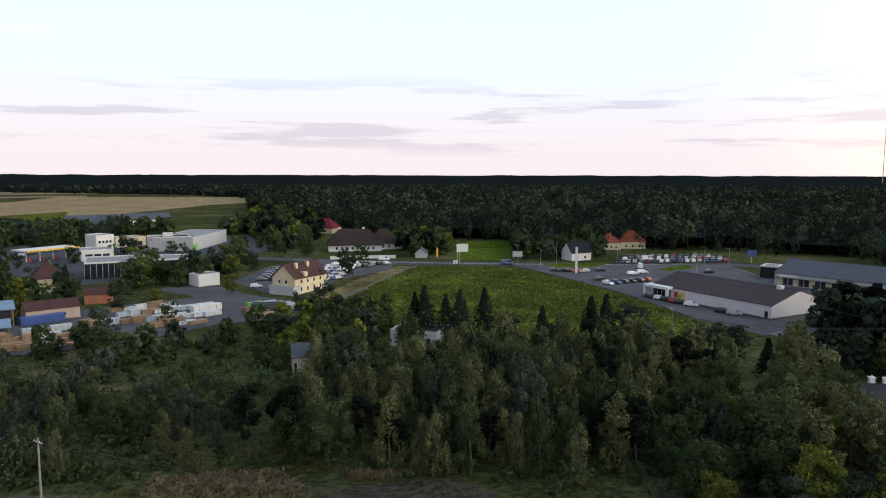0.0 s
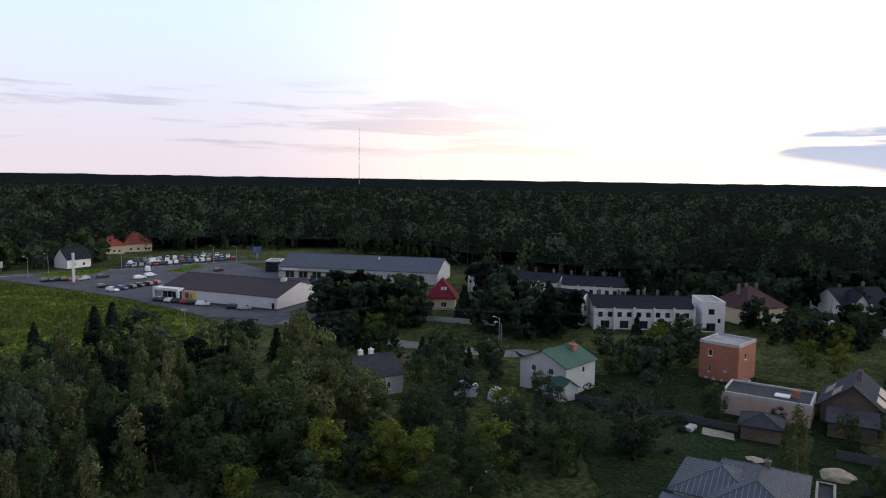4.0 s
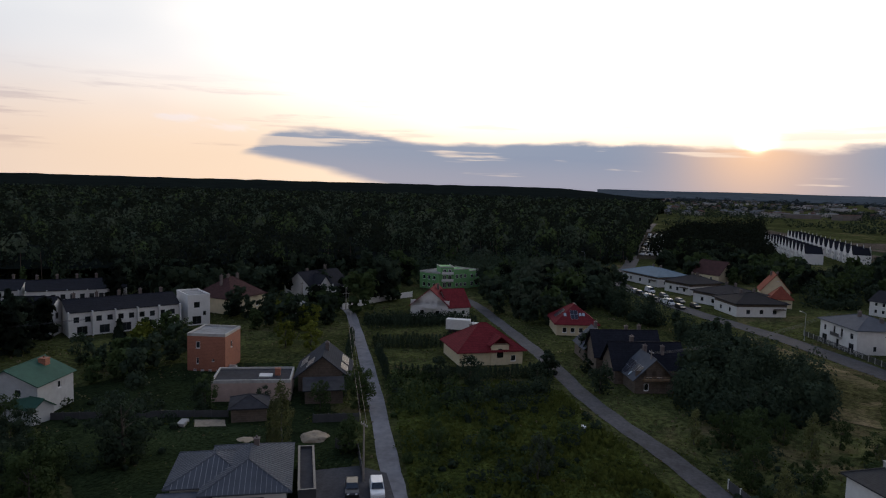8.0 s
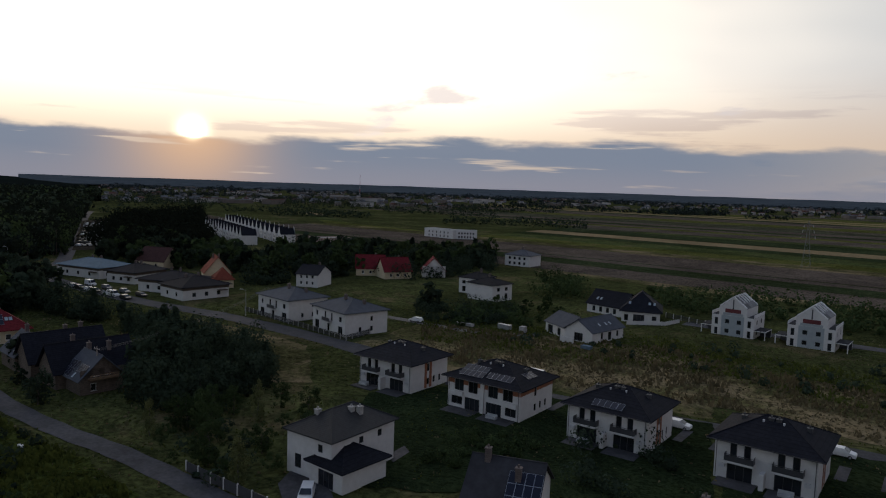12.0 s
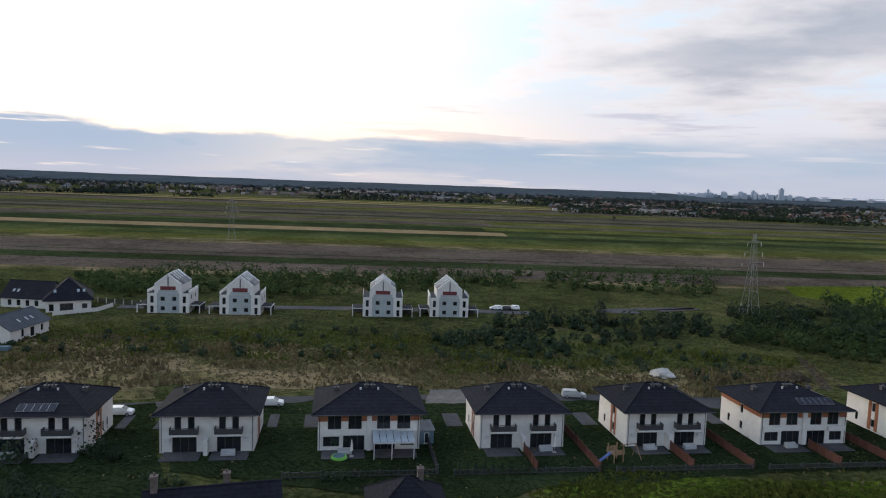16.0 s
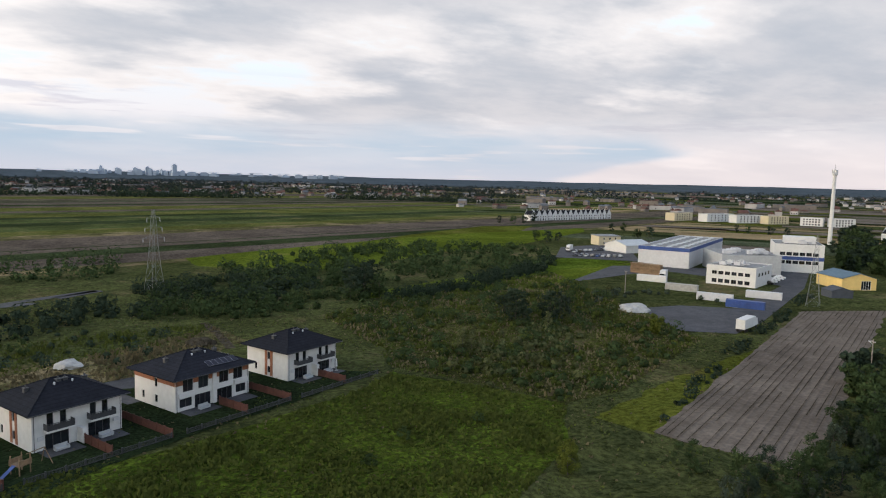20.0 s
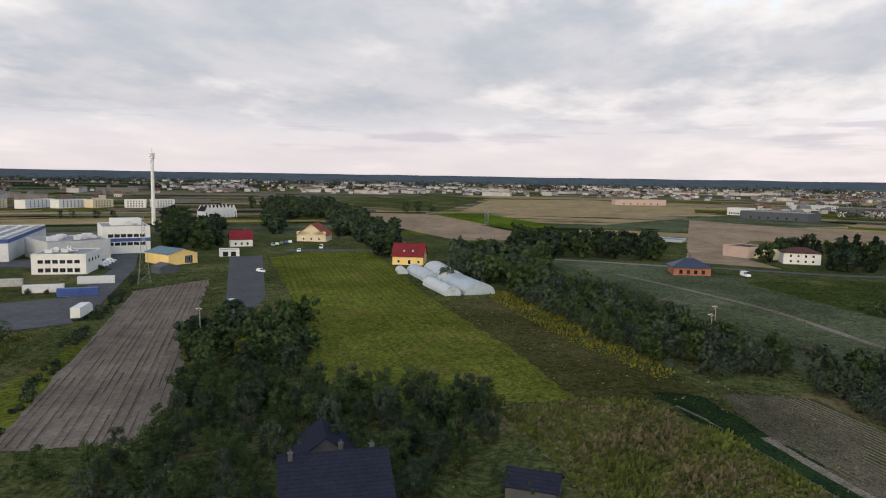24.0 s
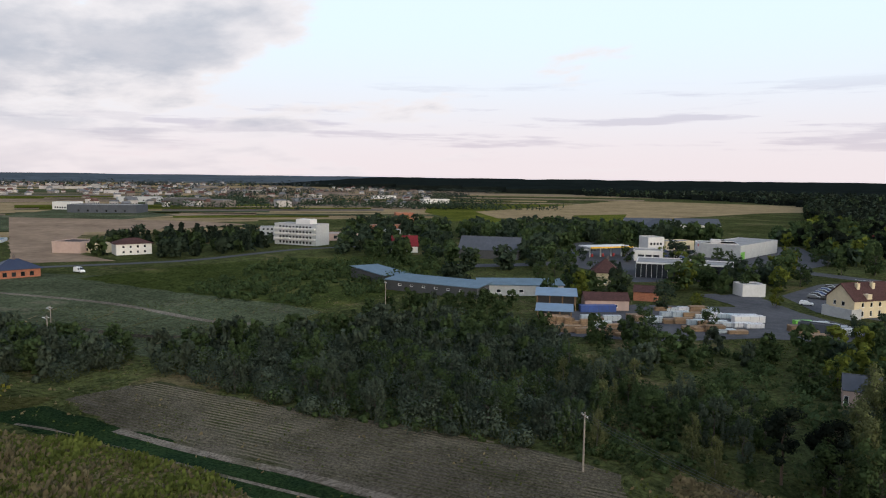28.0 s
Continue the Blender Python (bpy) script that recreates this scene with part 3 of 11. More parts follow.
def chimney(ob, x, y, z, height=1.6, size=0.7, material=None):
    g = Geo()
    g.box(-size / 2, size / 2, -size / 2, size / 2, -1.2, height).box(-size / 2 - 0.07, size / 2 + 0.07, -size / 2 - 0.07, size / 2 + 0.07, height, height + 0.12)
    g.tube((0, 0, height + 0.12), (0, 0, height + 0.45), 0.12, sides=6)
    part("chimney", g, material or CHIMNEY, ob, m=at(x, y, z))


def skylight(ob, slope, u, v, w=0.8, h=1.2):
    if "skylight" not in MESHES:
        g = Geo()
        g.box(-0.4, 0.4, 0, 1.2, -0.05, 0.06, 0).box(-0.33, 0.33, 0.07, 1.13, 0.061, 0.075, 1)
        MESHES["skylight"] = g.mesh("skylight", DARKFRAME, FILM_GREY)
    part("skylight", MESHES["skylight"], None, ob, m=slope @ at(u, v, 0.02))


def solar(ob, slope, u, v, cols, rows_):
    if "solar_panel" not in MESHES:
        g = Geo()
        g.box(0, 1.0, 0, 1.65, 0.05, 0.09, 0).box(0.03, 0.97, 0.03, 1.62, 0.091, 0.097, 1)
        MESHES["solar_panel"] = g.mesh("solar_panel", STEEL, SOLAR)
    for i in range(cols):
        for j in range(rows_):
            part("solar_panel", MESHES["solar_panel"], None, ob, m=slope @ at(u + i * 1.03, v + j * 1.68, 0.02))


def house(a, b, depth, eave, rise, style, wall, cover, label, holes=(), chimneys=(), skylights=(), panels=(), over=0.5, dark=False, name="house",
          group="", plinth=None, far=False, category="house", ridge=None):
    """A pitched-roof house with its front from a to b. chimneys: (x, y) as shares of the plan; skylights: (slope, u, v); panels: (slope, u, v, columns, rows)."""
    m, w = front(a, b, depth)
    ob = thing(name, m, label, category, group)
    body(ob, w, depth, eave, list(holes), wall, dark, far, {"gable_x": "x", "gable_y": "y"}.get(style, ""), rise if "gable" in style else 0.0, plinth)
    slopes = roof(ob, w, depth, eave, rise, style, cover, over, ridge=ridge)
    for cx, cy in chimneys:
        t = 1 - abs(2 * cy) if style == "gable_x" else 1 - abs(2 * cx) if style == "gable_y" else 1 - max(abs(2 * cx), abs(2 * cy))
        chimney(ob, cx * w, cy * depth, eave + rise * max(0.0, t if style not in ("flat", "shed") else 0.1) if not isinstance(rise, bpy.types.Material) else eave)
    for s, u, v in skylights:
        skylight(ob, slopes[s], u, v)
    for s, u, v, c, r in panels:
        solar(ob, slopes[s], u, v, c, r)
    return ob, w, slopes


def block(a, b, depth, h, wall, label, holes=(), cover=None, dark=True, name="building", far=True, category="building", group="", edge=None):
    """A flat-roofed building."""
    m, w = front(a, b, depth)
    ob = thing(name, m, label, category, group)
    body(ob, w, depth, h, list(holes), wall, dark, far)
    roof(ob, w, depth, h, edge or wall, "flat", cover or FELT, 0.03)
    return ob, w


# ---- plants ----
RNG = np.random.default_rng(7)


def quads(centres, size, rng, up=0.0):
    """Small loose leaf faces at the centres; three further columns give the way each one looks, roughly. Returns vertices and faces."""
    n = len(centres)
    out = None
    a = rng.normal(size=(n, 3))
    if centres.shape[1] == 6:
        out = centres[:, 3:] + rng.normal(size=(n, 3)) * 0.16
        out /= np.linalg.norm(out, axis=1)[:, None]
        face = centres[:, 3:] + rng.normal(size=(n, 3)) * 0.28
        face[:, 2] += up * 0.5
        face /= np.linalg.norm(face, axis=1)[:, None]
        a -= face * (face * a).sum(1)[:, None]
        a /= np.linalg.norm(a, axis=1)[:, None]
        b = np.cross(face, a)
        centres = centres[:, :3]
    else:
        a /= np.linalg.norm(a, axis=1)[:, None]
        b = rng.normal(size=(n, 3))
        b[:, 2] *= 1 - up
        b -= a * (a * b).sum(1)[:, None]
        b /= np.linalg.norm(b, axis=1)[:, None]
    s = (np.asarray(size) * rng.uniform(0.6, 1.35, n))[:, None]
    a, b = a * s, b * s * rng.uniform(0.5, 0.9, n)[:, None]
    j = rng.uniform(0.55, 1.0, (4, n, 1))
    v = np.stack([centres - a * j[0], centres - b * j[1], centres + a * j[2], centres + b * j[3]], 1).reshape(-1, 3)
    return v, np.arange(4 * n).reshape(-1, 4), None if out is None else np.repeat(out, 4, 0)


def soup(name, v, f, out, *materials):
    """A mesh out of arrays of vertices and four-cornered faces; out: the crown's own surface direction at each vertex."""
    me = bpy.data.meshes.new(name)
    me.vertices.add(len(v))
    me.vertices.foreach_set("co", np.asarray(v, np.float32).ravel())
    me.loops.add(f.size)
    me.loops.foreach_set("vertex_index", f.ravel().astype(np.int32))
    me.polygons.add(len(f))
    me.polygons.foreach_set("loop_start", np.arange(0, f.size, 4, dtype=np.int32))
    me.update(calc_edges=True)
    if out is not None:
        me.attributes.new("custom_normal", "FLOAT_VECTOR", "POINT").data.foreach_set("vector", np.asarray(out, np.float32).ravel())
    for m in materials:
        me.materials.append(m)
    return me


def lumps(centres, radii, per, rng, hollow=0.55):
    """Points through the outer shell of ellipsoid lumps, each with the way outwards."""
    n = len(centres)
    d = rng.normal(size=(n, per, 3))
    d /= np.linalg.norm(d, axis=2)[..., None]
    r = rng.uniform(hollow, 1.05, (n, per, 1))
    look_ = d / radii[:, None]
    look_ /= np.linalg.norm(look_, axis=2)[..., None]
    return np.concatenate([centres[:, None] + d * r * radii[:, None], look_], 2).reshape(-1, 6)


def crown_points(kind, rng, count):
    """Leaf places for a tree 10 m high."""
    if kind in ("spruce", "hedge"):
        t = rng.uniform(0, 1, count) ** 0.75
        z = 0.8 + 9.2 * t if kind == "spruce" else 0.1 + 9.9 * t
        tier = 0.75 + 0.35 * np.mod(z * 0.9, 1.0)[::-1] if kind == "spruce" else 1.0
        wide = (3.5 * (1 - t) + 0.12) * tier if kind == "spruce" else 2.2 * np.sqrt(np.maximum(1 - t ** 3, 0.01))
        r, a = wide * np.sqrt(rng.uniform(0.35, 1.0, count)), rng.uniform(0, 2 * np.pi, count)
        wave = 1 + 0.18 * np.sin(3 * a + z * 1.7)
        return np.stack([r * wave * np.cos(a), r * wave * np.sin(a), z - 0.25 * r, np.cos(a), np.sin(a), 0.45 + 0 * a], 1)
    if kind == "birch":
        k = 46
        t = rng.uniform(0.0, 1.0, k)
        z = 0.3 + 9.2 * t
        r = 2.35 * np.minimum(1.0, (t + 0.2) * 3.0) * (1 - t) ** 0.5 + 0.15
        a = rng.uniform(0, 2 * np.pi, k)
        out = np.sqrt(rng.uniform(0.05, 1, k))
        c = np.stack([r * np.cos(a) * out, r * np.sin(a) * out, z], 1)
        return lumps(c, np.stack([rng.uniform(0.45, 0.85, k)] * 2 + [rng.uniform(0.8, 1.5, k)], 1), count // k, rng, 0.5)
    if kind == "pine":
        k = 20
        z = rng.uniform(3.0, 9.5, k)
        r = 2.5 * np.sqrt(np.maximum(0.05, 1 - ((z - 5.8) / 4.2) ** 2))
        a = rng.uniform(0, 2 * np.pi, k)
        c = np.stack([r * np.cos(a) * rng.uniform(0.2, 0.9, k), r * np.sin(a) * rng.uniform(0.2, 0.9, k), z], 1)
        return lumps(c, np.stack([rng.uniform(0.7, 1.3, k)] * 2 + [rng.uniform(0.5, 0.9, k)], 1), count // k, rng, 0.5)
    low, mid, wide, k = {"oak": (0.9, 5.2, 3.5, 30), "bright": (0.8, 5.0, 3.2, 26), "silver": (0.4, 4.4, 3.6, 34), "bush": (0.2, 4.2, 5.0, 20)}[kind]
    z = rng.uniform(low, 9.0, k)
    r = wide * np.sqrt(np.maximum(0.06, 1 - ((z - mid) / 4.8) ** 2))
    a = rng.uniform(0, 2 * np.pi, k)
    reach = np.sqrt(rng.uniform(0.1, 0.9, k))
    c = np.stack([r * np.cos(a) * reach, r * np.sin(a) * reach, z], 1)
    if kind == "silver":
        return lumps(c, np.stack([rng.uniform(0.55, 0.95, k)] * 2 + [rng.uniform(1.0, 1.7, k)], 1), count // k, rng, 0.3)
    return lumps(c, np.stack([rng.uniform(0.8, 1.45, k)] * 2 + [rng.uniform(0.7, 1.25, k)], 1), count // k, rng)


def trunk_geo(kind, rng):
    g = Geo()
    top = {"spruce": 9.2, "hedge": 2.0, "birch": 8.8, "pine": 8.6, "bush": 2.4}.get(kind, 6.5)
    r = {"bush": 0.10, "hedge": 0.10, "birch": 0.15, "spruce": 0.17}.get(kind, 0.22)
    p = Vector((0, 0, -0.2))
    steps = 5
    bends = [Vector((rng.uniform(-0.25, 0.25), rng.uniform(-0.25, 0.25), top * (i + 1) / steps)) for i in range(steps)]
    for i, q in enumerate(bends):
        g.tube(p, q, r * (1 - i / steps * 0.85), r * (1 - (i + 1) / steps * 0.85), 6)
        p = q
    if kind not in ("spruce", "hedge"):
        for i in range(9):
            z = top * rng.uniform(0.35, 0.95)
            a = rng.uniform(0, 2 * math.pi)
            reach = rng.uniform(0.9, 2.2) * (0.6 if kind == "birch" else 1.0)
            rise = rng.uniform(0.3, 1.6)
            g.tube((0, 0, z), (math.cos(a) * reach, math.sin(a) * reach, z + rise), r * 0.35, r * 0.1, 4)
    return g


TREE_NAMES = {"oak": ("tree", "broadleaf tree with a full mid-green crown"), "birch": ("birch", "slender birch with drooping olive-green foliage"),
              "pine": ("pine", "tall pine with a dark open crown on a bare trunk"), "spruce": ("spruce", "dark conical spruce with tiered branches"),
              "silver": ("willow", "low spreading willow with silvery green leaves"), "bright": ("young_tree", "young tree with bright yellow-green leaves"),
              "bush": ("bush", "dense green bush with a ragged outline"), "hedge": ("thuja", "narrow dark green thuja in a hedge")}
LEAFKEY = {"bush": "oak"}
COUNTS = {"near": 2600, "mid": 900}


def tree(kind, x, y, height, rng, near=True, leaf=None, group=""):
    near = math.hypot(x, y) < 128
    leaf = leaf or LEAFKEY.get(kind, kind)
    variant = int(rng.integers(3))
    size = "near" if near else "mid"
    key = (kind, leaf, variant, size)

    def make():
        r = np.random.default_rng(abs(hash_key(kind + leaf + size)) + variant)
        ob = thing(TREE_NAMES[kind][0], at(0, 0), TREE_NAMES[kind][1], "bush" if kind == "bush" else "hedge" if kind == "hedge" else "tree", group or "trees and shrubs")
        if kind not in ("hedge", "bush"):
            part("trunk", trunk_geo(kind, r), BIRCHBARK if kind == "birch" else PINEBARK if kind == "pine" else BARK, ob)
        count = int(COUNTS[size] * {"hedge": 0.45, "bush": 0.8}.get(kind, 1.0))
        leafsize = {"near": 0.23, "mid": 0.40}[size] * {"spruce": 0.9, "pine": 1.0, "birch": 0.9, "hedge": 1.3, "bush": 1.25}.get(kind, 1.15)
        pts = crown_points(kind, r, count)
        part("crown", soup("crown", *quads(pts, leafsize, r, 0.3), LEAF[leaf]), None, ob)
        return ob
    k = height / 10 * rng.uniform(0.92, 1.08)
    wide = rng.uniform(0.85, 1.15)
    made = place(key, make, at(x, y, 0, rng.uniform(0, 6.28)))
    made.scale = (k * wide, k * wide, k)
    return made


def hash_key(text):
    return sum((i + 1) * ord(c) for i, c in enumerate(text))


def inside(poly, x, y):
    hit = False
    for (x0, y0), (x1, y1) in zip(poly, poly[1:] + poly[:1]):
        if (y0 > y) != (y1 > y) and x < (x1 - x0) * (y - y0) / (y1 - y0) + x0:
            hit = not hit
    return hit


def within(poly, pts):
    """inside() for an array of points."""
    hit = np.zeros(len(pts), bool)
    x, y = pts[:, 0], pts[:, 1]
    for (x0, y0), (x1, y1) in zip(poly, list(poly[1:]) + [poly[0]]):
        if y0 != y1:
            hit ^= ((y0 > y) != (y1 > y)) & (x < (x1 - x0) * (y - y0) / (y1 - y0) + x0)
    return hit


def clear_of_ways(spots):
    """Leaves out the places that lie on a road, lane or yard."""
    if not len(spots):
        return spots
    pts = np.asarray(spots)
    free = np.ones(len(pts), bool)
    lo, hi = pts.min(0), pts.max(0)
    for way_ in HARD:
        xs, ys = [q[0] for q in way_], [q[1] for q in way_]
        if max(xs) > lo[0] and min(xs) < hi[0] and max(ys) > lo[1] and min(ys) < hi[1]:
            free &= ~within(way_, pts)
    return [tuple(p) for p in pts[free]]


def sow(poly, gap, rng, jitter=0.9, blocked=()):
    """Uneven places inside an outline, about gap apart."""
    xs, ys = [p[0] for p in poly], [p[1] for p in poly]
    spots, x = [], min(xs)
    while x < max(xs):
        y = min(ys)
        while y < max(ys):
            px, py = x + rng.uniform(-0.5, 0.5) * gap * jitter, y + rng.uniform(-0.5, 0.5) * gap * jitter
            if inside(poly, px, py) and not any(inside(b, px, py) for b in blocked):
                spots.append((px, py))
            y += gap
        x += gap
    return clear_of_ways(spots)


def grove(poly, gap, mixture, heights, near=True, seed=1, blocked=(), group="", reach=145):
    """Trees over a plot: single things near the camera's line, one mesh of many farther off. mixture: {kind/leaf: share}."""
    rng = np.random.default_rng(seed)
    kinds, shares = list(mixture), np.array(list(mixture.values()), float)
    far_v, far_n, far_s, used = [], [], [], []
    for x, y in sow(poly, gap, rng, 1.0, blocked):
        kind = kinds[rng.choice(len(kinds), p=shares / shares.sum())]
        kind, _, leaf = kind.partition("/")
        h = rng.uniform(*heights) * (0.45 if kind == "bush" else 1.0)
        r = math.hypot(x, y)
        if r < reach:
            tree(kind, x, y, h, rng, near, leaf or None, group)
            continue
        leaf = leaf or LEAFKEY.get(kind, kind)
        if leaf not in used:
            used.append(leaf)
        n = 420 if r < 230 else 200 if r < 350 else 90
        k = h / 10 * rng.uniform(0.9, 1.1)
        p = crown_points(kind, rng, n)
        p[:, :3] = p[:, :3] * (k * rng.uniform(0.9, 1.15), k * rng.uniform(0.9, 1.15), k) + (x, y, 0)
        v, _, out = quads(p, 0.11 * h * (300 / n) ** 0.5 * (0.6 if kind == "birch" else 1.0), rng, 0.3)
        far_v.append(v)
        far_n.append(out)
        far_s += [used.index(leaf)] * len(p)
    if far_v:
        v = np.concatenate(far_v)
        me = soup("woodland", v, np.arange(len(v)).reshape(-1, 4), np.concatenate(far_n), *(LEAF[k] for k in used))
        me.polygons.foreach_set("material_index", np.array(far_s, np.int32))
        tagged(new("woodland", me), "stand of green trees and shrubs between plots", "trees", kind="stuff")


def thicket(name, poly, gap, heights, leaf, label, per=60, leafsize=0.35, seed=1, blocked=(), flat=0.8):
    """Scrub that nobody could count: one mesh of many small leaf faces."""
    rng = np.random.default_rng(seed)
    spots = np.array([p for p in sow(poly, gap * 0.8, rng, 1.0, blocked) if noise.noise((p[0] * 0.06, p[1] * 0.06, seed)) > -0.12])
    n = len(spots)
    h = rng.uniform(*heights, n) * rng.choice((0.55, 1.0, 1.25), n)
    c = np.column_stack([spots, h * 0.45])
    wide = np.minimum(gap * 0.75, h * rng.uniform(0.5, 0.8, n))
    rad = np.stack([wide, wide * rng.uniform(0.8, 1.2, n), h * 0.55], 1)
    pts = lumps(c, rad, per, rng, 0.75)
    pts[:, 2] = np.maximum(pts[:, 2], 0.1)
    ob = new(name, soup(name, *quads(pts, leafsize * 1.3, rng, 0.3), LEAF[leaf]))
    return tagged(ob, label, "undergrowth", kind="stuff")


def tufts(name, poly, count, height, leaf, label, seed=1, blocked=(), wide=0.35):
    """Upright blades and stems over a plot, one mesh."""
    rng = np.random.default_rng(seed)
    xs, ys = [p[0] for p in poly], [p[1] for p in poly]
    p = np.column_stack([rng.uniform(min(xs), max(xs), count * 2), rng.uniform(min(ys), max(ys), count * 2)])
    keep = within(poly, p)
    for b in blocked:
        keep &= ~within(b, p)
    p = p[keep][:count]
    clump = np.array([0.35 + 1.3 * max(0.0, noise.noise((x * 0.09, y * 0.09, seed)) + 0.35) for x, y in p])
    n = len(p)
    a, h = rng.uniform(0, np.pi, n), height * clump * rng.uniform(0.5, 1.2, n)
    dx, dy = np.cos(a) * wide * rng.uniform(0.5, 1.2, n), np.sin(a) * wide * rng.uniform(0.5, 1.2, n)
    lx, ly = rng.normal(0, 0.25, n) * h, rng.normal(0, 0.25, n) * h
    z = np.zeros(n)
    v = np.stack([np.stack([p[:, 0] - dx, p[:, 1] - dy, z], 1), np.stack([p[:, 0] + dx, p[:, 1] + dy, z], 1),
                  np.stack([p[:, 0] + dx * 0.6 + lx, p[:, 1] + dy * 0.6 + ly, h], 1), np.stack([p[:, 0] - dx * 0.6 + lx, p[:, 1] - dy * 0.6 + ly, h * 0.8], 1)], 1).reshape(-1, 3)
    ob = new(name, soup(name, v, np.arange(4 * n).reshape(-1, 4), None, LEAF[leaf]))
    return tagged(ob, label, "grass", kind="stuff")


# ---- ground pieces ----
LEVEL = [0.0]
HARD = []
HARD_NAMES = ("worn_asphalt", "worn_concrete_slabs", "grey_paving", "pale_gravel", "sand", "bare_earth", "tilled_soil")


PAVED = ("worn_asphalt", "grey_paving")


def uneven(poly):
    """An outline with a wandering edge, as growth gives a plot."""
    out = []
    for a, b in zip(poly, list(poly[1:]) + [poly[0]]):
        length = span(a, b)
        step = max(1.6, 0.012 * math.hypot(*a))
        n = max(1, min(60, int(length / step)))
        k = min(1.5, 0.08 * length)
        for i in range(n):
            x, y = a[0] + (b[0] - a[0]) * i / n, a[1] + (b[1] - a[1]) * i / n
            out.append((x + k * (noise.noise((x * 0.16, y * 0.16, 3.0)) + 0.5 * noise.noise((x * 0.6, y * 0.6, 4.0))),
                        y + k * (noise.noise((x * 0.16, y * 0.16, 7.0)) + 0.5 * noise.noise((x * 0.6, y * 0.6, 8.0)))))
    return out


def patch(name, poly, material, label, category="field", z=None, kind="structure"):
    """A flat plot, lying a little over what is under it."""
    if material.name in HARD_NAMES:
        HARD.append(list(poly))
    if z is None:
        LEVEL[0] += 0.0016
        z = 0.01 + LEVEL[0]
    if material.name not in PAVED and min(math.hypot(*q) for q in poly) < 420:
        poly = uneven(poly)
    g = Geo()
    g.poly([(x, y, z) for x, y in poly])
    me = g.mesh(name, material)
    bm = bmesh.new()
    bm.from_mesh(me)
    bmesh.ops.triangulate(bm, faces=bm.faces)
    for f in bm.faces:
        if f.normal.z < 0:
            f.normal_flip()
    bm.to_mesh(me)
    bm.free()
    return tagged(new(name, me), label, category, kind=kind)


def lane(name, line, width, material, label, category="road", z=None):
    """A way of even width along a line of points, smoothed."""
    LEVEL[0] += 0.0016
    z = 0.012 + LEVEL[0] if z is None else z
    pts = [Vector((*p, z)) for p in line]
    fine = []
    for i in range(len(pts) - 1):
        p0, p1, p2, p3 = pts[max(0, i - 1)], pts[i], pts[i + 1], pts[min(len(pts) - 1, i + 2)]
        for k in range(6):
            t = k / 6
            fine.append(0.5 * (2 * p1 + (p2 - p0) * t + (2 * p0 - 5 * p1 + 4 * p2 - p3) * t * t + (3 * p1 - p0 - 3 * p2 + p3) * t ** 3))
    fine.append(pts[-1])
    g, last = Geo(), None
    for i, p in enumerate(fine):
        d = (fine[min(i + 1, len(fine) - 1)] - fine[max(i - 1, 0)]).normalized()
        s = Vector((-d.y, d.x, 0)) * width / 2 * (1 + 0.06 * math.sin(i * 1.7))
        now = (p + s, p - s)
        if last:
            HARD.append([(q.x, q.y) for q in (last[1], now[1], now[0], last[0])])
            g.poly([last[1], now[1], now[0], last[0]])
        last = now
    return tagged(new(name, g.mesh(name, material)), label, category, kind="structure")


def furrows(name, poly, along, gap, depth, material, label, wobble=0.15, fill=0.42):
    """A tilled plot as parallel ridges between its edges."""
    d = Vector((math.cos(along), math.sin(along)))
    nrm = Vector((-d.y, d.x))
    pts = [Vector(p) for p in poly]
    offs = [p.dot(nrm) for p in pts]
    g, s, last = Geo(), min(offs) + gap, None
    rng = random.Random(3)
    while s < max(offs):
        cut = []
        for p, q in zip(pts, pts[1:] + pts[:1]):
            a, b = p.dot(nrm) - s, q.dot(nrm) - s
            if (a > 0) != (b > 0):
                cut.append((p + (q - p) * (a / (a - b))).dot(d))
        if len(cut) >= 2:
            lo, hi = min(cut), max(cut)
            n = max(2, int((hi - lo) / 6))
            h = depth * rng.uniform(0.6, 1.2)
            for i in range(n):
                u0, u1 = lo + (hi - lo) * i / n, lo + (hi - lo) * (i + 1) / n
                k0, k1 = wobble * math.sin(u0 * 0.35 + s), wobble * math.sin(u1 * 0.35 + s)
                a0, a1 = d * u0 + nrm * (s - gap * fill + k0), d * u1 + nrm * (s - gap * fill + k1)
                b0, b1 = d * u0 + nrm * (s + k0), d * u1 + nrm * (s + k1)
                c0, c1 = d * u0 + nrm * (s + gap * fill + k0), d * u1 + nrm * (s + gap * fill + k1)
                g.poly([(*a0, 0.03), (*a1, 0.03), (*b1, h), (*b0, h)])
                g.poly([(*b0, h), (*b1, h), (*c1, 0.03), (*c0, 0.03)])
        s += gap
    return tagged(new(name, g.mesh(name, material)), label, "field", kind="stuff")


# ---- vehicles, poles, fences ----
PAINT = {k: mat(k + "_car_paint", c, tuple(v * 0.9 for v in c), 0.28, 1.0, 0.2, 0.0, spec=0.6, spread=0.06) for k, c in
         {"white": (0.72, 0.72, 0.72), "silver": (0.36, 0.37, 0.38), "black": (0.016, 0.016, 0.018), "grey": (0.11, 0.115, 0.12),
          "blue": (0.03, 0.06, 0.16), "red": (0.28, 0.025, 0.02)}.items()}


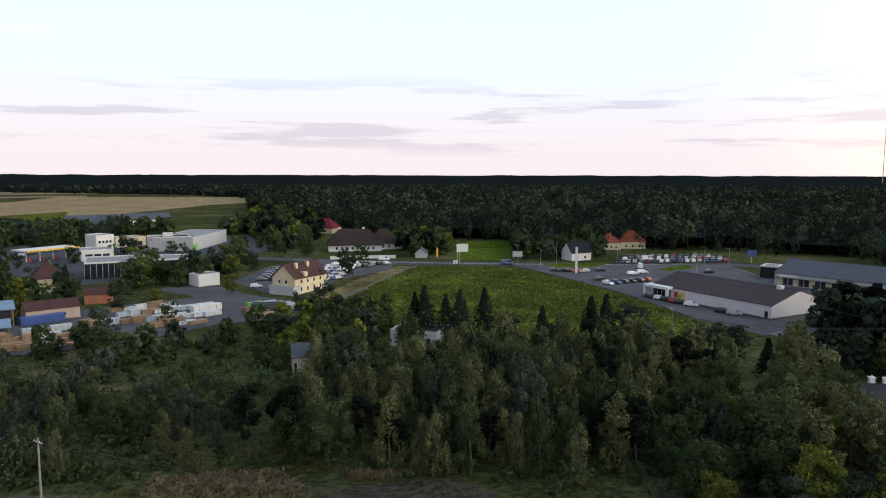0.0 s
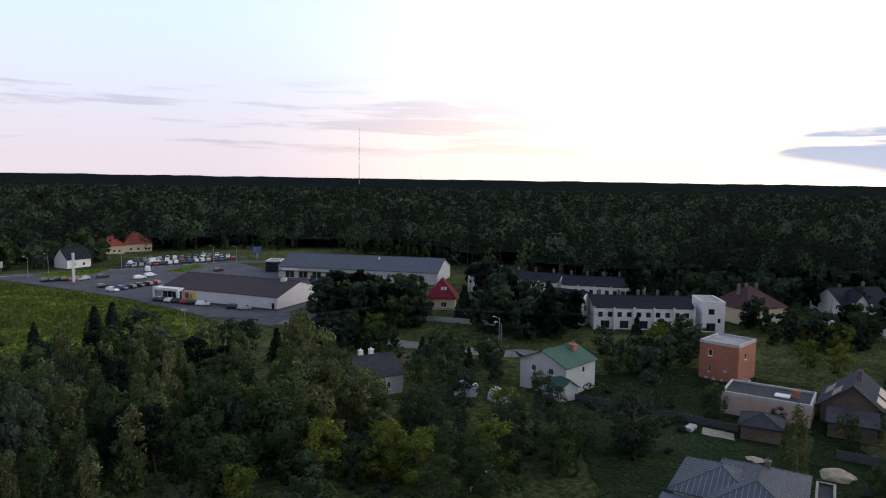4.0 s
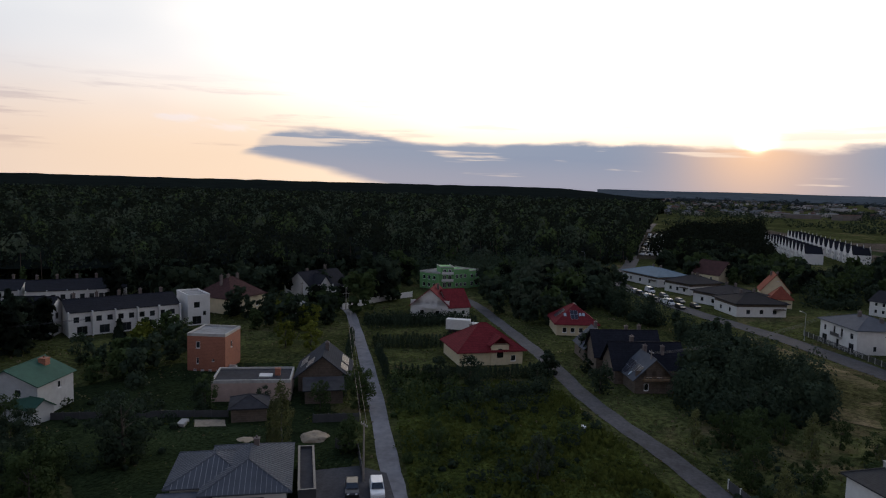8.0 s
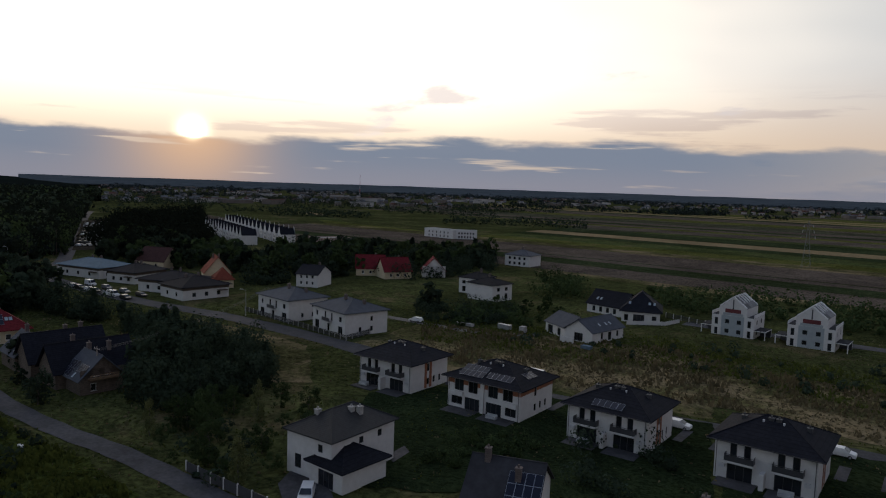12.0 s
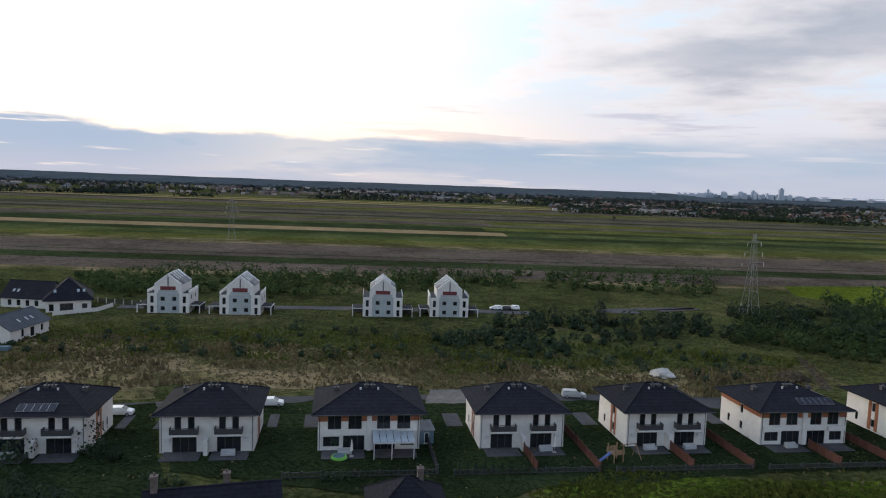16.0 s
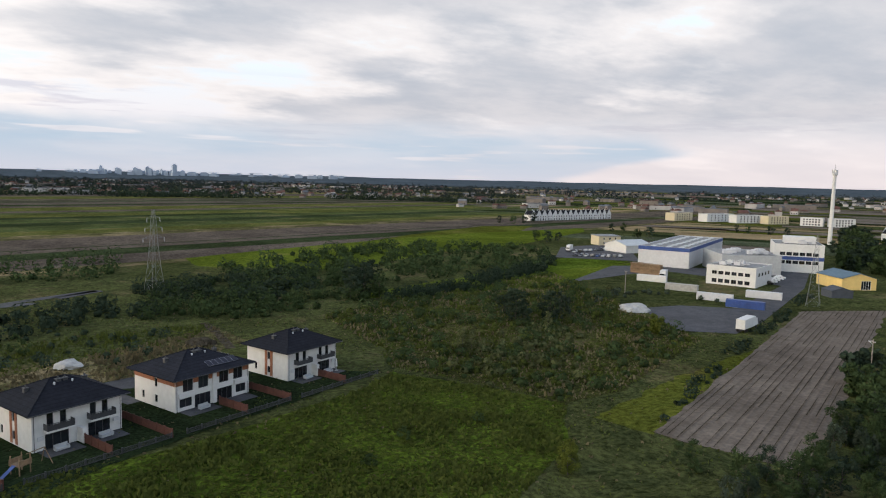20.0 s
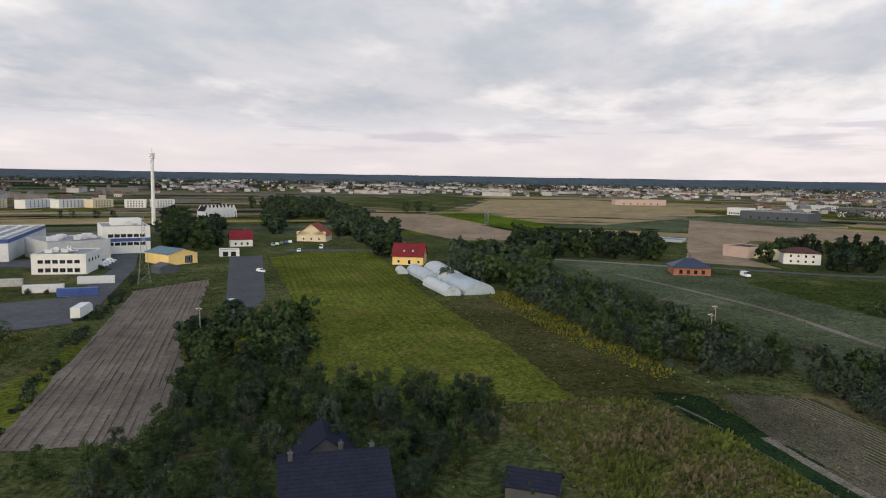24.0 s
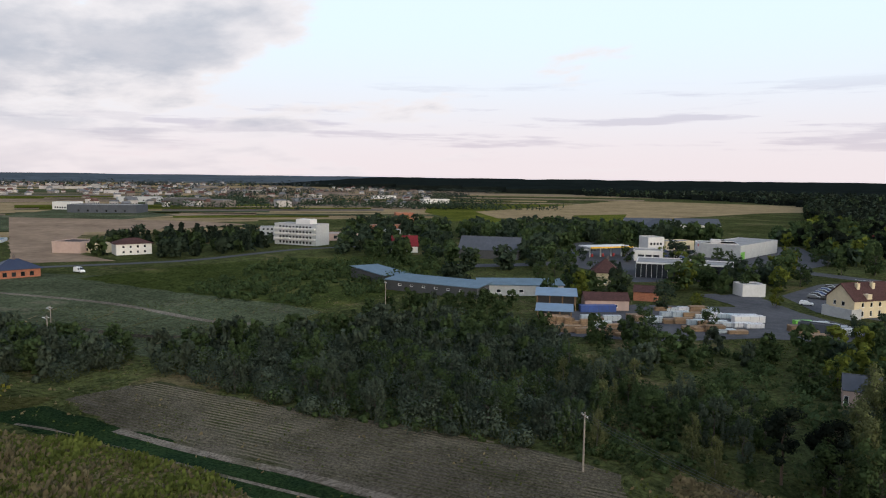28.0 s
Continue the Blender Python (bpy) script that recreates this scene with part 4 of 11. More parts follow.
def car(colour, x, y, turn, kind="hatchback", beside="on grey paving", group="parked cars"):
    far = math.hypot(x, y) > 180
    length, wide, high = {"hatchback": (4.2, 1.75, 1.5), "estate": (4.6, 1.8, 1.55), "van": (5.2, 1.95, 2.2)}[kind]

    def make():
        ob = thing("van" if kind == "van" else "car", at(0, 0), f"{colour} {kind} parked {beside}", "van" if kind == "van" else "car", group)
        g, L = Geo(), length / 2
        back = {"hatchback": -0.86, "estate": -0.93, "van": -0.97}[kind] * L
        roofline = [(-L, 0.75), (back, high - 0.1), (back + 0.35, high), (L * 0.18, high), (L * 0.55, 0.98), (L * 0.93, 0.82), (L, 0.62)]
        if kind == "van":
            roofline = [(-L, 1.0), (-L + 0.06, high - 0.1), (-L + 0.25, high), (L * 0.5, high), (L * 0.78, 1.2), (L * 0.95, 1.05), (L, 0.75)]
        outline = [(-L, 0.35), *roofline, (L, 0.3)]
        for s in (-1, 1):
            ring = [(px, s * (wide / 2 - (0.16 if pz > 1.05 else 0.0)), pz) for px, pz in outline]
            g.poly(ring if s < 0 else ring[::-1])
        for (ax, az), (bx, bz) in zip(outline, outline[1:] + outline[:1]):
            ya, yb = wide / 2 - (0.16 if az > 1.05 else 0.0), wide / 2 - (0.16 if bz > 1.05 else 0.0)
            g.poly([(ax, -ya, az), (ax, ya, az), (bx, yb, bz), (bx, -yb, bz)])
        part("body", g, PAINT[colour], ob)
        w = Geo()
        y1 = wide / 2 - 0.13
        lo, hi = 0.98, high - 0.16
        if kind == "van":
            lo, hi = 1.25, high - 0.25
            span_x = (L * 0.15, L * 0.62)
        else:
            span_x = (back + 0.35, L * 0.42)
        for s in (-1, 1):
            y0 = s * (y1 + 0.02)
            w.box(span_x[0], span_x[1] - 0.25, min(y0, y0 - s * 0.05), max(y0, y0 - s * 0.05), lo, hi)
        part("side_glass", w, GLASS, ob)
        ws = Geo()
        a, b = (roofline[3], roofline[4])
        ws.poly([(a[0] + 0.08, -y1 + 0.1, a[1] - 0.03), (b[0] + 0.03, -y1, b[1] + 0.06), (b[0] + 0.03, y1, b[1] + 0.06), (a[0] + 0.08, y1 - 0.1, a[1] - 0.03)])
        part("windscreen", ws, GLASS, ob, m=Matrix.Translation((0.02, 0, 0.03)))
        if far:
            under = Geo()
            under.box(-L + 0.2, L - 0.2, -wide / 2 + 0.2, wide / 2 - 0.2, 0.16, 0.4)
            for sx in (-1, 1):
                under.tube((sx * L * 0.62, -wide / 2, 0.31), (sx * L * 0.62, wide / 2, 0.31), 0.31, sides=8)
            part("undercarriage", under, TYRE, ob)
            return ob
        for sx in (-1, 1):
            for sy in (-1, 1):
                t = Geo()
                t.tube((0, -0.1, 0), (0, 0.1, 0), 0.31, sides=8 if far else 12)
                wheel = part("wheel", t, TYRE, ob, m=Matrix.Translation((sx * L * 0.62, sy * (wide / 2 - 0.09), 0.31)))
                if not far:
                    part("rim", Geo().tube((0, -0.115, 0), (0, 0.115, 0), 0.19, sides=8), STEEL, wheel)
            if far:
                continue
            li = Geo()
            for sy in (-1, 1):
                li.box(sx * (L - 0.06) - 0.05, sx * (L - 0.06) + 0.07, sy * (wide / 2 - 0.35) - 0.16, sy * (wide / 2 - 0.35) + 0.16, 0.62, 0.75)
            part("headlight" if sx > 0 else "tail_light", li, WHITEFRAME if sx > 0 else PAINTED_RED, ob)
        return ob
    return place(("car", colour, kind, beside, far), make, at(x, y, 0.05, turn))


def car_row(a, b, count, turn, colours, beside, rng_seed=1, skip=0.0):
    rng = random.Random(rng_seed)
    for i in range(count):
        if rng.random() < skip:
            continue
        t = (i + 0.5) / count
        car(rng.choice(colours), a[0] + (b[0] - a[0]) * t + rng.uniform(-0.2, 0.2), a[1] + (b[1] - a[1]) * t + rng.uniform(-0.2, 0.2),
            turn + rng.choice((0, math.pi)) + rng.uniform(-0.04, 0.04), rng.choice(("hatchback", "hatchback", "estate")), beside)


def street_lamp(x, y, turn, height=8.0):
    def make():
        ob = thing("street_lamp", at(0, 0), "grey steel street lamp with a short bent arm", "street lamp", "street lamps")
        g = Geo()
        g.tube((0, 0, 0), (0, 0, 7.6), 0.09, 0.05).tube((0, 0, 7.6), (1.1, 0, 8.0), 0.05, 0.04)
        part("pole", g, STEEL, ob)
        part("lamp_head", Geo().box(1.0, 1.7, -0.14, 0.14, 7.95, 8.08), PALESTEEL, ob)
        part("base", Geo().tube((0, 0, 0), (0, 0, 0.5), 0.14, 0.12), CONCRETE, ob)
        return ob
    return place("street_lamp", make, at(x, y, 0, turn))


def utility_pole(x, y, turn, height=8.5, lamp=False):
    def make():
        ob = thing("utility_pole", at(0, 0), "weathered utility pole with a crossarm and insulators", "utility pole", "utility poles")
        part("pole", Geo().tube((0, 0, -0.3), (0, 0, 8.5), 0.16, 0.10), POLE, ob)
        part("crossarm", Geo().box(-0.9, 0.9, -0.06, 0.06, 7.9, 8.02), POLE, ob)
        for px in (-0.8, -0.3, 0.3, 0.8):
            part("insulator", Geo().tube((px, 0, 8.02), (px, 0, 8.2), 0.05, 0.035, 6), PALESTEEL, ob)
        if lamp:
            part("lamp_head", Geo().tube((0, 0, 7.4), (1.2, 0, 7.8), 0.04).box(1.1, 1.7, -0.12, 0.12, 7.75, 7.87), PALESTEEL, ob)
        return ob
    return place(("utility_pole", lamp), make, at(x, y, 0, turn, height / 8.5))


def wire(a, za, b, zb, sag=1.2, count=3):
    ob = thing("power_line", Matrix.Identity(4), "thin dark overhead cables between poles", "cable")
    d = Vector((b[0] - a[0], b[1] - a[1], 0)).normalized()
    s = Vector((-d.y, d.x, 0))
    for k in range(count):
        g = Geo()
        o = s * (k - (count - 1) / 2) * 0.7
        pts = [Vector((a[0] + (b[0] - a[0]) * t, a[1] + (b[1] - a[1]) * t, za + (zb - za) * t - 4 * sag * t * (1 - t))) + o for t in [i / 8 for i in range(9)]]
        for p, q in zip(pts, pts[1:]):
            g.tube(p, q, 0.022, sides=4)
        part("cable", g, DARKFRAME, ob)
    return ob


DULLSTEEL = mat("dull_pylon_steel", (0.24, 0.25, 0.26), (0.17, 0.175, 0.18), 0.6, 2.0, 0.3, 0.05, metal=0.3)


def pylon(x, y, turn, height=30.0):
    def make():
        ob = thing("lattice_pylon", at(0, 0), "grey steel lattice pylon standing in scrub", "pylon", "pylons")
        levels = [(0, 2.6), (5, 2.1), (10, 1.6), (14, 1.3), (18, 1.0), (22, 0.8), (26, 0.65), (30, 0.3)]
        cs = ((-1, -1), (1, -1), (1, 1), (-1, 1))
        for sx, sy in cs:
            g = Geo()
            for (z0, r0), (z1, r1) in zip(levels, levels[1:]):
                g.tube((sx * r0, sy * r0, z0), (sx * r1, sy * r1, z1), 0.055, sides=4)
            part("leg", g, DULLSTEEL, ob)
        g = Geo()
        for (z0, r0), (z1, r1) in zip(levels, levels[1:]):
            for i in range(4):
                (ax, ay), (bx, by) = cs[i], cs[(i + 1) % 4]
                g.tube((ax * r0, ay * r0, z0), (bx * r1, by * r1, z1), 0.022, sides=4)
                g.tube((bx * r0, by * r0, z0), (ax * r1, ay * r1, z1), 0.022, sides=4)
                g.tube((ax * r0, ay * r0, z0), (bx * r0, by * r0, z0), 0.022, sides=4)
        part("lattice", g, DULLSTEEL, ob)
        for z, r in ((20, 4.2), (23.5, 3.4), (27, 2.6)):
            g = Geo()
            for s in (-1, 1):
                g.tube((s * 0.7, 0, z + 0.9), (s * r, 0, z), 0.045, sides=4).tube((s * 0.7, 0, z), (s * r, 0, z), 0.045, sides=4)
            part("crossarm", g, DULLSTEEL, ob)
            for s in (-1, 1):
                part("insulator", Geo().tube((s * r, 0, z), (s * r, 0, z - 1.4), 0.08, sides=6), PALESTEEL, ob)
        return ob
    return place("pylon", make, at(x, y, 0, turn, height / 30))


def fence(line, height, material, label, post=2.5, solid=True, thick=0.06, name="fence", post_material=None):
    """Posts and a panel in each bay between them."""
    ob = thing(name, Matrix.Identity(4), label, "fence")
    pm, qm = None, None
    for a, b in zip(line, line[1:]):
        n = max(1, round(span(a, b) / post))
        step, r = span(a, b) / n, bearing(a, b)
        pg, qg = Geo(), Geo()
        pg.box(-0.09, 0.09, -0.09, 0.09, 0, height + 0.12)
        if solid:
            qg.box(0.1, step - 0.1, -thick / 2, thick / 2, 0.08, height)
        else:
            qg.box(0.1, step - 0.1, -0.03, 0.03, height - 0.12, height - 0.04).box(0.1, step - 0.1, -0.03, 0.03, 0.15, 0.25)
            k = max(4, int(step / 0.18))
            for i in range(k):
                u = 0.1 + (step - 0.2) * (i + 0.5) / k
                qg.box(u - 0.03, u + 0.03, -0.02, 0.02, 0.1, height)
        pm, qm = pg.mesh("post", post_material or material), qg.mesh("panel", material)
        for i in range(n):
            m = at(a[0] + (b[0] - a[0]) * i / n, a[1] + (b[1] - a[1]) * i / n, 0, r)
            part("post", pm, None, ob, m=m)
            part("panel", qm, None, ob, m=m)
    part("post", pm, None, ob, m=at(*line[-1], 0, 0))
    return ob


def hedge_row(line, height, gap=1.0, group="thuja hedge"):
    rng = np.random.default_rng(int(abs(line[0][0]) * 10))
    for a, b in zip(line, line[1:]):
        n = max(1, int(span(a, b) / gap))
        for i in range(n):
            t = (i + 0.5) / n
            tree("hedge", a[0] + (b[0] - a[0]) * t, a[1] + (b[1] - a[1]) * t, height * rng.uniform(0.85, 1.1), rng, False, group=group)


def tramlines(a, b, c, d, count, width, material, label):
    """Wheel tracks from the edge a-b to the edge c-d of a plot."""
    ob = thing("tramlines", Matrix.Identity(4), label, "wheel tracks", kind="structure")
    rng = random.Random(count)
    for i in range(count):
        t = (i + 0.5 + rng.uniform(-0.2, 0.2)) / count
        p = Vector((a[0] + (b[0] - a[0]) * t, a[1] + (b[1] - a[1]) * t, 0.30))
        q = Vector((c[0] + (d[0] - c[0]) * t, c[1] + (d[1] - c[1]) * t, 0.30))
        s = Vector((-(q - p).y, (q - p).x, 0)).normalized() * width / 2
        g, n = Geo(), 12
        for k in range(n):
            u, v = p + (q - p) * (k / n), p + (q - p) * ((k + 1) / n)
            ou, ov = s * (1 + 0.5 * math.sin(k * 2.1 + i)), s * (1 + 0.5 * math.sin(k * 2.1 + 2.1 + i))
            if rng.random() < 0.85:
                g.poly([u - ou, v - ov, v + ov, u + ou])
        part("track", g, material, ob)

# ---- the land ----


def ring_sheet(name, radii, height, material, keep=None, sectors=180, skirt=False):
    """A round sheet of rings about the middle; height(x, y) lifts it, keep(x, y) leaves parts out."""
    g, grid = Geo(), []
    for r in radii:
        grid.append([(r * math.sin(2 * math.pi * i / sectors), r * math.cos(2 * math.pi * i / sectors)) for i in range(sectors)])
    cells = {}
    for k, (a, b) in enumerate(zip(grid, grid[1:])):
        for i in range(sectors):
            q = [a[i], a[(i + 1) % sectors], b[(i + 1) % sectors], b[i]]
            if keep is None or keep(sum(p[0] for p in q) / 4, sum(p[1] for p in q) / 4):
                cells[k, i] = [(x, y, height(x, y)) for x, y in q]
                g.poly(cells[k, i][::-1])
    for (k, i), q in cells.items() if skirt else ():
        for other, p, r in (((k - 1, i), q[0], q[1]), ((k, (i + 1) % sectors), q[1], q[2]), ((k + 1, i), q[2], q[3]), ((k, (i - 1) % sectors), q[3], q[0])):
            if other not in cells and math.hypot(p[0], p[1]) > 900:
                g.poly([p, r, (r[0], r[1], 0), (p[0], p[1], 0)])
    if radii[0] < 1:
        g.poly([(x, y, height(x, y)) for x, y in grid[0]][::-1])
    return new(name, g.mesh(name, material))


tagged(ring_sheet("ground", [0.5, 60, 120, 200, 300, 450, 700, 1000, 1500, 2200, 3000, 4000, 4990], lambda x, y: 0.0, GRASS), "flat grassy ground reaching the horizon", "ground", kind="structure")


def polar(azimuth, r):
    """A place by its bearing, clockwise from +y, and its distance."""
    return (r * math.sin(radians(azimuth)), r * math.cos(radians(azimuth)))


# forest: one outline, from the west street round north to the far north-east fields
FOREST = [(761.8, -78.8), (397.8, -33.1), (365.3, -10.9), (346.8, 42.3), (303.1, 67.3), (292.9, 103.4), (242.7, 143.8), (213.5, 210.4), (241.1, 226.1), (200.7, 233.8),
          (203.0, 301.1), (200.0, 343.4), (155.6, 371.2), (106.4, 378.5), (67.1, 365.5), (37.1, 348.1), (42.7, 434.6), (5.6, 428.3), (-17.9, 407.8), (-65.2, 490.7), (-125.1, 586.0), (-228.3, 822.4),
          (-345.9, 1230.4), (-554.1, 1421.6), (-980.8, 1553.5), (-942.2, 1610.0), polar(-45, 2200), polar(-58, 3300)] + [polar(a, 4950) for a in range(-58, 100, 8)] + [polar(98, 4950), polar(97, 1500)]


def woods(name, lo, hi, gap, heights, per, leafsize, seed, label):
    """Far trees as loose leaf faces in one mesh, for distances lo to hi."""
    rng = np.random.default_rng(seed)
    spots, r = [], lo
    while r < hi:
        step = gap * (1 + 0.6 * (r - lo) / (hi - lo))
        n = int(2 * math.pi * r / step)
        for i in range(n):
            a, rr = 2 * math.pi * (i + rng.uniform(-0.5, 0.5)) / n, r + rng.uniform(-0.5, 0.5) * step
            x, y = rr * math.sin(a), rr * math.cos(a)
            if inside(FOREST, x, y):
                spots.append((x, y))
        r += step
    spots = np.array(spots)
    n = len(spots)
    wave = np.array([noise.noise((x * 0.012, y * 0.012, 2.0)) for x, y in spots])
    h = rng.uniform(*heights, n) + 3.0 * wave
    wide = rng.uniform(0.40, 0.72, n) * gap
    deep = np.minimum(h * 0.48, wide * rng.uniform(0.9, 1.7, n))
    pts = lumps(np.column_stack([spots, h - deep]), np.stack([wide, wide * rng.uniform(0.85, 1.15, n), deep], 1), per, rng, 0.82)
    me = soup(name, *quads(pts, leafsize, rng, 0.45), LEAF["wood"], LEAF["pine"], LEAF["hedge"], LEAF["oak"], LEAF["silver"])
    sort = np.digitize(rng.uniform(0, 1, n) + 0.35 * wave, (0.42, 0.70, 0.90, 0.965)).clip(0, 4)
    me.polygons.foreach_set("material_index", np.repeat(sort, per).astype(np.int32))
    return tagged(new(name, me), label, "forest", kind="stuff")


CANOPY_SHADE = mat("dark_canopy_and_shade", (0.0125, 0.0165, 0.0150), (0.0075, 0.0105, 0.0095), 0.95, 0.06, 0.006, 0.0, spec=0.0, spread=0.5)
woods("forest", 230, 640, 7.4, (11, 20), 44, 1.25, 11, "dense dark green mixed pine forest")
woods("forest_beyond", 640, 1900, 10.0, (11, 21), 9, 3.0, 12, "far dark green forest canopy")


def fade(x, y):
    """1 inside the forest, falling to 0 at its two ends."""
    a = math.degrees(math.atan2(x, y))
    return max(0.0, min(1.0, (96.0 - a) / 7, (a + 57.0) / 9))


# Dark sheet under the crowns stands for their shade; beyond 1900 m, the canopy.
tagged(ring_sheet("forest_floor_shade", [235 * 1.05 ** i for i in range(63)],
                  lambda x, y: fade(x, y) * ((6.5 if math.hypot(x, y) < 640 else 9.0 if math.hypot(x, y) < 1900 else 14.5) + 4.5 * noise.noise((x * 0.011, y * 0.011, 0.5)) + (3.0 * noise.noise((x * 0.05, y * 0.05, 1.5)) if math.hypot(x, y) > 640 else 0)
                  + 29 * max(0, (math.hypot(x, y) - 2000) / 2900) ** 1.2), CANOPY_SHADE, lambda x, y: inside(FOREST, x * 0.985, y * 0.985) and inside(FOREST, x * 0.97, y * 0.97), 400, True),
       "dark shade sheet under the forest crowns, closed canopy farther off", "forest", kind="stuff")
# leafy edge of the forest, down to the ground
rng_e = np.random.default_rng(15)
edge = []
for a, b in zip(FOREST[0:24], FOREST[1:25]):
    for i in range(int(span(a, b) / 4.0)):
        t, k = rng_e.random(), 1.0 + rng_e.uniform(-0.02, 0.035)
        edge.append(((a[0] + (b[0] - a[0]) * t) * k, (a[1] + (b[1] - a[1]) * t) * k))
edge = np.array([p for p in edge if math.hypot(*p) < 900])
h_e = rng_e.uniform(5, 17, len(edge))
pts = lumps(np.column_stack([edge, h_e * 0.52]), np.stack([h_e * 0.22, h_e * 0.22, h_e * 0.5], 1), 70, rng_e, 0.7)
pts[:, 2] = np.maximum(pts[:, 2], 0.2)
me = soup("forest_edge", *quads(pts, 0.8, rng_e, 0.3), LEAF["wood"], LEAF["oak"], LEAF["hedge"])
me.polygons.foreach_set("material_index", np.repeat(rng_e.integers(0, 3, len(edge)), 70).astype(np.int32))
tagged(new("forest_edge", me), "leafy trees and shrubs along the forest edge", "forest", kind="stuff")
# bare trunks along the forest's edge
g = Geo()
r_t = random.Random(4)
for a, b in zip(FOREST[1:24], FOREST[2:25]):
    if math.hypot(*a) < 600:
        for i in range(int(span(a, b) / 9)):
            t, k = r_t.random(), 1.0 + r_t.uniform(0.0, 0.08)
            x, y = (a[0] + (b[0] - a[0]) * t) * k, (a[1] + (b[1] - a[1]) * t) * k
            g.tube((x, y, 0), (x + r_t.uniform(-0.4, 0.4), y, r_t.uniform(9, 14)), 0.2, 0.1, 4)
tagged(new("forest_trunks", g.mesh("forest_trunks", PINEBARK)), "bare pine trunks along the forest edge", "forest", kind="stuff")

# far strips of fields south and east
D = bearing((463.1, -313.3), (-53.9, -456.1))
du, dn = Vector((math.cos(D), math.sin(D))), Vector((math.sin(D), -math.cos(D)))
if Vector((0, -1)).dot(dn) < 0:
    dn = -dn
O = Vector((62.4, -287.7))
STRIPES = [(0, 12, "ROUGH"), (12, 46, "SOIL"), (46, 72, "LAWN"), (72, 86, "SOIL"), (86, 89, "LAWN"), (89, 146, "SOIL"), (146, 172, "ROUGH"), (172, 205, "CROP"), (205, 250, "GRASS"), (250, 282, "LAWN"),
           (282, 324, "STUBBLE"), (324, 350, "LAWN"), (350, 392, "SOIL"), (392, 420, "GRASS"), (420, 450, "SOIL"), (450, 520, "CROP"), (520, 620, "SOIL"), (620, 640, "LAWN"), (640, 760, "DULL"),
           (760, 860, "CROP"), (860, 990, "SOIL"), (990, 1050, "CROP"), (1050, 1216, "STUBBLE"), (1216, 1400, "CROP"), (1400, 1600, "DULL")]
STRIP_GREEN = turf("strip_of_green_crop", (0.0965, 0.1092, 0.0304), (0.1626, 0.1664, 0.0468), (0.1929, 0.1612, 0.0702), 0.35)
STRIP_GREY = turf("strip_of_grey_green_crop", (0.0737, 0.0783, 0.0487), (0.1162, 0.1161, 0.0705), (0.1531, 0.1269, 0.0898), 0.35)
STRIP_SOIL = turf("strip_of_tilled_soil", (0.1137, 0.0912, 0.0730), (0.1755, 0.1416, 0.1140), (0.0989, 0.0912, 0.0547), 0.2)
STRIP_GRASS = turf("strip_of_meadow", (0.0635, 0.0868, 0.0319), (0.1179, 0.1372, 0.0479), (0.1588, 0.1372, 0.0665), 0.35)
STRIP_DARK = turf("strip_of_dark_green_crop", (0.0372, 0.0520, 0.0247), (0.0658, 0.0832, 0.0370), (0.0887, 0.0806, 0.0445), 0.2)
BY_NAME = {"DULL": STRIP_GREY, "LAWN": STRIP_DARK, "SOIL": STRIP_SOIL, "ROUGH": ROUGH, "CROP": STRIP_GREEN, "GRASS": STRIP_GRASS, "STUBBLE": STUBBLE}
r_s = random.Random(8)
FINE = []
for s0, s1, kind in STRIPES:
    n = 1 if s1 <= 324 else max(1, int((s1 - s0) / (14 + s0 * 0.03)))
    for i in range(n):
        FINE.append((s0 + (s1 - s0) * i / n, s0 + (s1 - s0) * (i + 1) / n, kind if i % 2 == 0 or r_s.random() < 0.4 else r_s.choice(("GRASS", "LAWN", "DULL", "SOIL", "CROP"))))
for s0, s1, kind in FINE:
    u = -700 - s1 * 0.4
    while u < 520 + s1 * 0.5:
        u1 = u + r_s.uniform(420, 1100)
        k = kind if s1 <= 324 or r_s.random() < 0.75 else r_s.choice(("DULL", "GRASS", "LAWN", "CROP", "SOIL"))
        if kind == "STUBBLE" and s1 == 324:
            k, u1 = ("STUBBLE", 70.0) if u < 70 else ("GRASS", u1)
        pts = [O + du * a + dn * b for a, b in ((u, s0), (u1, s0), (u1, s1), (u, s1))]
        patch("field", [tuple(p) for p in pts], BY_NAME[k], "long narrow strip of farmland, partly green and partly tilled", z=0.008)
        u = u1
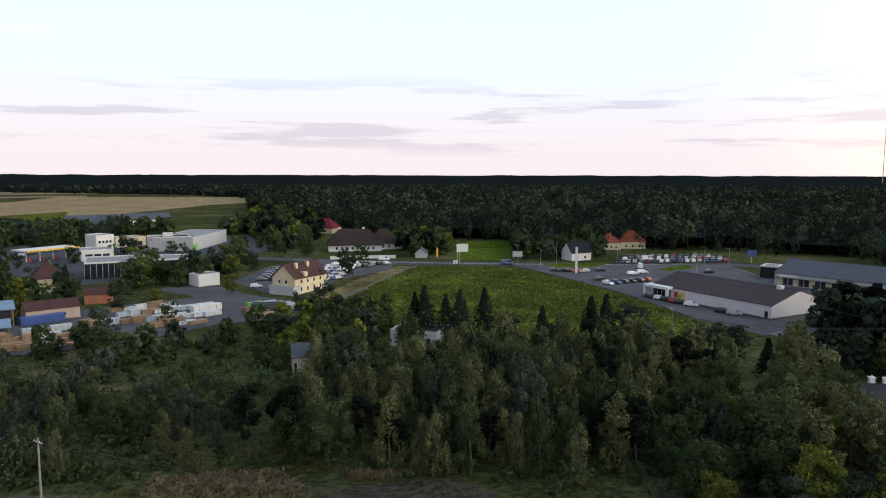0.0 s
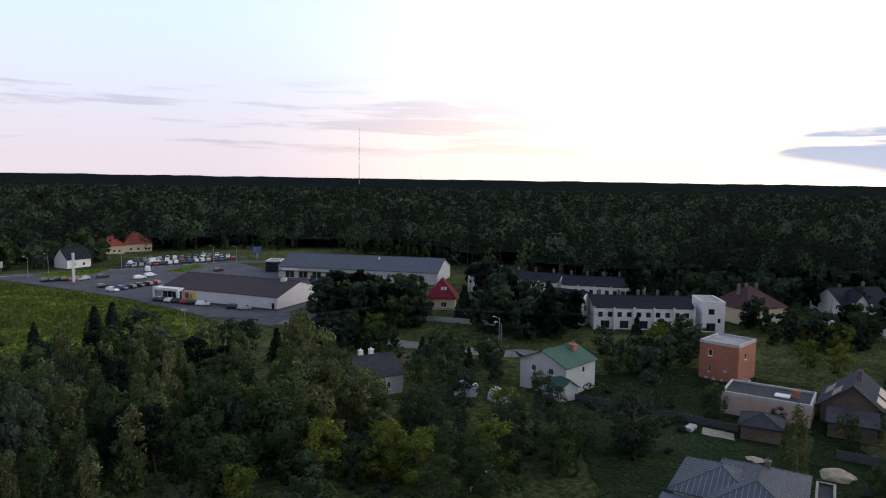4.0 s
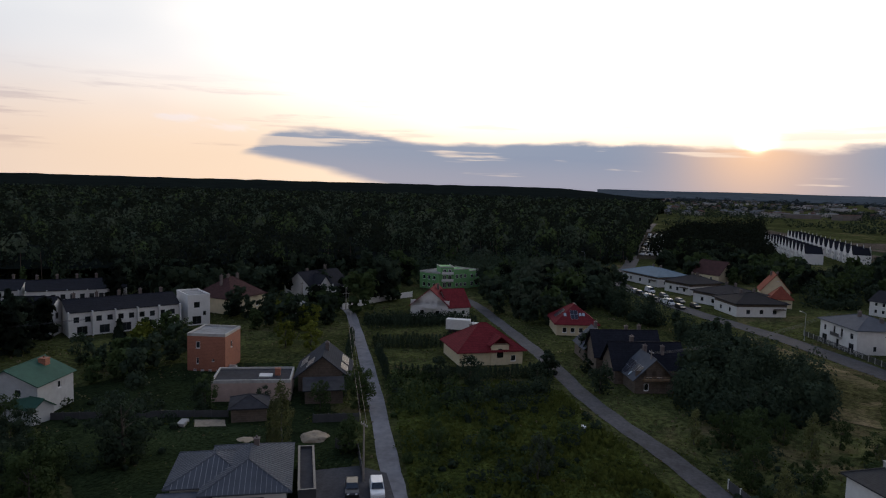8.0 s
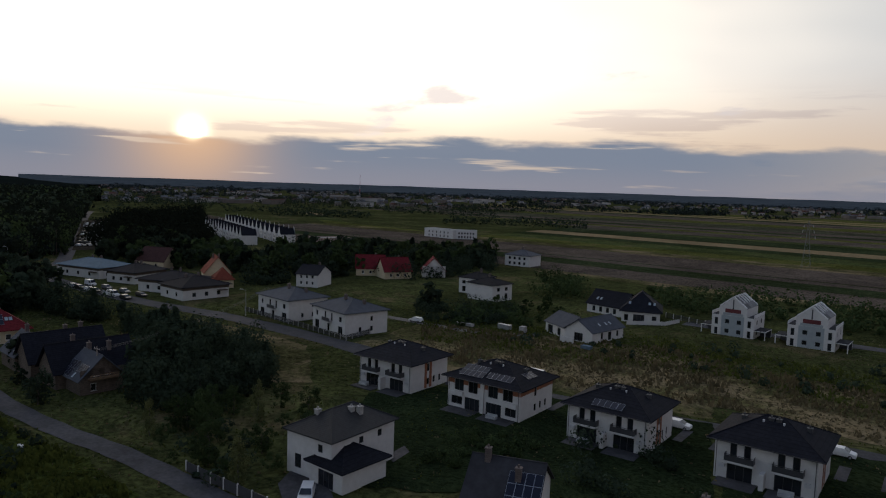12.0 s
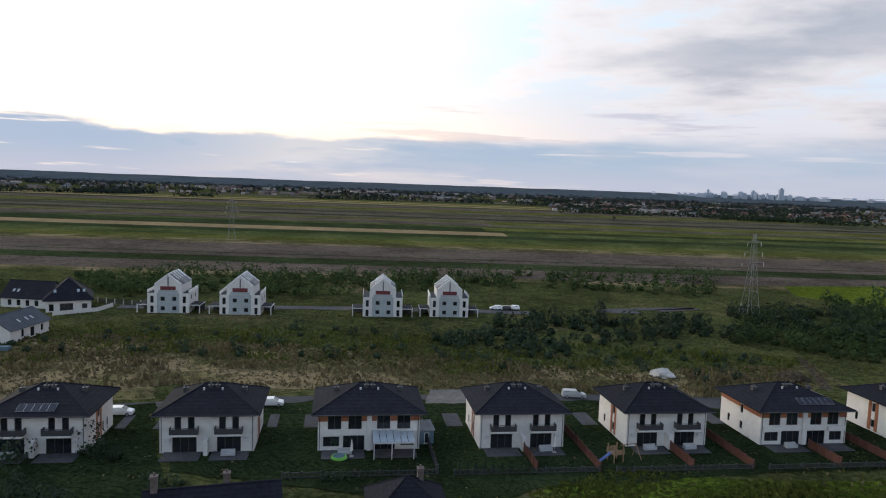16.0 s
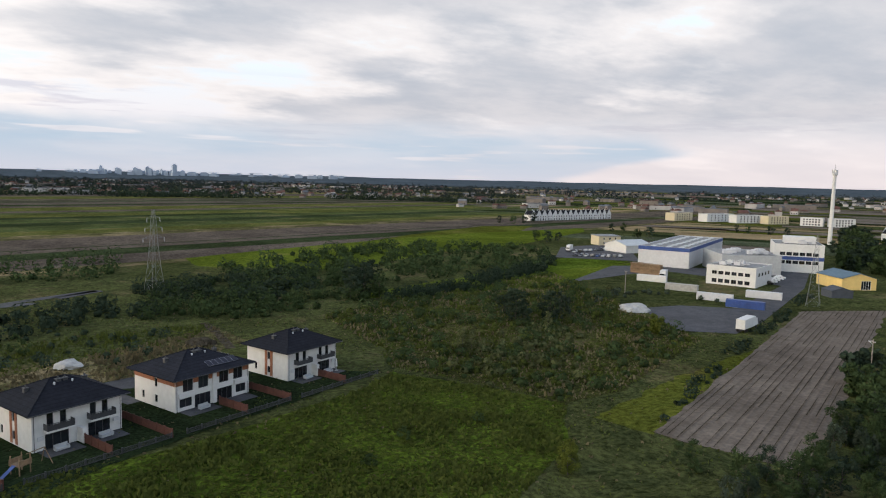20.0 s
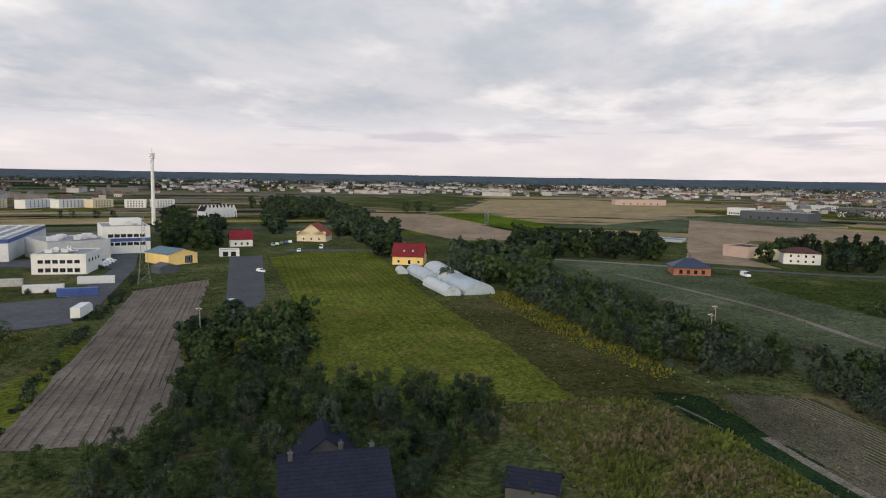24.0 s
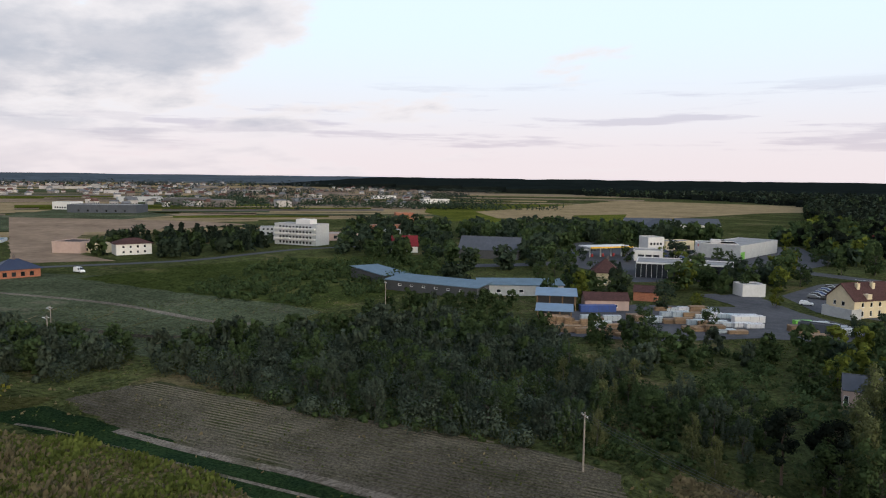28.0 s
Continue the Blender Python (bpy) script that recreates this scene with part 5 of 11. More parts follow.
# fields in the east and north-east
for poly, m, label in (
        ([(-736.4, -137.9), (-738.6, -74.6), (-527.0, 12.4), (-453.9, 35.2), (-439.4, -22.6), (-531.7, -72.6)], TAN, "bare tilled field, pale brown"),
        ([(-749.3, -70.3), (-774.2, -10.7), (-586.7, 54.8), (-537.9, 16.8)], LUSH, "dark green strip of crop"),
        ([(-784.4, -39.7), (-1269.6, -7.7), (-1320.0, 186.5), (-1020.3, 284.5), (-798.7, 222.8), (-744.5, 93.2)], STUBBLE, "pale straw stubble field"),
        ([(-1040.3, -246.0), (-1481.0, -148.5), (-1370.5, -8.3), (-783.2, -62.3), (-881.1, -149.8)], GRASS, "flat green field"),
        ([(-622.7, 98.2), (-772.8, 215.6), (-930.2, 347.5), (-668.4, 329.4), (-632.1, 259.5), (-549.7, 153.6)], DULL, "flat grey-green field"),
        ([(-718.9, 195.7), (-579.1, 300.7), (-509.5, 313.7), (-500.0, 246.1), (-510.7, 138.6)], TAN, "wide brown tilled field"),
        ([(-510.7, 138.6), (-517.8, 189.1), (-392.6, 129.2), (-331.4, 132.9), (-351.2, 94.8)], TAN, "brown tilled field behind a lane"),
        ([(-792.8, 821.1), (-629.2, 986.2), (-441.4, 1103.2), (-370.6, 1358.6), (-311.5, 1088.4), (-344.5, 623.0), (-375.8, 458.6), (-573.0, 584.2)], CROP, "wide flat green and straw field"),
        ([(-449.2, 595.1), (-470.4, 881.0), (-370.6, 1358.6), (-305.2, 1066.6), (-337.9, 633.7), (-370.3, 467.1)], STUBBLE, "ripe straw-coloured strip of field"),
        ([(-552.8, 652.3), (-614.9, 963.9), (-696.9, 1264.4), (-369.2, 1295.0), (-284.7, 1026.6), (-358.1, 830.9), (-349.7, 641.8), (-380.6, 597.7), (-445.5, 561.6)], STUBBLE, "ripe straw-coloured field before the forest"),
        ([(-431.1, 680.3), (-407.5, 759.8), (-317.0, 581.3), (-331.4, 522.0)], CROP, "green strip of crop"),
        ([(1038.7, -427.3), (1003.2, -615.2), (608.2, -593.8), (488.8, -355.7), (669.4, -321.3)], GRASS, "green crop field at dusk"),
        ([(1300.3, -304.2), (1462.9, -467.7), (930.0, -374.0), (665.5, -293.4), (657.3, -234.4), (813.6, -218.1)], GRASS, "pale green field beyond row houses")):
    patch("field", poly, m, label)

r_f = random.Random(12)
r0 = 455.0
while r0 < 3600:
    r1 = r0 * r_f.uniform(1.04, 1.10)
    az = 206.0 + r_f.uniform(0, 8)
    while az < 314:
        wide = r_f.uniform(8, 26)
        near_limit = 455 if 216 < az < 292 else 640
        if r0 > near_limit:
            tone = r_f.choice((STUBBLE, TAN, TAN, SOIL, CROP, TAN, DULL, STUBBLE) if az > 258 and r0 > 560 else (STUBBLE, CROP, SOIL, DULL, GRASS, CROP, DULL, SOIL, ROUGH, LAWN) if az < 262 else (STUBBLE, STUBBLE, SOIL, DULL, CROP, SOIL, ROUGH, GRASS))
            skew = r_f.uniform(-0.02, 0.02)
            patch("field", [polar(az, r0), polar(az + wide, r0 * (1 + skew)), polar(az + wide, r1 * (1 + skew)), polar(az, r1)], tone, "far strip of farmland in straw, brown and green", z=0.006)
        az += wide
    r0 = r1
# nearer plots
SAND_DULL = turf("dull_sand", (0.1625, 0.1378, 0.1066), (0.2470, 0.2132, 0.1716), (0.0806, 0.0806, 0.0442), 0.3, 2.0)
patch("meadow", [(-33.4, 209.7), (-21.1, 274.9), (-9.8, 307.6), (26.6, 308.6), (50.6, 262.9), (64.2, 220.4), (70.9, 187.5), (62.4, 170.1), (28.8, 162.4), (9.1, 168.5), (-12.6, 181.6)], turf("shop_meadow", (0.078, 0.118, 0.018), (0.175, 0.225, 0.030), (0.200, 0.190, 0.055), 0.25), "bright green overgrown meadow beside a car park", "meadow")
patch("meadow", [(-41.6, 226.5), (-32.0, 272.0), (-21.0, 305.9), (-9.9, 309.5), (-20.5, 267.3), (-31.7, 209.6)], ROUGH, "yellowing rough meadow beside a track", "meadow")
patch("meadow", [(7.0, -89.5), (-4.3, -101.2), (-25.8, -103.3), (-61.0, -115.0), (-71.5, -122.5), (-81.7, -105.1), (-88.8, -89.0), (-71.9, -72.9), (-53.9, -62.9), (-26.6, -54.1), (-5.4, -67.5)], LUSH, "lush green meadow beside a row of villas", "meadow")
patch("meadow", [(174.5, -107.9), (118.4, -148.6), (38.2, -158.7), (-7.6, -157.3), (-53.1, -181.4), (-54.9, -163.9), (-31.1, -145.4), (10.1, -136.0), (77.3, -117.3), (107.0, -97.5), (139.0, -85.9)], ROUGH, "dry rough grassland with straw-coloured patches", "meadow")
patch("meadow", [(158.0, -77.1), (174.1, -108.6), (136.3, -119.6), (97.1, -138.0), (76.2, -109.4), (103.3, -95.4), (120.7, -82.7)], ROUGH, "dry rough grassland beside a street", "meadow")
patch("meadow", [(-80.6, -298.6), (-135.7, -341.3), (-264.5, -429.5), (-377.7, -492.5), (-516.8, -453.0), (-424.9, -478.3), (-277.6, -355.5), (-213.7, -324.7), (-181.8, -343.9)], CROP, "bright yellow-green meadow", "meadow")
patch("meadow", [(-123.3, -208.3), (-213.4, -255.3), (-266.6, -272.0), (-284.5, -244.5), (-199.9, -209.9), (-146.6, -196.7)], LUSH, "green grass strip beside a factory", "meadow")
patch("meadow", [(-114.6, -167.3), (-178.1, -180.9), (-171.3, -137.4), (-158.1, -110.1), (-104.6, -89.7), (-88.8, -89.0), (-82.9, -106.6), (-73.6, -126.3)], turf("wasteland", (0.0480, 0.0520, 0.0180), (0.0950, 0.0970, 0.0320), (0.1350, 0.1120, 0.0560), 0.42), "brownish overgrown wasteland", "meadow")
patch("field", [(-88.0, -81.4), (-123.9, -91.2), (-160.5, -96.7), (-209.2, -111.6), (-231.4, -121.1), (-90.1, -70.5)], CROP, "narrow strip of yellow-green grass beside tilled soil")
furrows("tilled_field", [(-90.9, -71.0), (-225.0, -119.9), (-253.5, -106.6), (-160.1, -73.1), (-113.7, -55.5), (-96.6, -50.0)], bearing((-90.9, -71.0), (-225.0, -119.9)), 1.1, 0.10, SOIL, "tilled grey-brown field with furrows", 0.12, 0.42)
patch("field", [(-90.9, -71.0), (-225.0, -119.9), (-253.5, -106.6), (-160.1, -73.1), (-113.7, -55.5), (-96.6, -50.0)], SOIL, "bare soil under furrows")
patch("field", [(-325.6, -106.6), (-368.6, -88.5), (-376.2, -68.1), (-221.8, -18.4), (-162.2, 4.5), (-126.1, 15.5), (-123.2, 11.6), (-117.4, -17.3), (-128.6, -35.9), (-200.5, -56.8)], CROP, "green crop field with faint drill lines")
furrows("crop_rows", [(-325.5, -103.1), (-370.8, -68.5), (-223.9, -20.3), (-126.9, 14.6), (-121.7, -17.0), (-131.9, -35.8), (-200.4, -55.3)], bearing((-126.1, 15.5), (-221.8, -18.4)), 2.2, 0.30, CROP, "green crop in long drilled rows", 0.05, 0.36)
patch("field", [(-221.8, -18.4), (-232.7, 2.7), (-186.4, 17.3), (-139.3, 36.8), (-134.4, 42.7), (-124.7, 27.6), (-125.4, 16.0), (-162.2, 4.5)], turf("mown_grass", (0.0572, 0.0572, 0.0208), (0.0806, 0.0780, 0.0286), (0.1040, 0.0858, 0.0442), 0.4), "mown dull olive grass field")
patch("field", [(-347.6, 26.4), (-333.7, 78.2), (-281.6, 110.5), (-197.8, 124.3), (-165.7, 125.9), (-158.5, 100.1), (-149.5, 66.3), (-161.9, 65.7), (-228.8, 55.9), (-289.3, 31.5)], DULL, "grey-green harvested field with wheel tracks")
lane("track", [(-299.0, 52.4), (-264.5, 69.0), (-220.9, 87.0), (-177.9, 95.0), (-164.6, 102.3)], 2.6, SAND_DULL, "pale wheel track across a field", "track")
lane("track", [(-189.7, 66.5), (-167.1, 76.9), (-155.3, 96.6)], 3.0, EARTH, "worn bare track across a field", "track")
DARKGREEN = turf("dark_potato_leaves", (0.0156, 0.0312, 0.0156), (0.0312, 0.0546, 0.0208), (0.0520, 0.0572, 0.0260), 0.15, 2.0)
patch("field", [(-132.0, 29.7), (-130.6, 39.3), (-112.7, 43.6), (-71.7, 54.7), (-55.6, 59.4), (-65.9, 45.4), (-87.0, 42.1), (-111.3, 36.4)], DARKGREEN, "dark green potato rows beside a farm track")
patch("field", [(-112.7, 43.6), (-131.2, 43.2), (-131.4, 59.5), (-105.2, 66.6), (-79.4, 76.4), (-56.5, 83.4), (-44.8, 83.9), (-38.8, 75.9), (-58.6, 56.5)], turf("withered_plot", (0.0980, 0.0850, 0.0620), (0.1560, 0.1340, 0.1040), (0.0520, 0.0598, 0.0234), 0.42, 2.2), "vegetable plot with withered rows")
furrows("vegetable_rows", [(-112.7, 43.6), (-131.2, 43.2), (-130.3, 59.0), (-104.6, 66.3), (-79.4, 76.4), (-56.5, 83.4), (-44.8, 83.9), (-39.5, 77.3), (-56.7, 60.5)], bearing((-112.7, 43.6), (-55.7, 61.5)), 0.95, 0.16, turf("withered_crop", (0.0640, 0.0660, 0.0330), (0.1280, 0.1150, 0.0790), (0.1720, 0.1480, 0.1120), 0.5, 2.6), "withered vegetable crop in rows", 0.12, 0.30)
lane("track", [(-109.6, 43.2), (-93.0, 47.6), (-71.7, 54.7), (-59.6, 57.5)], 1.7, SAND_DULL, "pale sandy farm track", "track")
lane("track", [(-123.8, 33.1), (-110.7, 38.6), (-87.4, 44.7), (-67.2, 51.2)], 0.7, SAND_DULL, "narrow worn wheel track", "track")
lane("track", [(-117.0, 37.5), (-100.9, 42.1), (-82.5, 47.8), (-69.0, 52.6)], 1.9, DARKGREEN, "green strip between wheel tracks", "track")
patch("meadow", [(-118.1, 1.4), (-126.0, 16.1), (-124.7, 27.6), (-108.1, 38.5), (-83.2, 45.6), (-68.5, 44.8), (-66.4, 18.1), (-93.1, 10.4)], ROUGH, "brown weedy fallow ground", "meadow")
patch("meadow", [(-290.9, 142.8), (-291.0, 194.5), (-254.9, 260.4), (-198.8, 224.1), (-172.3, 165.1), (-169.5, 129.2), (-227.5, 111.5), (-283.0, 98.7)], turf("weedy_waste", (0.0416, 0.0546, 0.0182), (0.0780, 0.0962, 0.0273), (0.1170, 0.1144, 0.0390), 0.35), "weedy green wasteland", "meadow")
patch("meadow", [(-75.1, 128.4), (-67.6, 139.7), (-43.4, 148.2), (-32.4, 148.0), (-30.2, 128.0), (-45.6, 112.7), (-57.1, 107.6)], GRASS, "green clearing among bushes", "meadow")
patch("plot", [(-18.6, 76.7), (-16.0, 84.1), (-10.6, 86.6), (1.1, 89.9), (6.8, 85.2), (7.4, 76.5)], EARTH, "bare vegetable plot at a wood's edge", "plot")
tufts("reed_edge", [(-37.9, 83.9), (-38.5, 88.8), (-21.9, 91.4), (-16.2, 85.3), (-22.2, 78.0)], 2600, 0.6, "dry", "dry pinkish weeds at a wood's edge", 31)
tufts("reed_edge", [(-13.3, 90.4), (1.2, 93.2), (1.9, 91.0), (-12.3, 88.3)], 1200, 1.5, "dry", "row of tall dry stems", 32)

# Low sunlight is put into this brighter grass colour.
SUNLIT = turf("sunlit_meadow", (0.0910, 0.1248, 0.0182), (0.1456, 0.1820, 0.0234), (0.1625, 0.1534, 0.0416), 0.22)
patch("meadow", [(-84.3, -340.8), (-145.0, -368.5), (-289.8, -422.7), (-457.5, -446.7), (-420.2, -410.1), (-276.8, -331.8), (-219.2, -319.2), (-133.3, -273.5), (-81.9, -309.3)], SUNLIT, "bright yellow-green meadow beyond scrub", "meadow")
patch("meadow", [(-158.0, -229.7), (-206.8, -231.7), (-283.3, -239.7), (-263.2, -226.0), (-174.9, -195.6), (-144.1, -209.3), (-107.5, -203.4), (-112.8, -213.5)], SUNLIT, "green grass strip before a factory", "meadow")

# roads
for off in (-0.9, 0.9):
    lane("track", [(x + off, y) for x, y in ((-34.6, 224.3), (-25.7, 253.5), (-15.4, 294.7), (-10.6, 309.6))], 0.7, GRAVEL, "pale wheel track across a meadow", "track")
lane("road", [(-211.8, 238.7), (-187.7, 296.0), (-235.1, 389.1), (-155.7, 358.7), (-82.8, 334.7), (-22.0, 322.1), (29.9, 316.6), (76.0, 315.4), (120.8, 318.4), (153.2, 305.4), (187.8, 297.0)], 11, ASPHALT, "grey asphalt main road")
lane("road_marking", [(-70.9, 329.9), (-22.0, 322.1), (29.9, 316.6), (76.0, 315.4), (120.8, 318.4)], 0.5, LINE, "white line along the main road", "road marking")
lane("pavement", [(-58.2, 318.9), (-21.5, 313.8), (4.0, 309.2), (29.1, 308.6)], 2.2, YARD, "pale pavement along the main road", "pavement")
lane("lane", [(68.4, 14.9), (83.2, 20.1), (97.7, 25.3), (138.5, 39.9), (181.2, 56.3), (206.4, 66.5), (217.6, 74.7)], 3.0, CONCRETE_LANE, "pale worn concrete lane between gardens")
lane("lane", [(82.9, -24.9), (93.5, -21.2), (108.4, -15.6), (121.3, -9.6), (138.3, -3.1), (159.3, 3.1), (181.1, 11.0), (205.9, 20.3), (233.4, 30.9), (255.0, 43.5)], 3.9, YARD, "worn grey lane with patched paving")
lane("street", [(343.9, -7.7), (330.8, -13.9), (275.4, -29.9), (237.6, -43.9), (203.8, -60.1), (154.6, -75.5), (118.9, -81.5), (55.6, -113.4), (23.9, -125.9), (1.1, -134.0), (-24.3, -140.3), (-30.4, -141.9)], 7.0, ASPHALT, "grey street behind a row of villas")
lane("forest_road", [(327.6, -16.3), (374.0, -30.7), (534.3, -49.9), (813.7, -88.9), polar(96.5, 900)], 7.0, YARD, "pale road along the forest edge")
lane("lane", [(193.9, -100.2), (176.2, -107.0), (157.3, -114.4), (145.7, -127.6)], 3.5, GRAVEL, "pale unpaved building-site lane")
lane("street", [(140.0, -184.0), (88.0, -204.5), (51.0, -216.5), (19.3, -224.3)], 6.0, YARD, "short paved access street")
lane("street", [(-22.4, -246.8), (-35.2, -257.2), (-3.2, -239.0), (-16.0, -240.0)], 4.0, YARD, "short grey dead-end street")
lane("track", [(-51.9, -189.4), (-51.2, -174.8), (-49.4, -158.0)], 2.2, EARTH, "trodden path across rough grass", "track")
lane("road", [(-357.4, -108.6), (-364.5, -75.1), (-367.5, -40.2)], 10, ASPHALT, "wide asphalt road end")
lane("road", [(-330.6, 92.6), (-313.8, 140.8), (-310.4, 166.5), (-319.3, 224.4), (-310.9, 261.4), (-299.5, 305.7)], 6, ASPHALT, "asphalt road along gardens")
lane("road", [(-350.4, 16.2), (-341.3, 48.3), (-326.0, 91.4)], 5, GRAVEL, "pale field road", "road")
patch("street", [(-181.9, -72.4), (-323.9, -125.8), (-333.5, -113.0), (-220.1, -73.6), (-179.5, -66.5)], ASPHALT, "wide asphalt street ending at trees", "road")
patch("car_park", [(31.0, 314.5), (129.3, 314.0), (128.9, 279.4), (140.1, 250.0), (112.6, 194.5), (92.1, 173.4), (80.8, 173.6), (71.4, 195.1), (61.7, 239.1), (48.1, 273.3)], YARD, "grey paved shop car park", "car park")
patch("verge", [(45.3, 316.2), (80.6, 323.7), (63.3, 303.8), (49.8, 304.2)], LUSH, "oval of grass beside a junction", "verge")
patch("verge", [(91.7, 299.4), (110.3, 314.5), (111.3, 306.5), (96.6, 292.0)], LUSH, "small grass island in a car park", "verge")
lane("lane", [(85.2, 176.8), (91.7, 167.3), (89.4, 151.2), (92.1, 145.6), (109.3, 117.0), (115.2, 113.0), (116.2, 107.1)], 6.5, GRAVEL, "pale unpaved lane behind a shop")
patch("car_park", [(-78.8, 261.4), (-77.2, 301.7), (-60.5, 331.9), (-22.3, 326.4), (-22.6, 294.9), (-40.2, 267.7), (-43.2, 235.4), (-60.6, 235.7)], YARD, "grey car park round a house", "car park")
patch("timber_yard", [(-101.9, 148.5), (-117.2, 173.4), (-106.6, 206.1), (-81.5, 226.4), (-95.5, 243.0), (-89.4, 258.9), (-64.2, 231.4), (-41.0, 215.7), (-43.0, 194.7), (-60.4, 185.2), (-77.2, 162.0)], YARD, "grey yard of a timber merchant", "yard")
patch("forecourt", [(-217.5, 331.0), (-191.4, 418.9), (-132.2, 467.1), (-92.4, 383.5), (-101.5, 286.8), (-131.1, 252.6), (-177.6, 280.2)], ASPHALT, "asphalt forecourts of garages and a filling station", "yard")
patch("yard", [(-198.4, -201.8), (-260.6, -234.4), (-271.4, -229.6), (-335.8, -176.9), (-276.4, -147.4), (-194.3, -115.5), (-172.7, -109.8), (-161.7, -119.9), (-179.7, -148.8), (-196.3, -146.1), (-209.2, -133.6), (-275.3, -156.2), (-269.0, -207.4), (-243.3, -208.7)], YARD, "grey factory yard", "yard")
patch("car_park", [(-260.7, -274.5), (-305.5, -316.9), (-368.2, -322.1), (-290.4, -242.0)], YARD, "factory car park", "car park")
patch("lawn", [(54.4, -82.1), (67.5, -102.3), (48.1, -118.1), (-1.2, -134.3), (-47.2, -139.9), (-70.9, -124.5), (-27.9, -107.1), (6.4, -91.3), (12.7, -82.5)], LAWN, "dark mown lawns of the villas", "lawn")
patch("lawn", [(86.1, -33.4), (118.3, -61.8), (112.2, -83.7), (74.4, -107.0), (50.1, -73.7), (70.8, -53.7)], LAWN, "dark mown lawns of the villas", "lawn")
patch("lawn", [(107.1, 93.8), (135.5, 82.1), (142.4, 59.1), (110.4, 35.6), (82.3, 24.9), (66.1, 24.8), (61.2, 44.9), (85.6, 71.5)], LAWN, "dark garden lawns between houses", "lawn")
patch("meadow", [(128.2, 32.4), (142.3, 11.8), (137.4, 0.2), (121.5, -4.9), (107.3, -11.3), (92.3, -15.0), (75.5, 5.6), (81.0, 17.3)], turf("overgrown_plot", (0.0442, 0.0598, 0.0169), (0.1014, 0.1248, 0.0312), (0.1196, 0.1066, 0.0520), 0.25), "overgrown building plot with weeds", "meadow")
patch("meadow", [(211.6, -48.6), (160.7, -66.9), (129.0, -54.3), (133.2, -47.8), (166.3, -54.3)], ROUGH, "rough grass verge beside a street", "meadow")
patch("lawn", [(4.3, 330.1), (8.9, 420.9), (40.9, 434.7), (32.4, 329.4)], LUSH, "green clearing at the forest edge", "lawn")

# ---- the row of twin villas ----


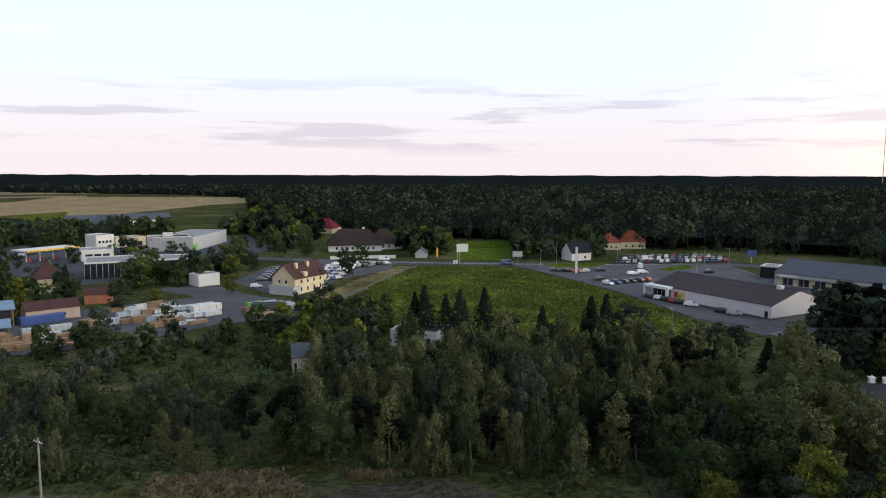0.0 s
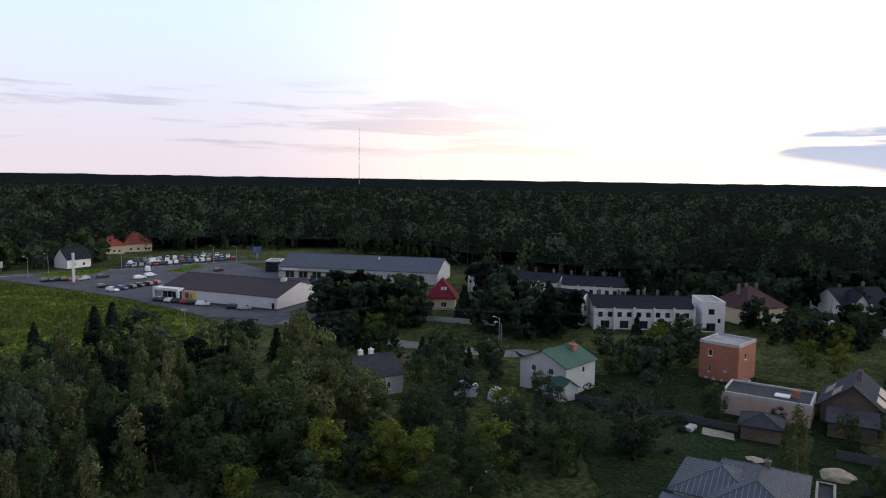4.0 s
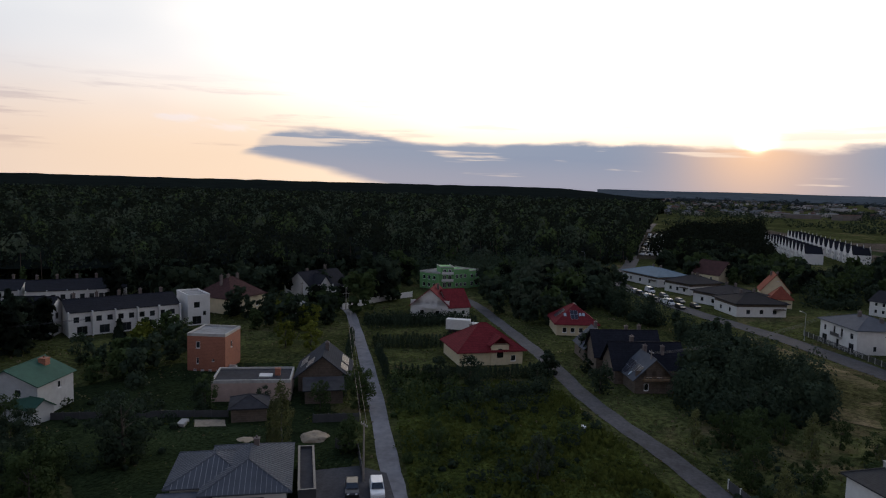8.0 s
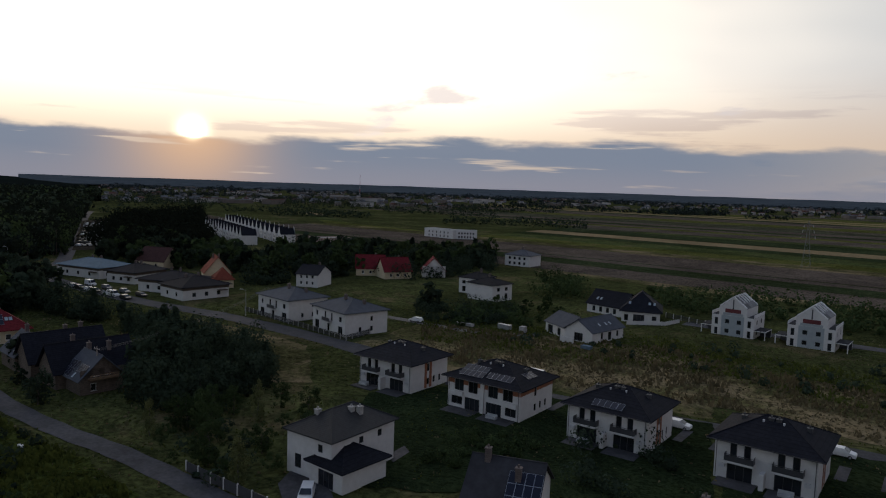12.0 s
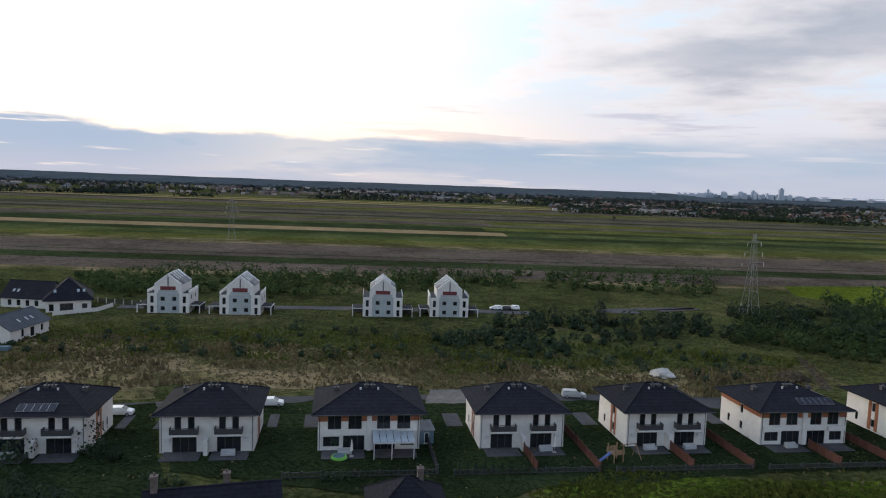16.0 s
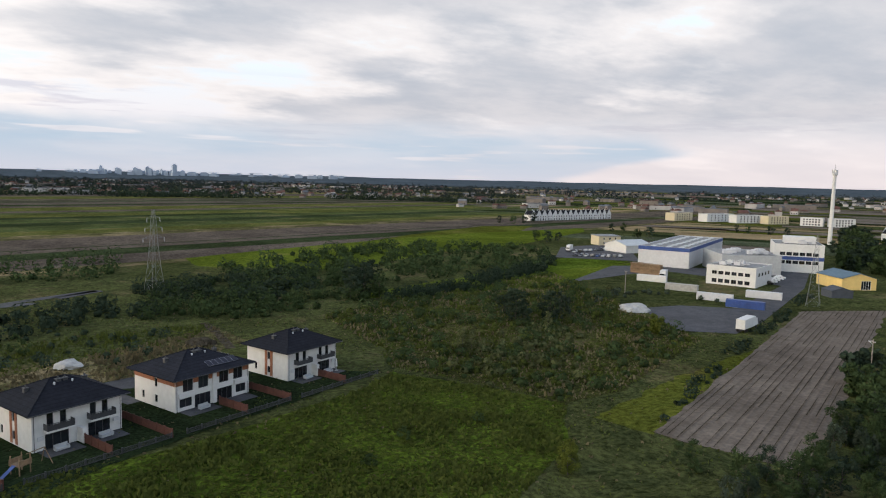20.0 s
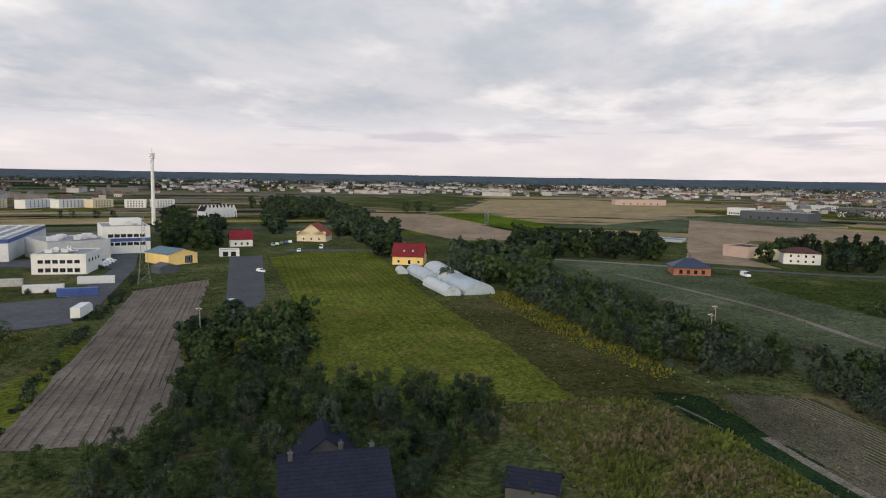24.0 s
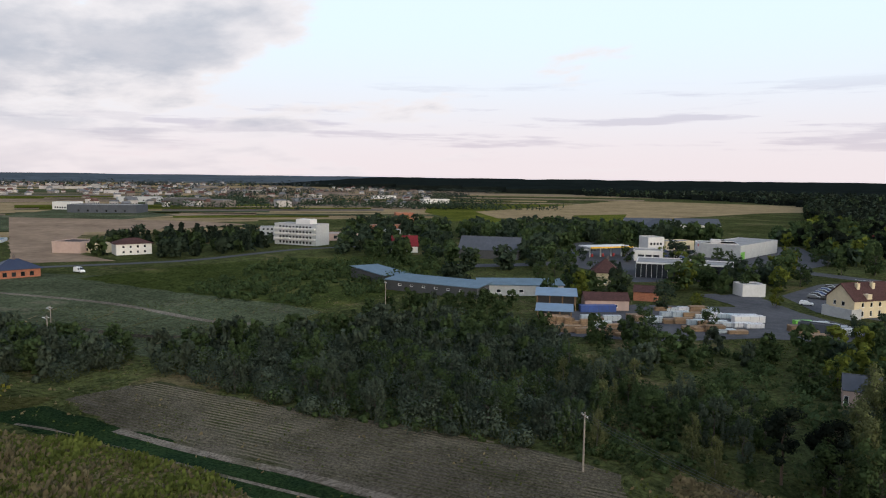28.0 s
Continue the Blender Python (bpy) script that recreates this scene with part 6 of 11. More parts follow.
def villa(k, banded, pergola=False, panels=()):
    """White two-storey twin house, hipped dark roof; banded: stained wood band under the eaves; else two balconies."""
    cx, cy, t = 119.9 - 22.1 * k, -65.9 - 7.9 * k, radians(20.5)
    w, d, h = 15.2 if banded else 13.3, 12.0, 5.65
    a, b = (cx + w / 2 * math.cos(t), cy + w / 2 * math.sin(t)), (cx - w / 2 * math.cos(t), cy - w / 2 * math.sin(t))
    m, w = front(a, b, d)
    ob = thing("twin_villa", m, ("white twin villa with stained wood bands and a dark hipped roof" if banded else "white twin villa with dark balconies and a dark hipped roof"), "house", "row of twin villas")
    if banded:
        holes = [("f", u, 3.3, 2.0, 2.1) for u in (0.16, 0.36, 0.64, 0.84)] + [("f", 0.13, 0.7, 2.4, 1.5), ("f", 0.35, 0.05, 3.2, 2.3), ("f", 0.65, 0.05, 3.2, 2.3), ("f", 0.88, 0.7, 2.2, 1.5)]
    else:
        holes = [("f", u, 3.2, 0.95, 2.3) for u in (0.19, 0.33, 0.66, 0.80)] + [("f", 0.26, 0.05, 3.4, 2.3), ("f", 0.73, 0.05, 3.4, 2.3)]
    holes += [("l", 0.22, 1.0, 0.7, 1.3), ("l", 0.54, 3.6, 0.8, 1.5), ("l", 0.54, 0.9, 0.8, 1.3), ("r", 0.78, 1.0, 0.7, 1.3), ("r", 0.46, 3.6, 0.8, 1.5), ("r", 0.46, 0.9, 0.8, 1.3), ("r", 0.62, 1.0, 0.7, 1.3)]
    holes += row("b", 4, 3.6, 1.2, 1.4) + row("b", 4, 0.8, 1.2, 1.5)
    body(ob, w, d, h, holes, RENDERED, dark=True)
    slopes = roof(ob, w, d, h, 2.9, "hip", TILE_DARK, 0.95, "dark interlocking roof tiles", ridge=1.2)
    for cx, cy, z in ((-0.4, -0.9, 2.0), (0.6, -0.9, 2.0), (-w * 0.33, 0.6, 1.2), (w * 0.33, 0.6, 1.2)):
        chimney(ob, cx, cy, h + z, 0.9, 0.65, DARKWALL)
    for u in (-1.3, 1.4):
        part("vent_cap", Geo().tube((u, -1.6, h + 1.9), (u, -1.6, h + 2.75), 0.11, 0.16, 8), PALESTEEL, ob)
    for s, u, v, c, r in panels:
        solar(ob, slopes[s], u, v, c, r)
    # gutter and downpipes
    g = Geo()
    g.box(-w / 2 - 1.0, w / 2 + 1.0, -d / 2 - 1.12, -d / 2 - 1.004, h + 0.05, h + 0.17)
    part("gutter", g, DARKFRAME, ob)
    for sx in (-1, 1):
        part("downpipe", Geo().tube((sx * (w / 2 - 0.25), -d / 2 - 0.07, 0.1), (sx * (w / 2 - 0.25), -d / 2 - 0.07, h), 0.05, sides=6), DARKFRAME, ob)
    if banded:
        for face in "frl":
            fm, length = face_pose(face, w, d), d if face in "lr" else w
            mine = sorted((u * length - ww / 2, u * length + ww / 2) for fc, u, z, ww, hh in holes if fc == face and z > 3)
            edge, x = [], 0.05
            for x0, x1 in mine + [(length - 0.05, length)]:
                if x0 - x > 0.15:
                    edge.append((x, x0))
                x = x1
            for x0, x1 in edge:
                k_ = max(1, round((x1 - x0) / 1.6))
                for i in range(k_):
                    part("wood_panel", Geo().box(x0 + (x1 - x0) * i / k_, x0 + (x1 - x0) * (i + 1) / k_ - 0.01, -0.05, -0.004, 4.55, h - 0.05), WOODPANEL, ob, m=fm)
        part("pilaster", Geo().box(-0.35, 0.35, -d / 2 - 0.35, -d / 2 - 0.004, 0, h + 0.25), RENDERED, ob)
        for sx in (-1, 1):
            part("bay", Geo().box(sx * w * 0.37 - 1.5, sx * w * 0.37 + 1.5, -d / 2 - 0.5, -d / 2 - 0.004, 2.45, 3.2), RENDERED, ob)
    else:
        for sx in (-1, 1):
            bal = part("balcony", Geo().box(sx * w * 0.235 - 2.0, sx * w * 0.235 + 2.0, -d / 2 - 1.3, -d / 2 - 0.004, 2.85, 3.08), RENDERED, ob)
            g = Geo()
            x0, x1, y = sx * w * 0.235 - 1.95, sx * w * 0.235 + 1.95, -d / 2 - 1.25
            g.box(x0, x1, y, y + 0.05, 4.05, 4.12).box(x0, x1, y, y + 0.03, 3.12, 3.95)
            g.box(x0, x0 + 0.03, y + 0.05, -d / 2 - 0.02, 3.12, 4.1).box(x1 - 0.03, x1, y + 0.05, -d / 2 - 0.02, 3.12, 4.1)
            part("railing", g, DARKFRAME, bal)
        part("divider", Geo().box(-0.3, 0.3, -d / 2 - 1.6, -d / 2 - 0.004, 0, 2.4), RENDERED, ob)
        for face, u in (("l", 0.54), ("r", 0.46)):
            fm = face_pose(face, w, d)
            for dx in (-1.15, 0.43):
                part("wood_panel", Geo().box(u * d + dx, u * d + dx + 0.72, -0.05, -0.004, 0.3, h - 0.05), WOODPANEL, ob, m=fm)
    for sx in (-1, 1):
        part("air_conditioner", Geo().box(sx * (w / 2 - 1.1) - 0.4, sx * (w / 2 - 1.1) + 0.4, -d / 2 - 0.35, -d / 2 - 0.02, 2.3 if banded else 1.7, 2.85 if banded else 2.25), PALESTEEL, ob)
    part("terrace", Geo().box(-w / 2 + 0.6, -0.7, -d / 2 - 3.4, -d / 2 - 0.02, 0.03, 0.16), YARD, ob)
    part("terrace", Geo().box(0.7, w / 2 - 0.6, -d / 2 - 3.4, -d / 2 - 0.02, 0.03, 0.16), YARD, ob)
    if pergola:
        g = Geo()
        for px in (0.6, 3.2, 6.4):
            g.box(px - 0.07, px + 0.07, -d / 2 - 4.0, -d / 2 - 3.86, 0.1, 2.5)
        g.box(0.4, 6.6, -d / 2 - 4.05, -d / 2 - 3.85, 2.5, 2.68)
        pg = part("pergola", g, PALESTEEL, ob, "white steel pergola with glass roof")
        for i in range(6):
            x = 0.45 + i * 1.03
            q = Geo()
            slab(q, (x, -d / 2 - 4.0, 2.75), (x + 0.95, -d / 2 - 4.0, 2.75), (x + 0.95, -d / 2 - 0.05, 3.15), (x, -d / 2 - 0.05, 3.15), 0.05)
            part("roof_pane", q, FILM_GREY, pg)
    return ob, m


VILLAS = {}
for k, (banded, perg, pan) in enumerate(((0, 0, ()), (1, 0, (("f", -5.5, 1.2, 5, 2), ("f", 0.2, 1.6, 5, 1), ("r", -1.5, 2.0, 3, 1))), (0, 0, (("f", -2.6, 1.0, 5, 1),)), (0, 0, ()), (1, 1, ()), (0, 0, ()), (0, 0, ()),
                                         (1, 0, (("f", -0.5, 1.6, 6, 1), ("r", -1.5, 2.0, 3, 1))), (0, 0, ()))):
    VILLAS[k] = villa(k, banded, perg, pan)

BROWNFENCE = mat("rust_brown_boards", (0.11, 0.042, 0.030), (0.075, 0.03, 0.022), 0.7, 2.0, 0.3, 0.1)


def local(k, x, y):
    p = VILLAS[k][1] @ Vector((x, y, 0))
    return (p.x, p.y)


for k in range(9):
    if k >= 5:
        fence([local(k, 0.0, -7.6), local(k, 0.0, -15.0)], 1.5, BROWNFENCE, "rust-brown board fence between two gardens", 1.8)
    if 4 <= k < 8:
        fence([local(k, 9.2, 5.0), local(k, 9.2, -3.0), local(k, 9.2, -15.5)], 1.4, BROWNFENCE if k >= 5 else DARKFRAME, "low board fence between villa gardens", 2.0, solid=k >= 5)
    if k >= 4:
        fence([local(k, -12.0, -15.6), local(k, 9.0, -15.6)], 0.9, DARKFRAME, "low dark wire fence along the gardens' end", 2.5, solid=False)
patch("drive", [local(8, 7.8, 6), local(8, 10.5, 6), local(8, 10.5, -3), local(8, 7.8, -3)], YARD, "paved strip beside a villa", "drive")
for k in range(9):
    patch("drive", [local(k, -10.2, 4.0), local(k, -7.4, 4.0), local(k, -7.4, 10.5), local(k, -10.2, 10.5)], YARD, "grey paved drive beside a villa", "drive")
    patch("drive", [local(k, 7.4, 4.0), local(k, 9.0, 4.0), local(k, 9.0, 10.5), local(k, 7.4, 10.5)], YARD, "grey paved drive beside a villa", "drive")
# garden things
def garden_set(k, x, y, cloth=False):
    px, py = local(k, x, y)
    ob = thing("garden_sofa", at(px, py, 0.16, radians(204)), "grey garden sofa on a terrace", "garden furniture", "garden furniture")
    part("seat", Geo().box(-1.0, 1.0, -0.4, 0.4, 0.1, 0.42), GREYWALL, ob)
    part("backrest", Geo().box(-1.0, 1.0, 0.28, 0.42, 0.42, 0.85), GREYWALL, ob)
    for sx in (-1, 1):
        part("armrest", Geo().box(sx * 0.9 - 0.1, sx * 0.9 + 0.1, -0.4, 0.28, 0.42, 0.62), GREYWALL, ob)


for k, x in ((0, -4), (1, 3), (2, -3), (3, 3.2), (4, -3.6), (5, 3.4), (6, 3.2), (6, -3.4), (7, -3.2), (8, 2.8), (8, -2.8)):
    garden_set(k, x, -7.7)


def parasol(k, x, y):
    px, py = local(k, x, y)
    ob = thing("parasol", at(px, py, 0.16), "closed white parasol on a terrace", "parasol", "garden furniture")
    part("pole", Geo().tube((0, 0, 0), (0, 0, 2.6), 0.035), STEEL, ob)
    part("canopy", Geo().tube((0, 0, 0.9), (0, 0, 2.5), 0.24, 0.06, 10), RENDERED, ob)
    part("base", Geo().tube((0, 0, 0), (0, 0, 0.12), 0.35, 0.3), CONCRETE, ob)


for k, x, y in ((4, -2.6, -8.6), (5, 4.6, -8.2), (8, 5.0, -7.8)):
    parasol(k, x, y)
# play tower with a slide
px, py = local(6, -10.6, -11.5)
ob = thing("play_tower", at(px, py, 0, radians(215)), "wooden play tower with a blue slide on a lawn", "playground")
for sx in (-1, 1):
    for sy in (-1, 1):
        part("post", Geo().box(sx * 0.8 - 0.06, sx * 0.8 + 0.06, sy * 0.8 - 0.06, sy * 0.8 + 0.06, 0, 2.6), TIMBER, ob)
part("platform", Geo().box(-0.95, 0.95, -0.95, 0.95, 1.35, 1.45), TIMBER, ob)
part("rail", Geo().box(-0.92, 0.92, -0.95, -0.88, 1.5, 2.1).box(-0.92, 0.92, 0.88, 0.95, 1.5, 2.1), TIMBER, ob)
q = Geo()
slab(q, (-3.2, -0.3, 0.15), (-3.2, 0.3, 0.15), (-0.9, 0.3, 1.45), (-0.9, -0.3, 1.45), 0.06)
part("slide", q, PAINTED_BLUE, ob)
part("swing_beam", Geo().tube((0.9, 0, 2.4), (3.6, 0, 2.4), 0.07), TIMBER, ob)
for sy in (-1, 1):
    part("swing_leg", Geo().tube((3.6, 0, 2.4), (4.0, sy * 1.1, 0), 0.06), TIMBER, ob)
# paddling pool, trampoline shed
px, py = local(4, -4.4, -9.0)
ob = thing("paddling_pool", at(px, py, 0.16), "round green and blue paddling pool on a terrace", "pool")
part("rim", Geo().tube((0, 0, 0), (0, 0, 0.32), 1.2, 1.1, 18), PAINTED_GREEN, ob)
part("water", Geo().tube((0, 0, 0.32), (0, 0, 0.33), 0.9, sides=18), SHEET_BLUE, ob)
px, py = local(4, 9.0, -4.0)
ob, _, _ = house((px + 1.0, py + 0.6), (px - 1.0, py - 0.4), 3.0, 2.2, 0.5, "shed", SHEET_BLUE, FELT, "small pale blue garden shed", [("f", 0.5, 0.2, 0.8, 1.7)], name="garden_shed", over=0.15, category="shed")
# skip and car on the street behind
px, py = local(5, 5.6, 13.5)
ob = thing("skip", at(px, py, 0.05, radians(200)), "blue rubble skip heaped with waste on a street", "skip")
part("tub", Geo().prism([(-2.2, -0.9), (2.2, -0.9), (2.2, 0.9), (-2.2, 0.9)], 0, 1.4, taper=1.15), PAINTED_BLUE, ob)
part("rubble", Geo().prism([(-2.2, -0.8), (2.2, -0.8), (2.2, 0.8), (-2.2, 0.8)], 1.41, 1.9, taper=0.4), CONCRETE, ob)
car("silver", *(2.4, -135.0), radians(190), "estate", "on a street behind villas")
car("white", *(54.5, -112.1), radians(200), "hatchback", "on a street behind villas")
car("grey", *(108.1, -92.9), radians(200), "estate", "on a street behind villas")
car("white", *(110.5, -97.7), radians(200), "van", "on a street behind villas")
car("black", *(78.8, -85.6), radians(110), "hatchback", "on a villa drive")
car("white", *(75.7, -99.7), radians(200), "hatchback", "on a street behind villas")
patch("gravel_heap_ground", [(28.7, -121.9), (30.2, -130.5), (23.7, -133.2), (21.0, -124.5)], GRAVEL, "pale gravel drive beside a villa", "drive")

# ---- three-storey gabled blocks ----


FACADE = mat("green_grey_render", (0.34, 0.38, 0.40), (0.30, 0.335, 0.355), 0.85, 1.0, 0.2, 0.06, spread=0.12)
RUST = mat("dark_red_panel", (0.135, 0.030, 0.034), (0.10, 0.024, 0.027), 0.7, 2.0, 0.3, 0.05, spread=0.2)


def gable_block(a, b):
    d = 11.0
    m, w = front(a, b, d)
    ob = thing("apartment_house", m, "white and grey three-storey house with a pointed gable", "house", "gabled apartment houses")
    holes = [("f", u, z, 0.95, 2.0) for u in (0.11, 0.89) for z in (0.1, 3.0)] + [("f", u, z, 1.2, 1.2) for u in (0.37, 0.65) for z in (0.8, 3.6)] + row("l", 2, 0.8) + row("l", 2, 3.7) + row("r", 2, 0.8) + row("r", 2, 3.7)
    body(ob, w, d, 5.9, holes, RENDERED, dark=True)
    core = w * 0.66
    g = Geo()
    x = core / 2
    ring = [(-x, 5.9), (x, 5.9), (x, 8.3), (0, 11.4), (-x, 8.3)]
    for y, s in ((-d / 2, 1), (d / 2, -1)):
        g.poly([(px, y, pz) for px, pz in (ring if s > 0 else ring[::-1])])
    g.poly([(-x, -d / 2, 5.9), (-x, -d / 2, 8.3), (-x, d / 2, 8.3), (-x, d / 2, 5.9)]), g.poly([(x, -d / 2, 5.9), (x, d / 2, 5.9), (x, d / 2, 8.3), (x, -d / 2, 8.3)])
    part("upper_wall", g, RENDERED, ob)
    # slopes: dark strip at the eaves, white rafters between long panes above, white verge boards
    for s in (-1, 1):
        def slope(u, y, lift=0.0):
            return (s * x * (1 - u), y, 8.35 + 3.1 * u + lift)

        def sheet(name, u0, u1, y0, y1, lift, thick, material):
            q = Geo()
            pts = [slope(u0, y0, lift), slope(u0, y1, lift), slope(u1, y1, lift), slope(u1, y0, lift)]
            slab(q, *(pts if s > 0 else [pts[1], pts[0], pts[3], pts[2]]), thick)
            part(name, q, material, ob)
        sheet("roof", 0.0, 1.0, -d / 2, d / 2, 0.06, 0.16, FELT)
        sheet("eaves_strip", 0.02, 0.34, -d / 2 + 0.5, -d / 2 + 4.2, 0.12, 0.05, DARKWALL)
        for i in range(4):
            sheet("roof_window", 0.40, 0.90, -d / 2 + 1.0 + i * 2.3, -d / 2 + 2.4 + i * 2.3, 0.14, 0.06, SOLAR)
            sheet("rafter", 0.36, 0.98, -d / 2 + 2.6 + i * 2.3, -d / 2 + 2.85 + i * 2.3, 0.42, 0.3, WHITEFRAME)
        sheet("verge_board", 0.0, 1.0, -d / 2 - 0.1, -d / 2 + 0.3, 0.30, 0.3, WHITEFRAME)
        sheet("verge_board", 0.0, 1.0, d / 2 - 0.3, d / 2 + 0.1, 0.30, 0.3, WHITEFRAME)
        part("terrace_rail", Geo().box(s * w / 2 - 0.05, s * w / 2 + 0.05, -d / 2, d / 2 - 0.2, 5.96, 6.9), WHITEFRAME, ob)
        part("terrace_floor", Geo().box(min(s * (x + 0.1), s * w / 2), max(s * (x + 0.1), s * w / 2), -d / 2, d / 2, 5.905, 5.95), YARD, ob)
        part("carport", Geo().box(s * w / 2 + (0.1 if s > 0 else -3.2), s * w / 2 + (3.2 if s > 0 else -0.1), -d / 2 + 0.2, d / 2 - 4, 2.3, 2.5), RENDERED, ob)
        part("carport_roof", Geo().box(s * w / 2 + (0.1 if s > 0 else -3.1), s * w / 2 + (3.1 if s > 0 else -0.1), -d / 2 + 0.3, d / 2 - 4.1, 2.504, 2.56), FELT_DARK, ob)
        part("carport_back", Geo().box(s * w / 2 + (0.1 if s > 0 else -3.1), s * w / 2 + (3.1 if s > 0 else -0.1), d / 2 - 4.5, d / 2 - 4.3, 0, 2.3), DARKWALL, ob)
        for py in (-d / 2 + 0.4, d / 2 - 4.2):
            part("carport_post", Geo().box(s * (w / 2 + 3.0) - 0.12, s * (w / 2 + 3.0) + 0.12, py - 0.12, py + 0.12, 0, 2.3), RENDERED, ob)
    part("facade_panel", Geo().box(-x * 0.72, x * 0.72, -d / 2 - 0.05, -d / 2 - 0.004, 6.0, 6.75), FACADE, ob)
    part("balcony_panel", Geo().box(-x * 0.56, x * 0.56, -d / 2 - 0.12, -d / 2 - 0.004, 6.8, 7.9), RUST, ob, "dark red balcony panel")
    part("stair_window", Geo().box(-0.16, 0.16, -d / 2 - 0.08, -d / 2 - 0.004, 7.95, 10.7), DARKFRAME, ob)
    g = Geo()
    wall_side(g, face_pose("f", w, d) @ Matrix.Translation((w * 0.23, -0.04, 0)), w * 0.54, 5.95, [((u - 0.23) * w, z, 1.2, 1.2) for u in (0.37, 0.65) for z in (0.8, 3.6)], 0.05)
    part("grey_render", g, FACADE, ob)


for a, b in (((126.6, -178.9), (115.4, -182.5)), ((106.7, -184.6), (95.5, -188.3)), ((67.0, -197.9), (55.7, -201.6)), ((48.0, -205.4), (36.8, -209.0))):
    gable_block(a, b)
car("white", *(30.5, -225.6), 0.2, "hatchback", "on a short access street")
car("black", *(27.7, -226.4), 0.2, "hatchback", "on a short access street")
car("white", *(25.1, -228.0), 0.2, "hatchback", "on a short access street")

# ---- west: houses along the street ----
E_HOLES = row("f", 3, 1.0, 1.3, 1.4) + row("r", 3, 1.0, 1.3, 1.4) + row("l", 2, 1.0)
for a, b, d, cover in (((322.0, -24.4), (301.0, -37.0), 16, SHEET_BLUE), ((293.5, -38.8), (282.1, -46.9), 16, TILE_DARK), ((266.6, -45.4), (251.9, -56.4), 16, TILE_DARK), ((238.0, -54.3), (242.7, -70.7), 15, TILE_DARK)):
    ob, w, s = house(a, b, d, 4.2, 2.6, "hip", RENDERED, cover, "low white house with a wide hipped roof on a street", E_HOLES, [(0.1, 0.05), (-0.15, 0.1)], over=0.9, dark=True)
    part("eaves_band", Geo().box(-w / 2 - 0.06, w / 2 + 0.06, -d / 2 - 0.06, d / 2 + 0.06, 3.3, 4.15), LOGWALL, ob)
    part("porch", Geo().box(w / 2 - 4.5, w / 2 - 1.2, -d / 2 - 1.6, -d / 2 - 0.08, 2.5, 2.8), LOGWALL, ob)
house((278.5, -71.6), (277.0, -81.6), 11, 4.0, 6.0, "gable_y", CREAM, TILE_BRICKRED, "cream house with steep terracotta roofs", row("f", 2, 1, 1.2, 1.3), [(0.1, 0.1), (-0.1, 0.2)], far=True)
house((262.5, -71.0), (261.4, -77.9), 8, 3.0, 4.2, "hip", CREAM, TILE_BRICKRED, "low wing with a terracotta pyramid roof", row("f", 2, 1, 1.2, 1.3), far=True)
house((336.0, -56.6), (325.8, -66.0), 12, 3.5, 5.5, "gable_x", CREAM, TILE_BROWN, "older house with a steep brown roof", row("f", 2, 1, 1.2, 1.3), far=True)
WV = [("f", 0.14, 3.6, 1.0, 1.4), ("f", 0.40, 3.2, 0.9, 2.2), ("f", 0.60, 3.2, 0.9, 2.2), ("f", 0.86, 3.6, 1.4, 1.4), ("f", 0.14, 0.1, 2.2, 2.3), ("f", 0.86, 0.1, 2.2, 2.3), ("f", 0.5, 0.1, 1.2, 2.2),
      ("r", 0.35, 0.9, 0.8, 1.3), ("r", 0.62, 0.9, 0.8, 1.3), ("r", 0.62, 3.6, 0.8, 1.3)]
for a, b in (((207.2, -69.4), (190.6, -72.7)), ((182.9, -77.0), (165.7, -78.8))):
    ob, w, s = house(a, b, 13.5, 6.1, 2.6, "hip", RENDERED, SHEET_GREY, "white two-storey villa with a grey hipped roof", WV, [(0.0, -0.1), (0.3, 0.1)], over=0.7, dark=True, group="villas on the street")
    part("balcony", Geo().box(-2.0, 2.0, -13.5 / 2 - 1.0, -13.5 / 2 - 0.01, 2.9, 3.1), CONCRETE, ob)
    part("railing", Geo().box(-2.0, 2.0, -13.5 / 2 - 1.0, -13.5 / 2 - 0.95, 3.1, 4.0), DARKFRAME, ob)
fence([(212.8, -67.1), (161.9, -77.4), (169.7, -93.1)], 1.4, DARKFRAME, "dark slatted fence round villas", 2.5, False, post_material=CONCRETE)
house((257.6, -101.2), (250.6, -107.1), 12, 5.0, 3.0, "gable_x", RENDERED, TILE_DARK, "white house with dormers and a dark roof", row("f", 3, 1, 1.0, 1.3) + row("f", 3, 3.4, 1.0, 1.3), [(0.2, 0.1)], far=True)
for a, b in (((279.7, -138.0), (274.3, -149.4)), ((264.2, -144.0), (262.4, -156.3))):
    house(a, b, 11, 3.4, 5.4, "gable_x", CREAM, TILE_RED, "house with a steep dark red roof among trees", row("f", 3, 1, 1.1, 1.3), [(0.2, 0.1)], far=True)
house((264.9, -163.5), (259.9, -172.5), 10, 3.2, 5.5, "gable_y", RENDERED, TILE_RED, "white gabled house with a dark red roof", row("f", 2, 1, 1.1, 1.3) + [("f", 0.5, 3.8, 1.0, 1.3)], far=True)
house((221.9, -153.8), (212.8, -157.4), 11, 5.8, 2.0, "hip", RENDERED, TILE_DARK, "white modern two-storey house with a low dark roof", row("f", 3, 0.6, 1.6, 2.0) + row("f", 3, 3.6, 1.6, 1.3) + row("r", 2, 3.6), [(0.1, 0.1)], dark=True)
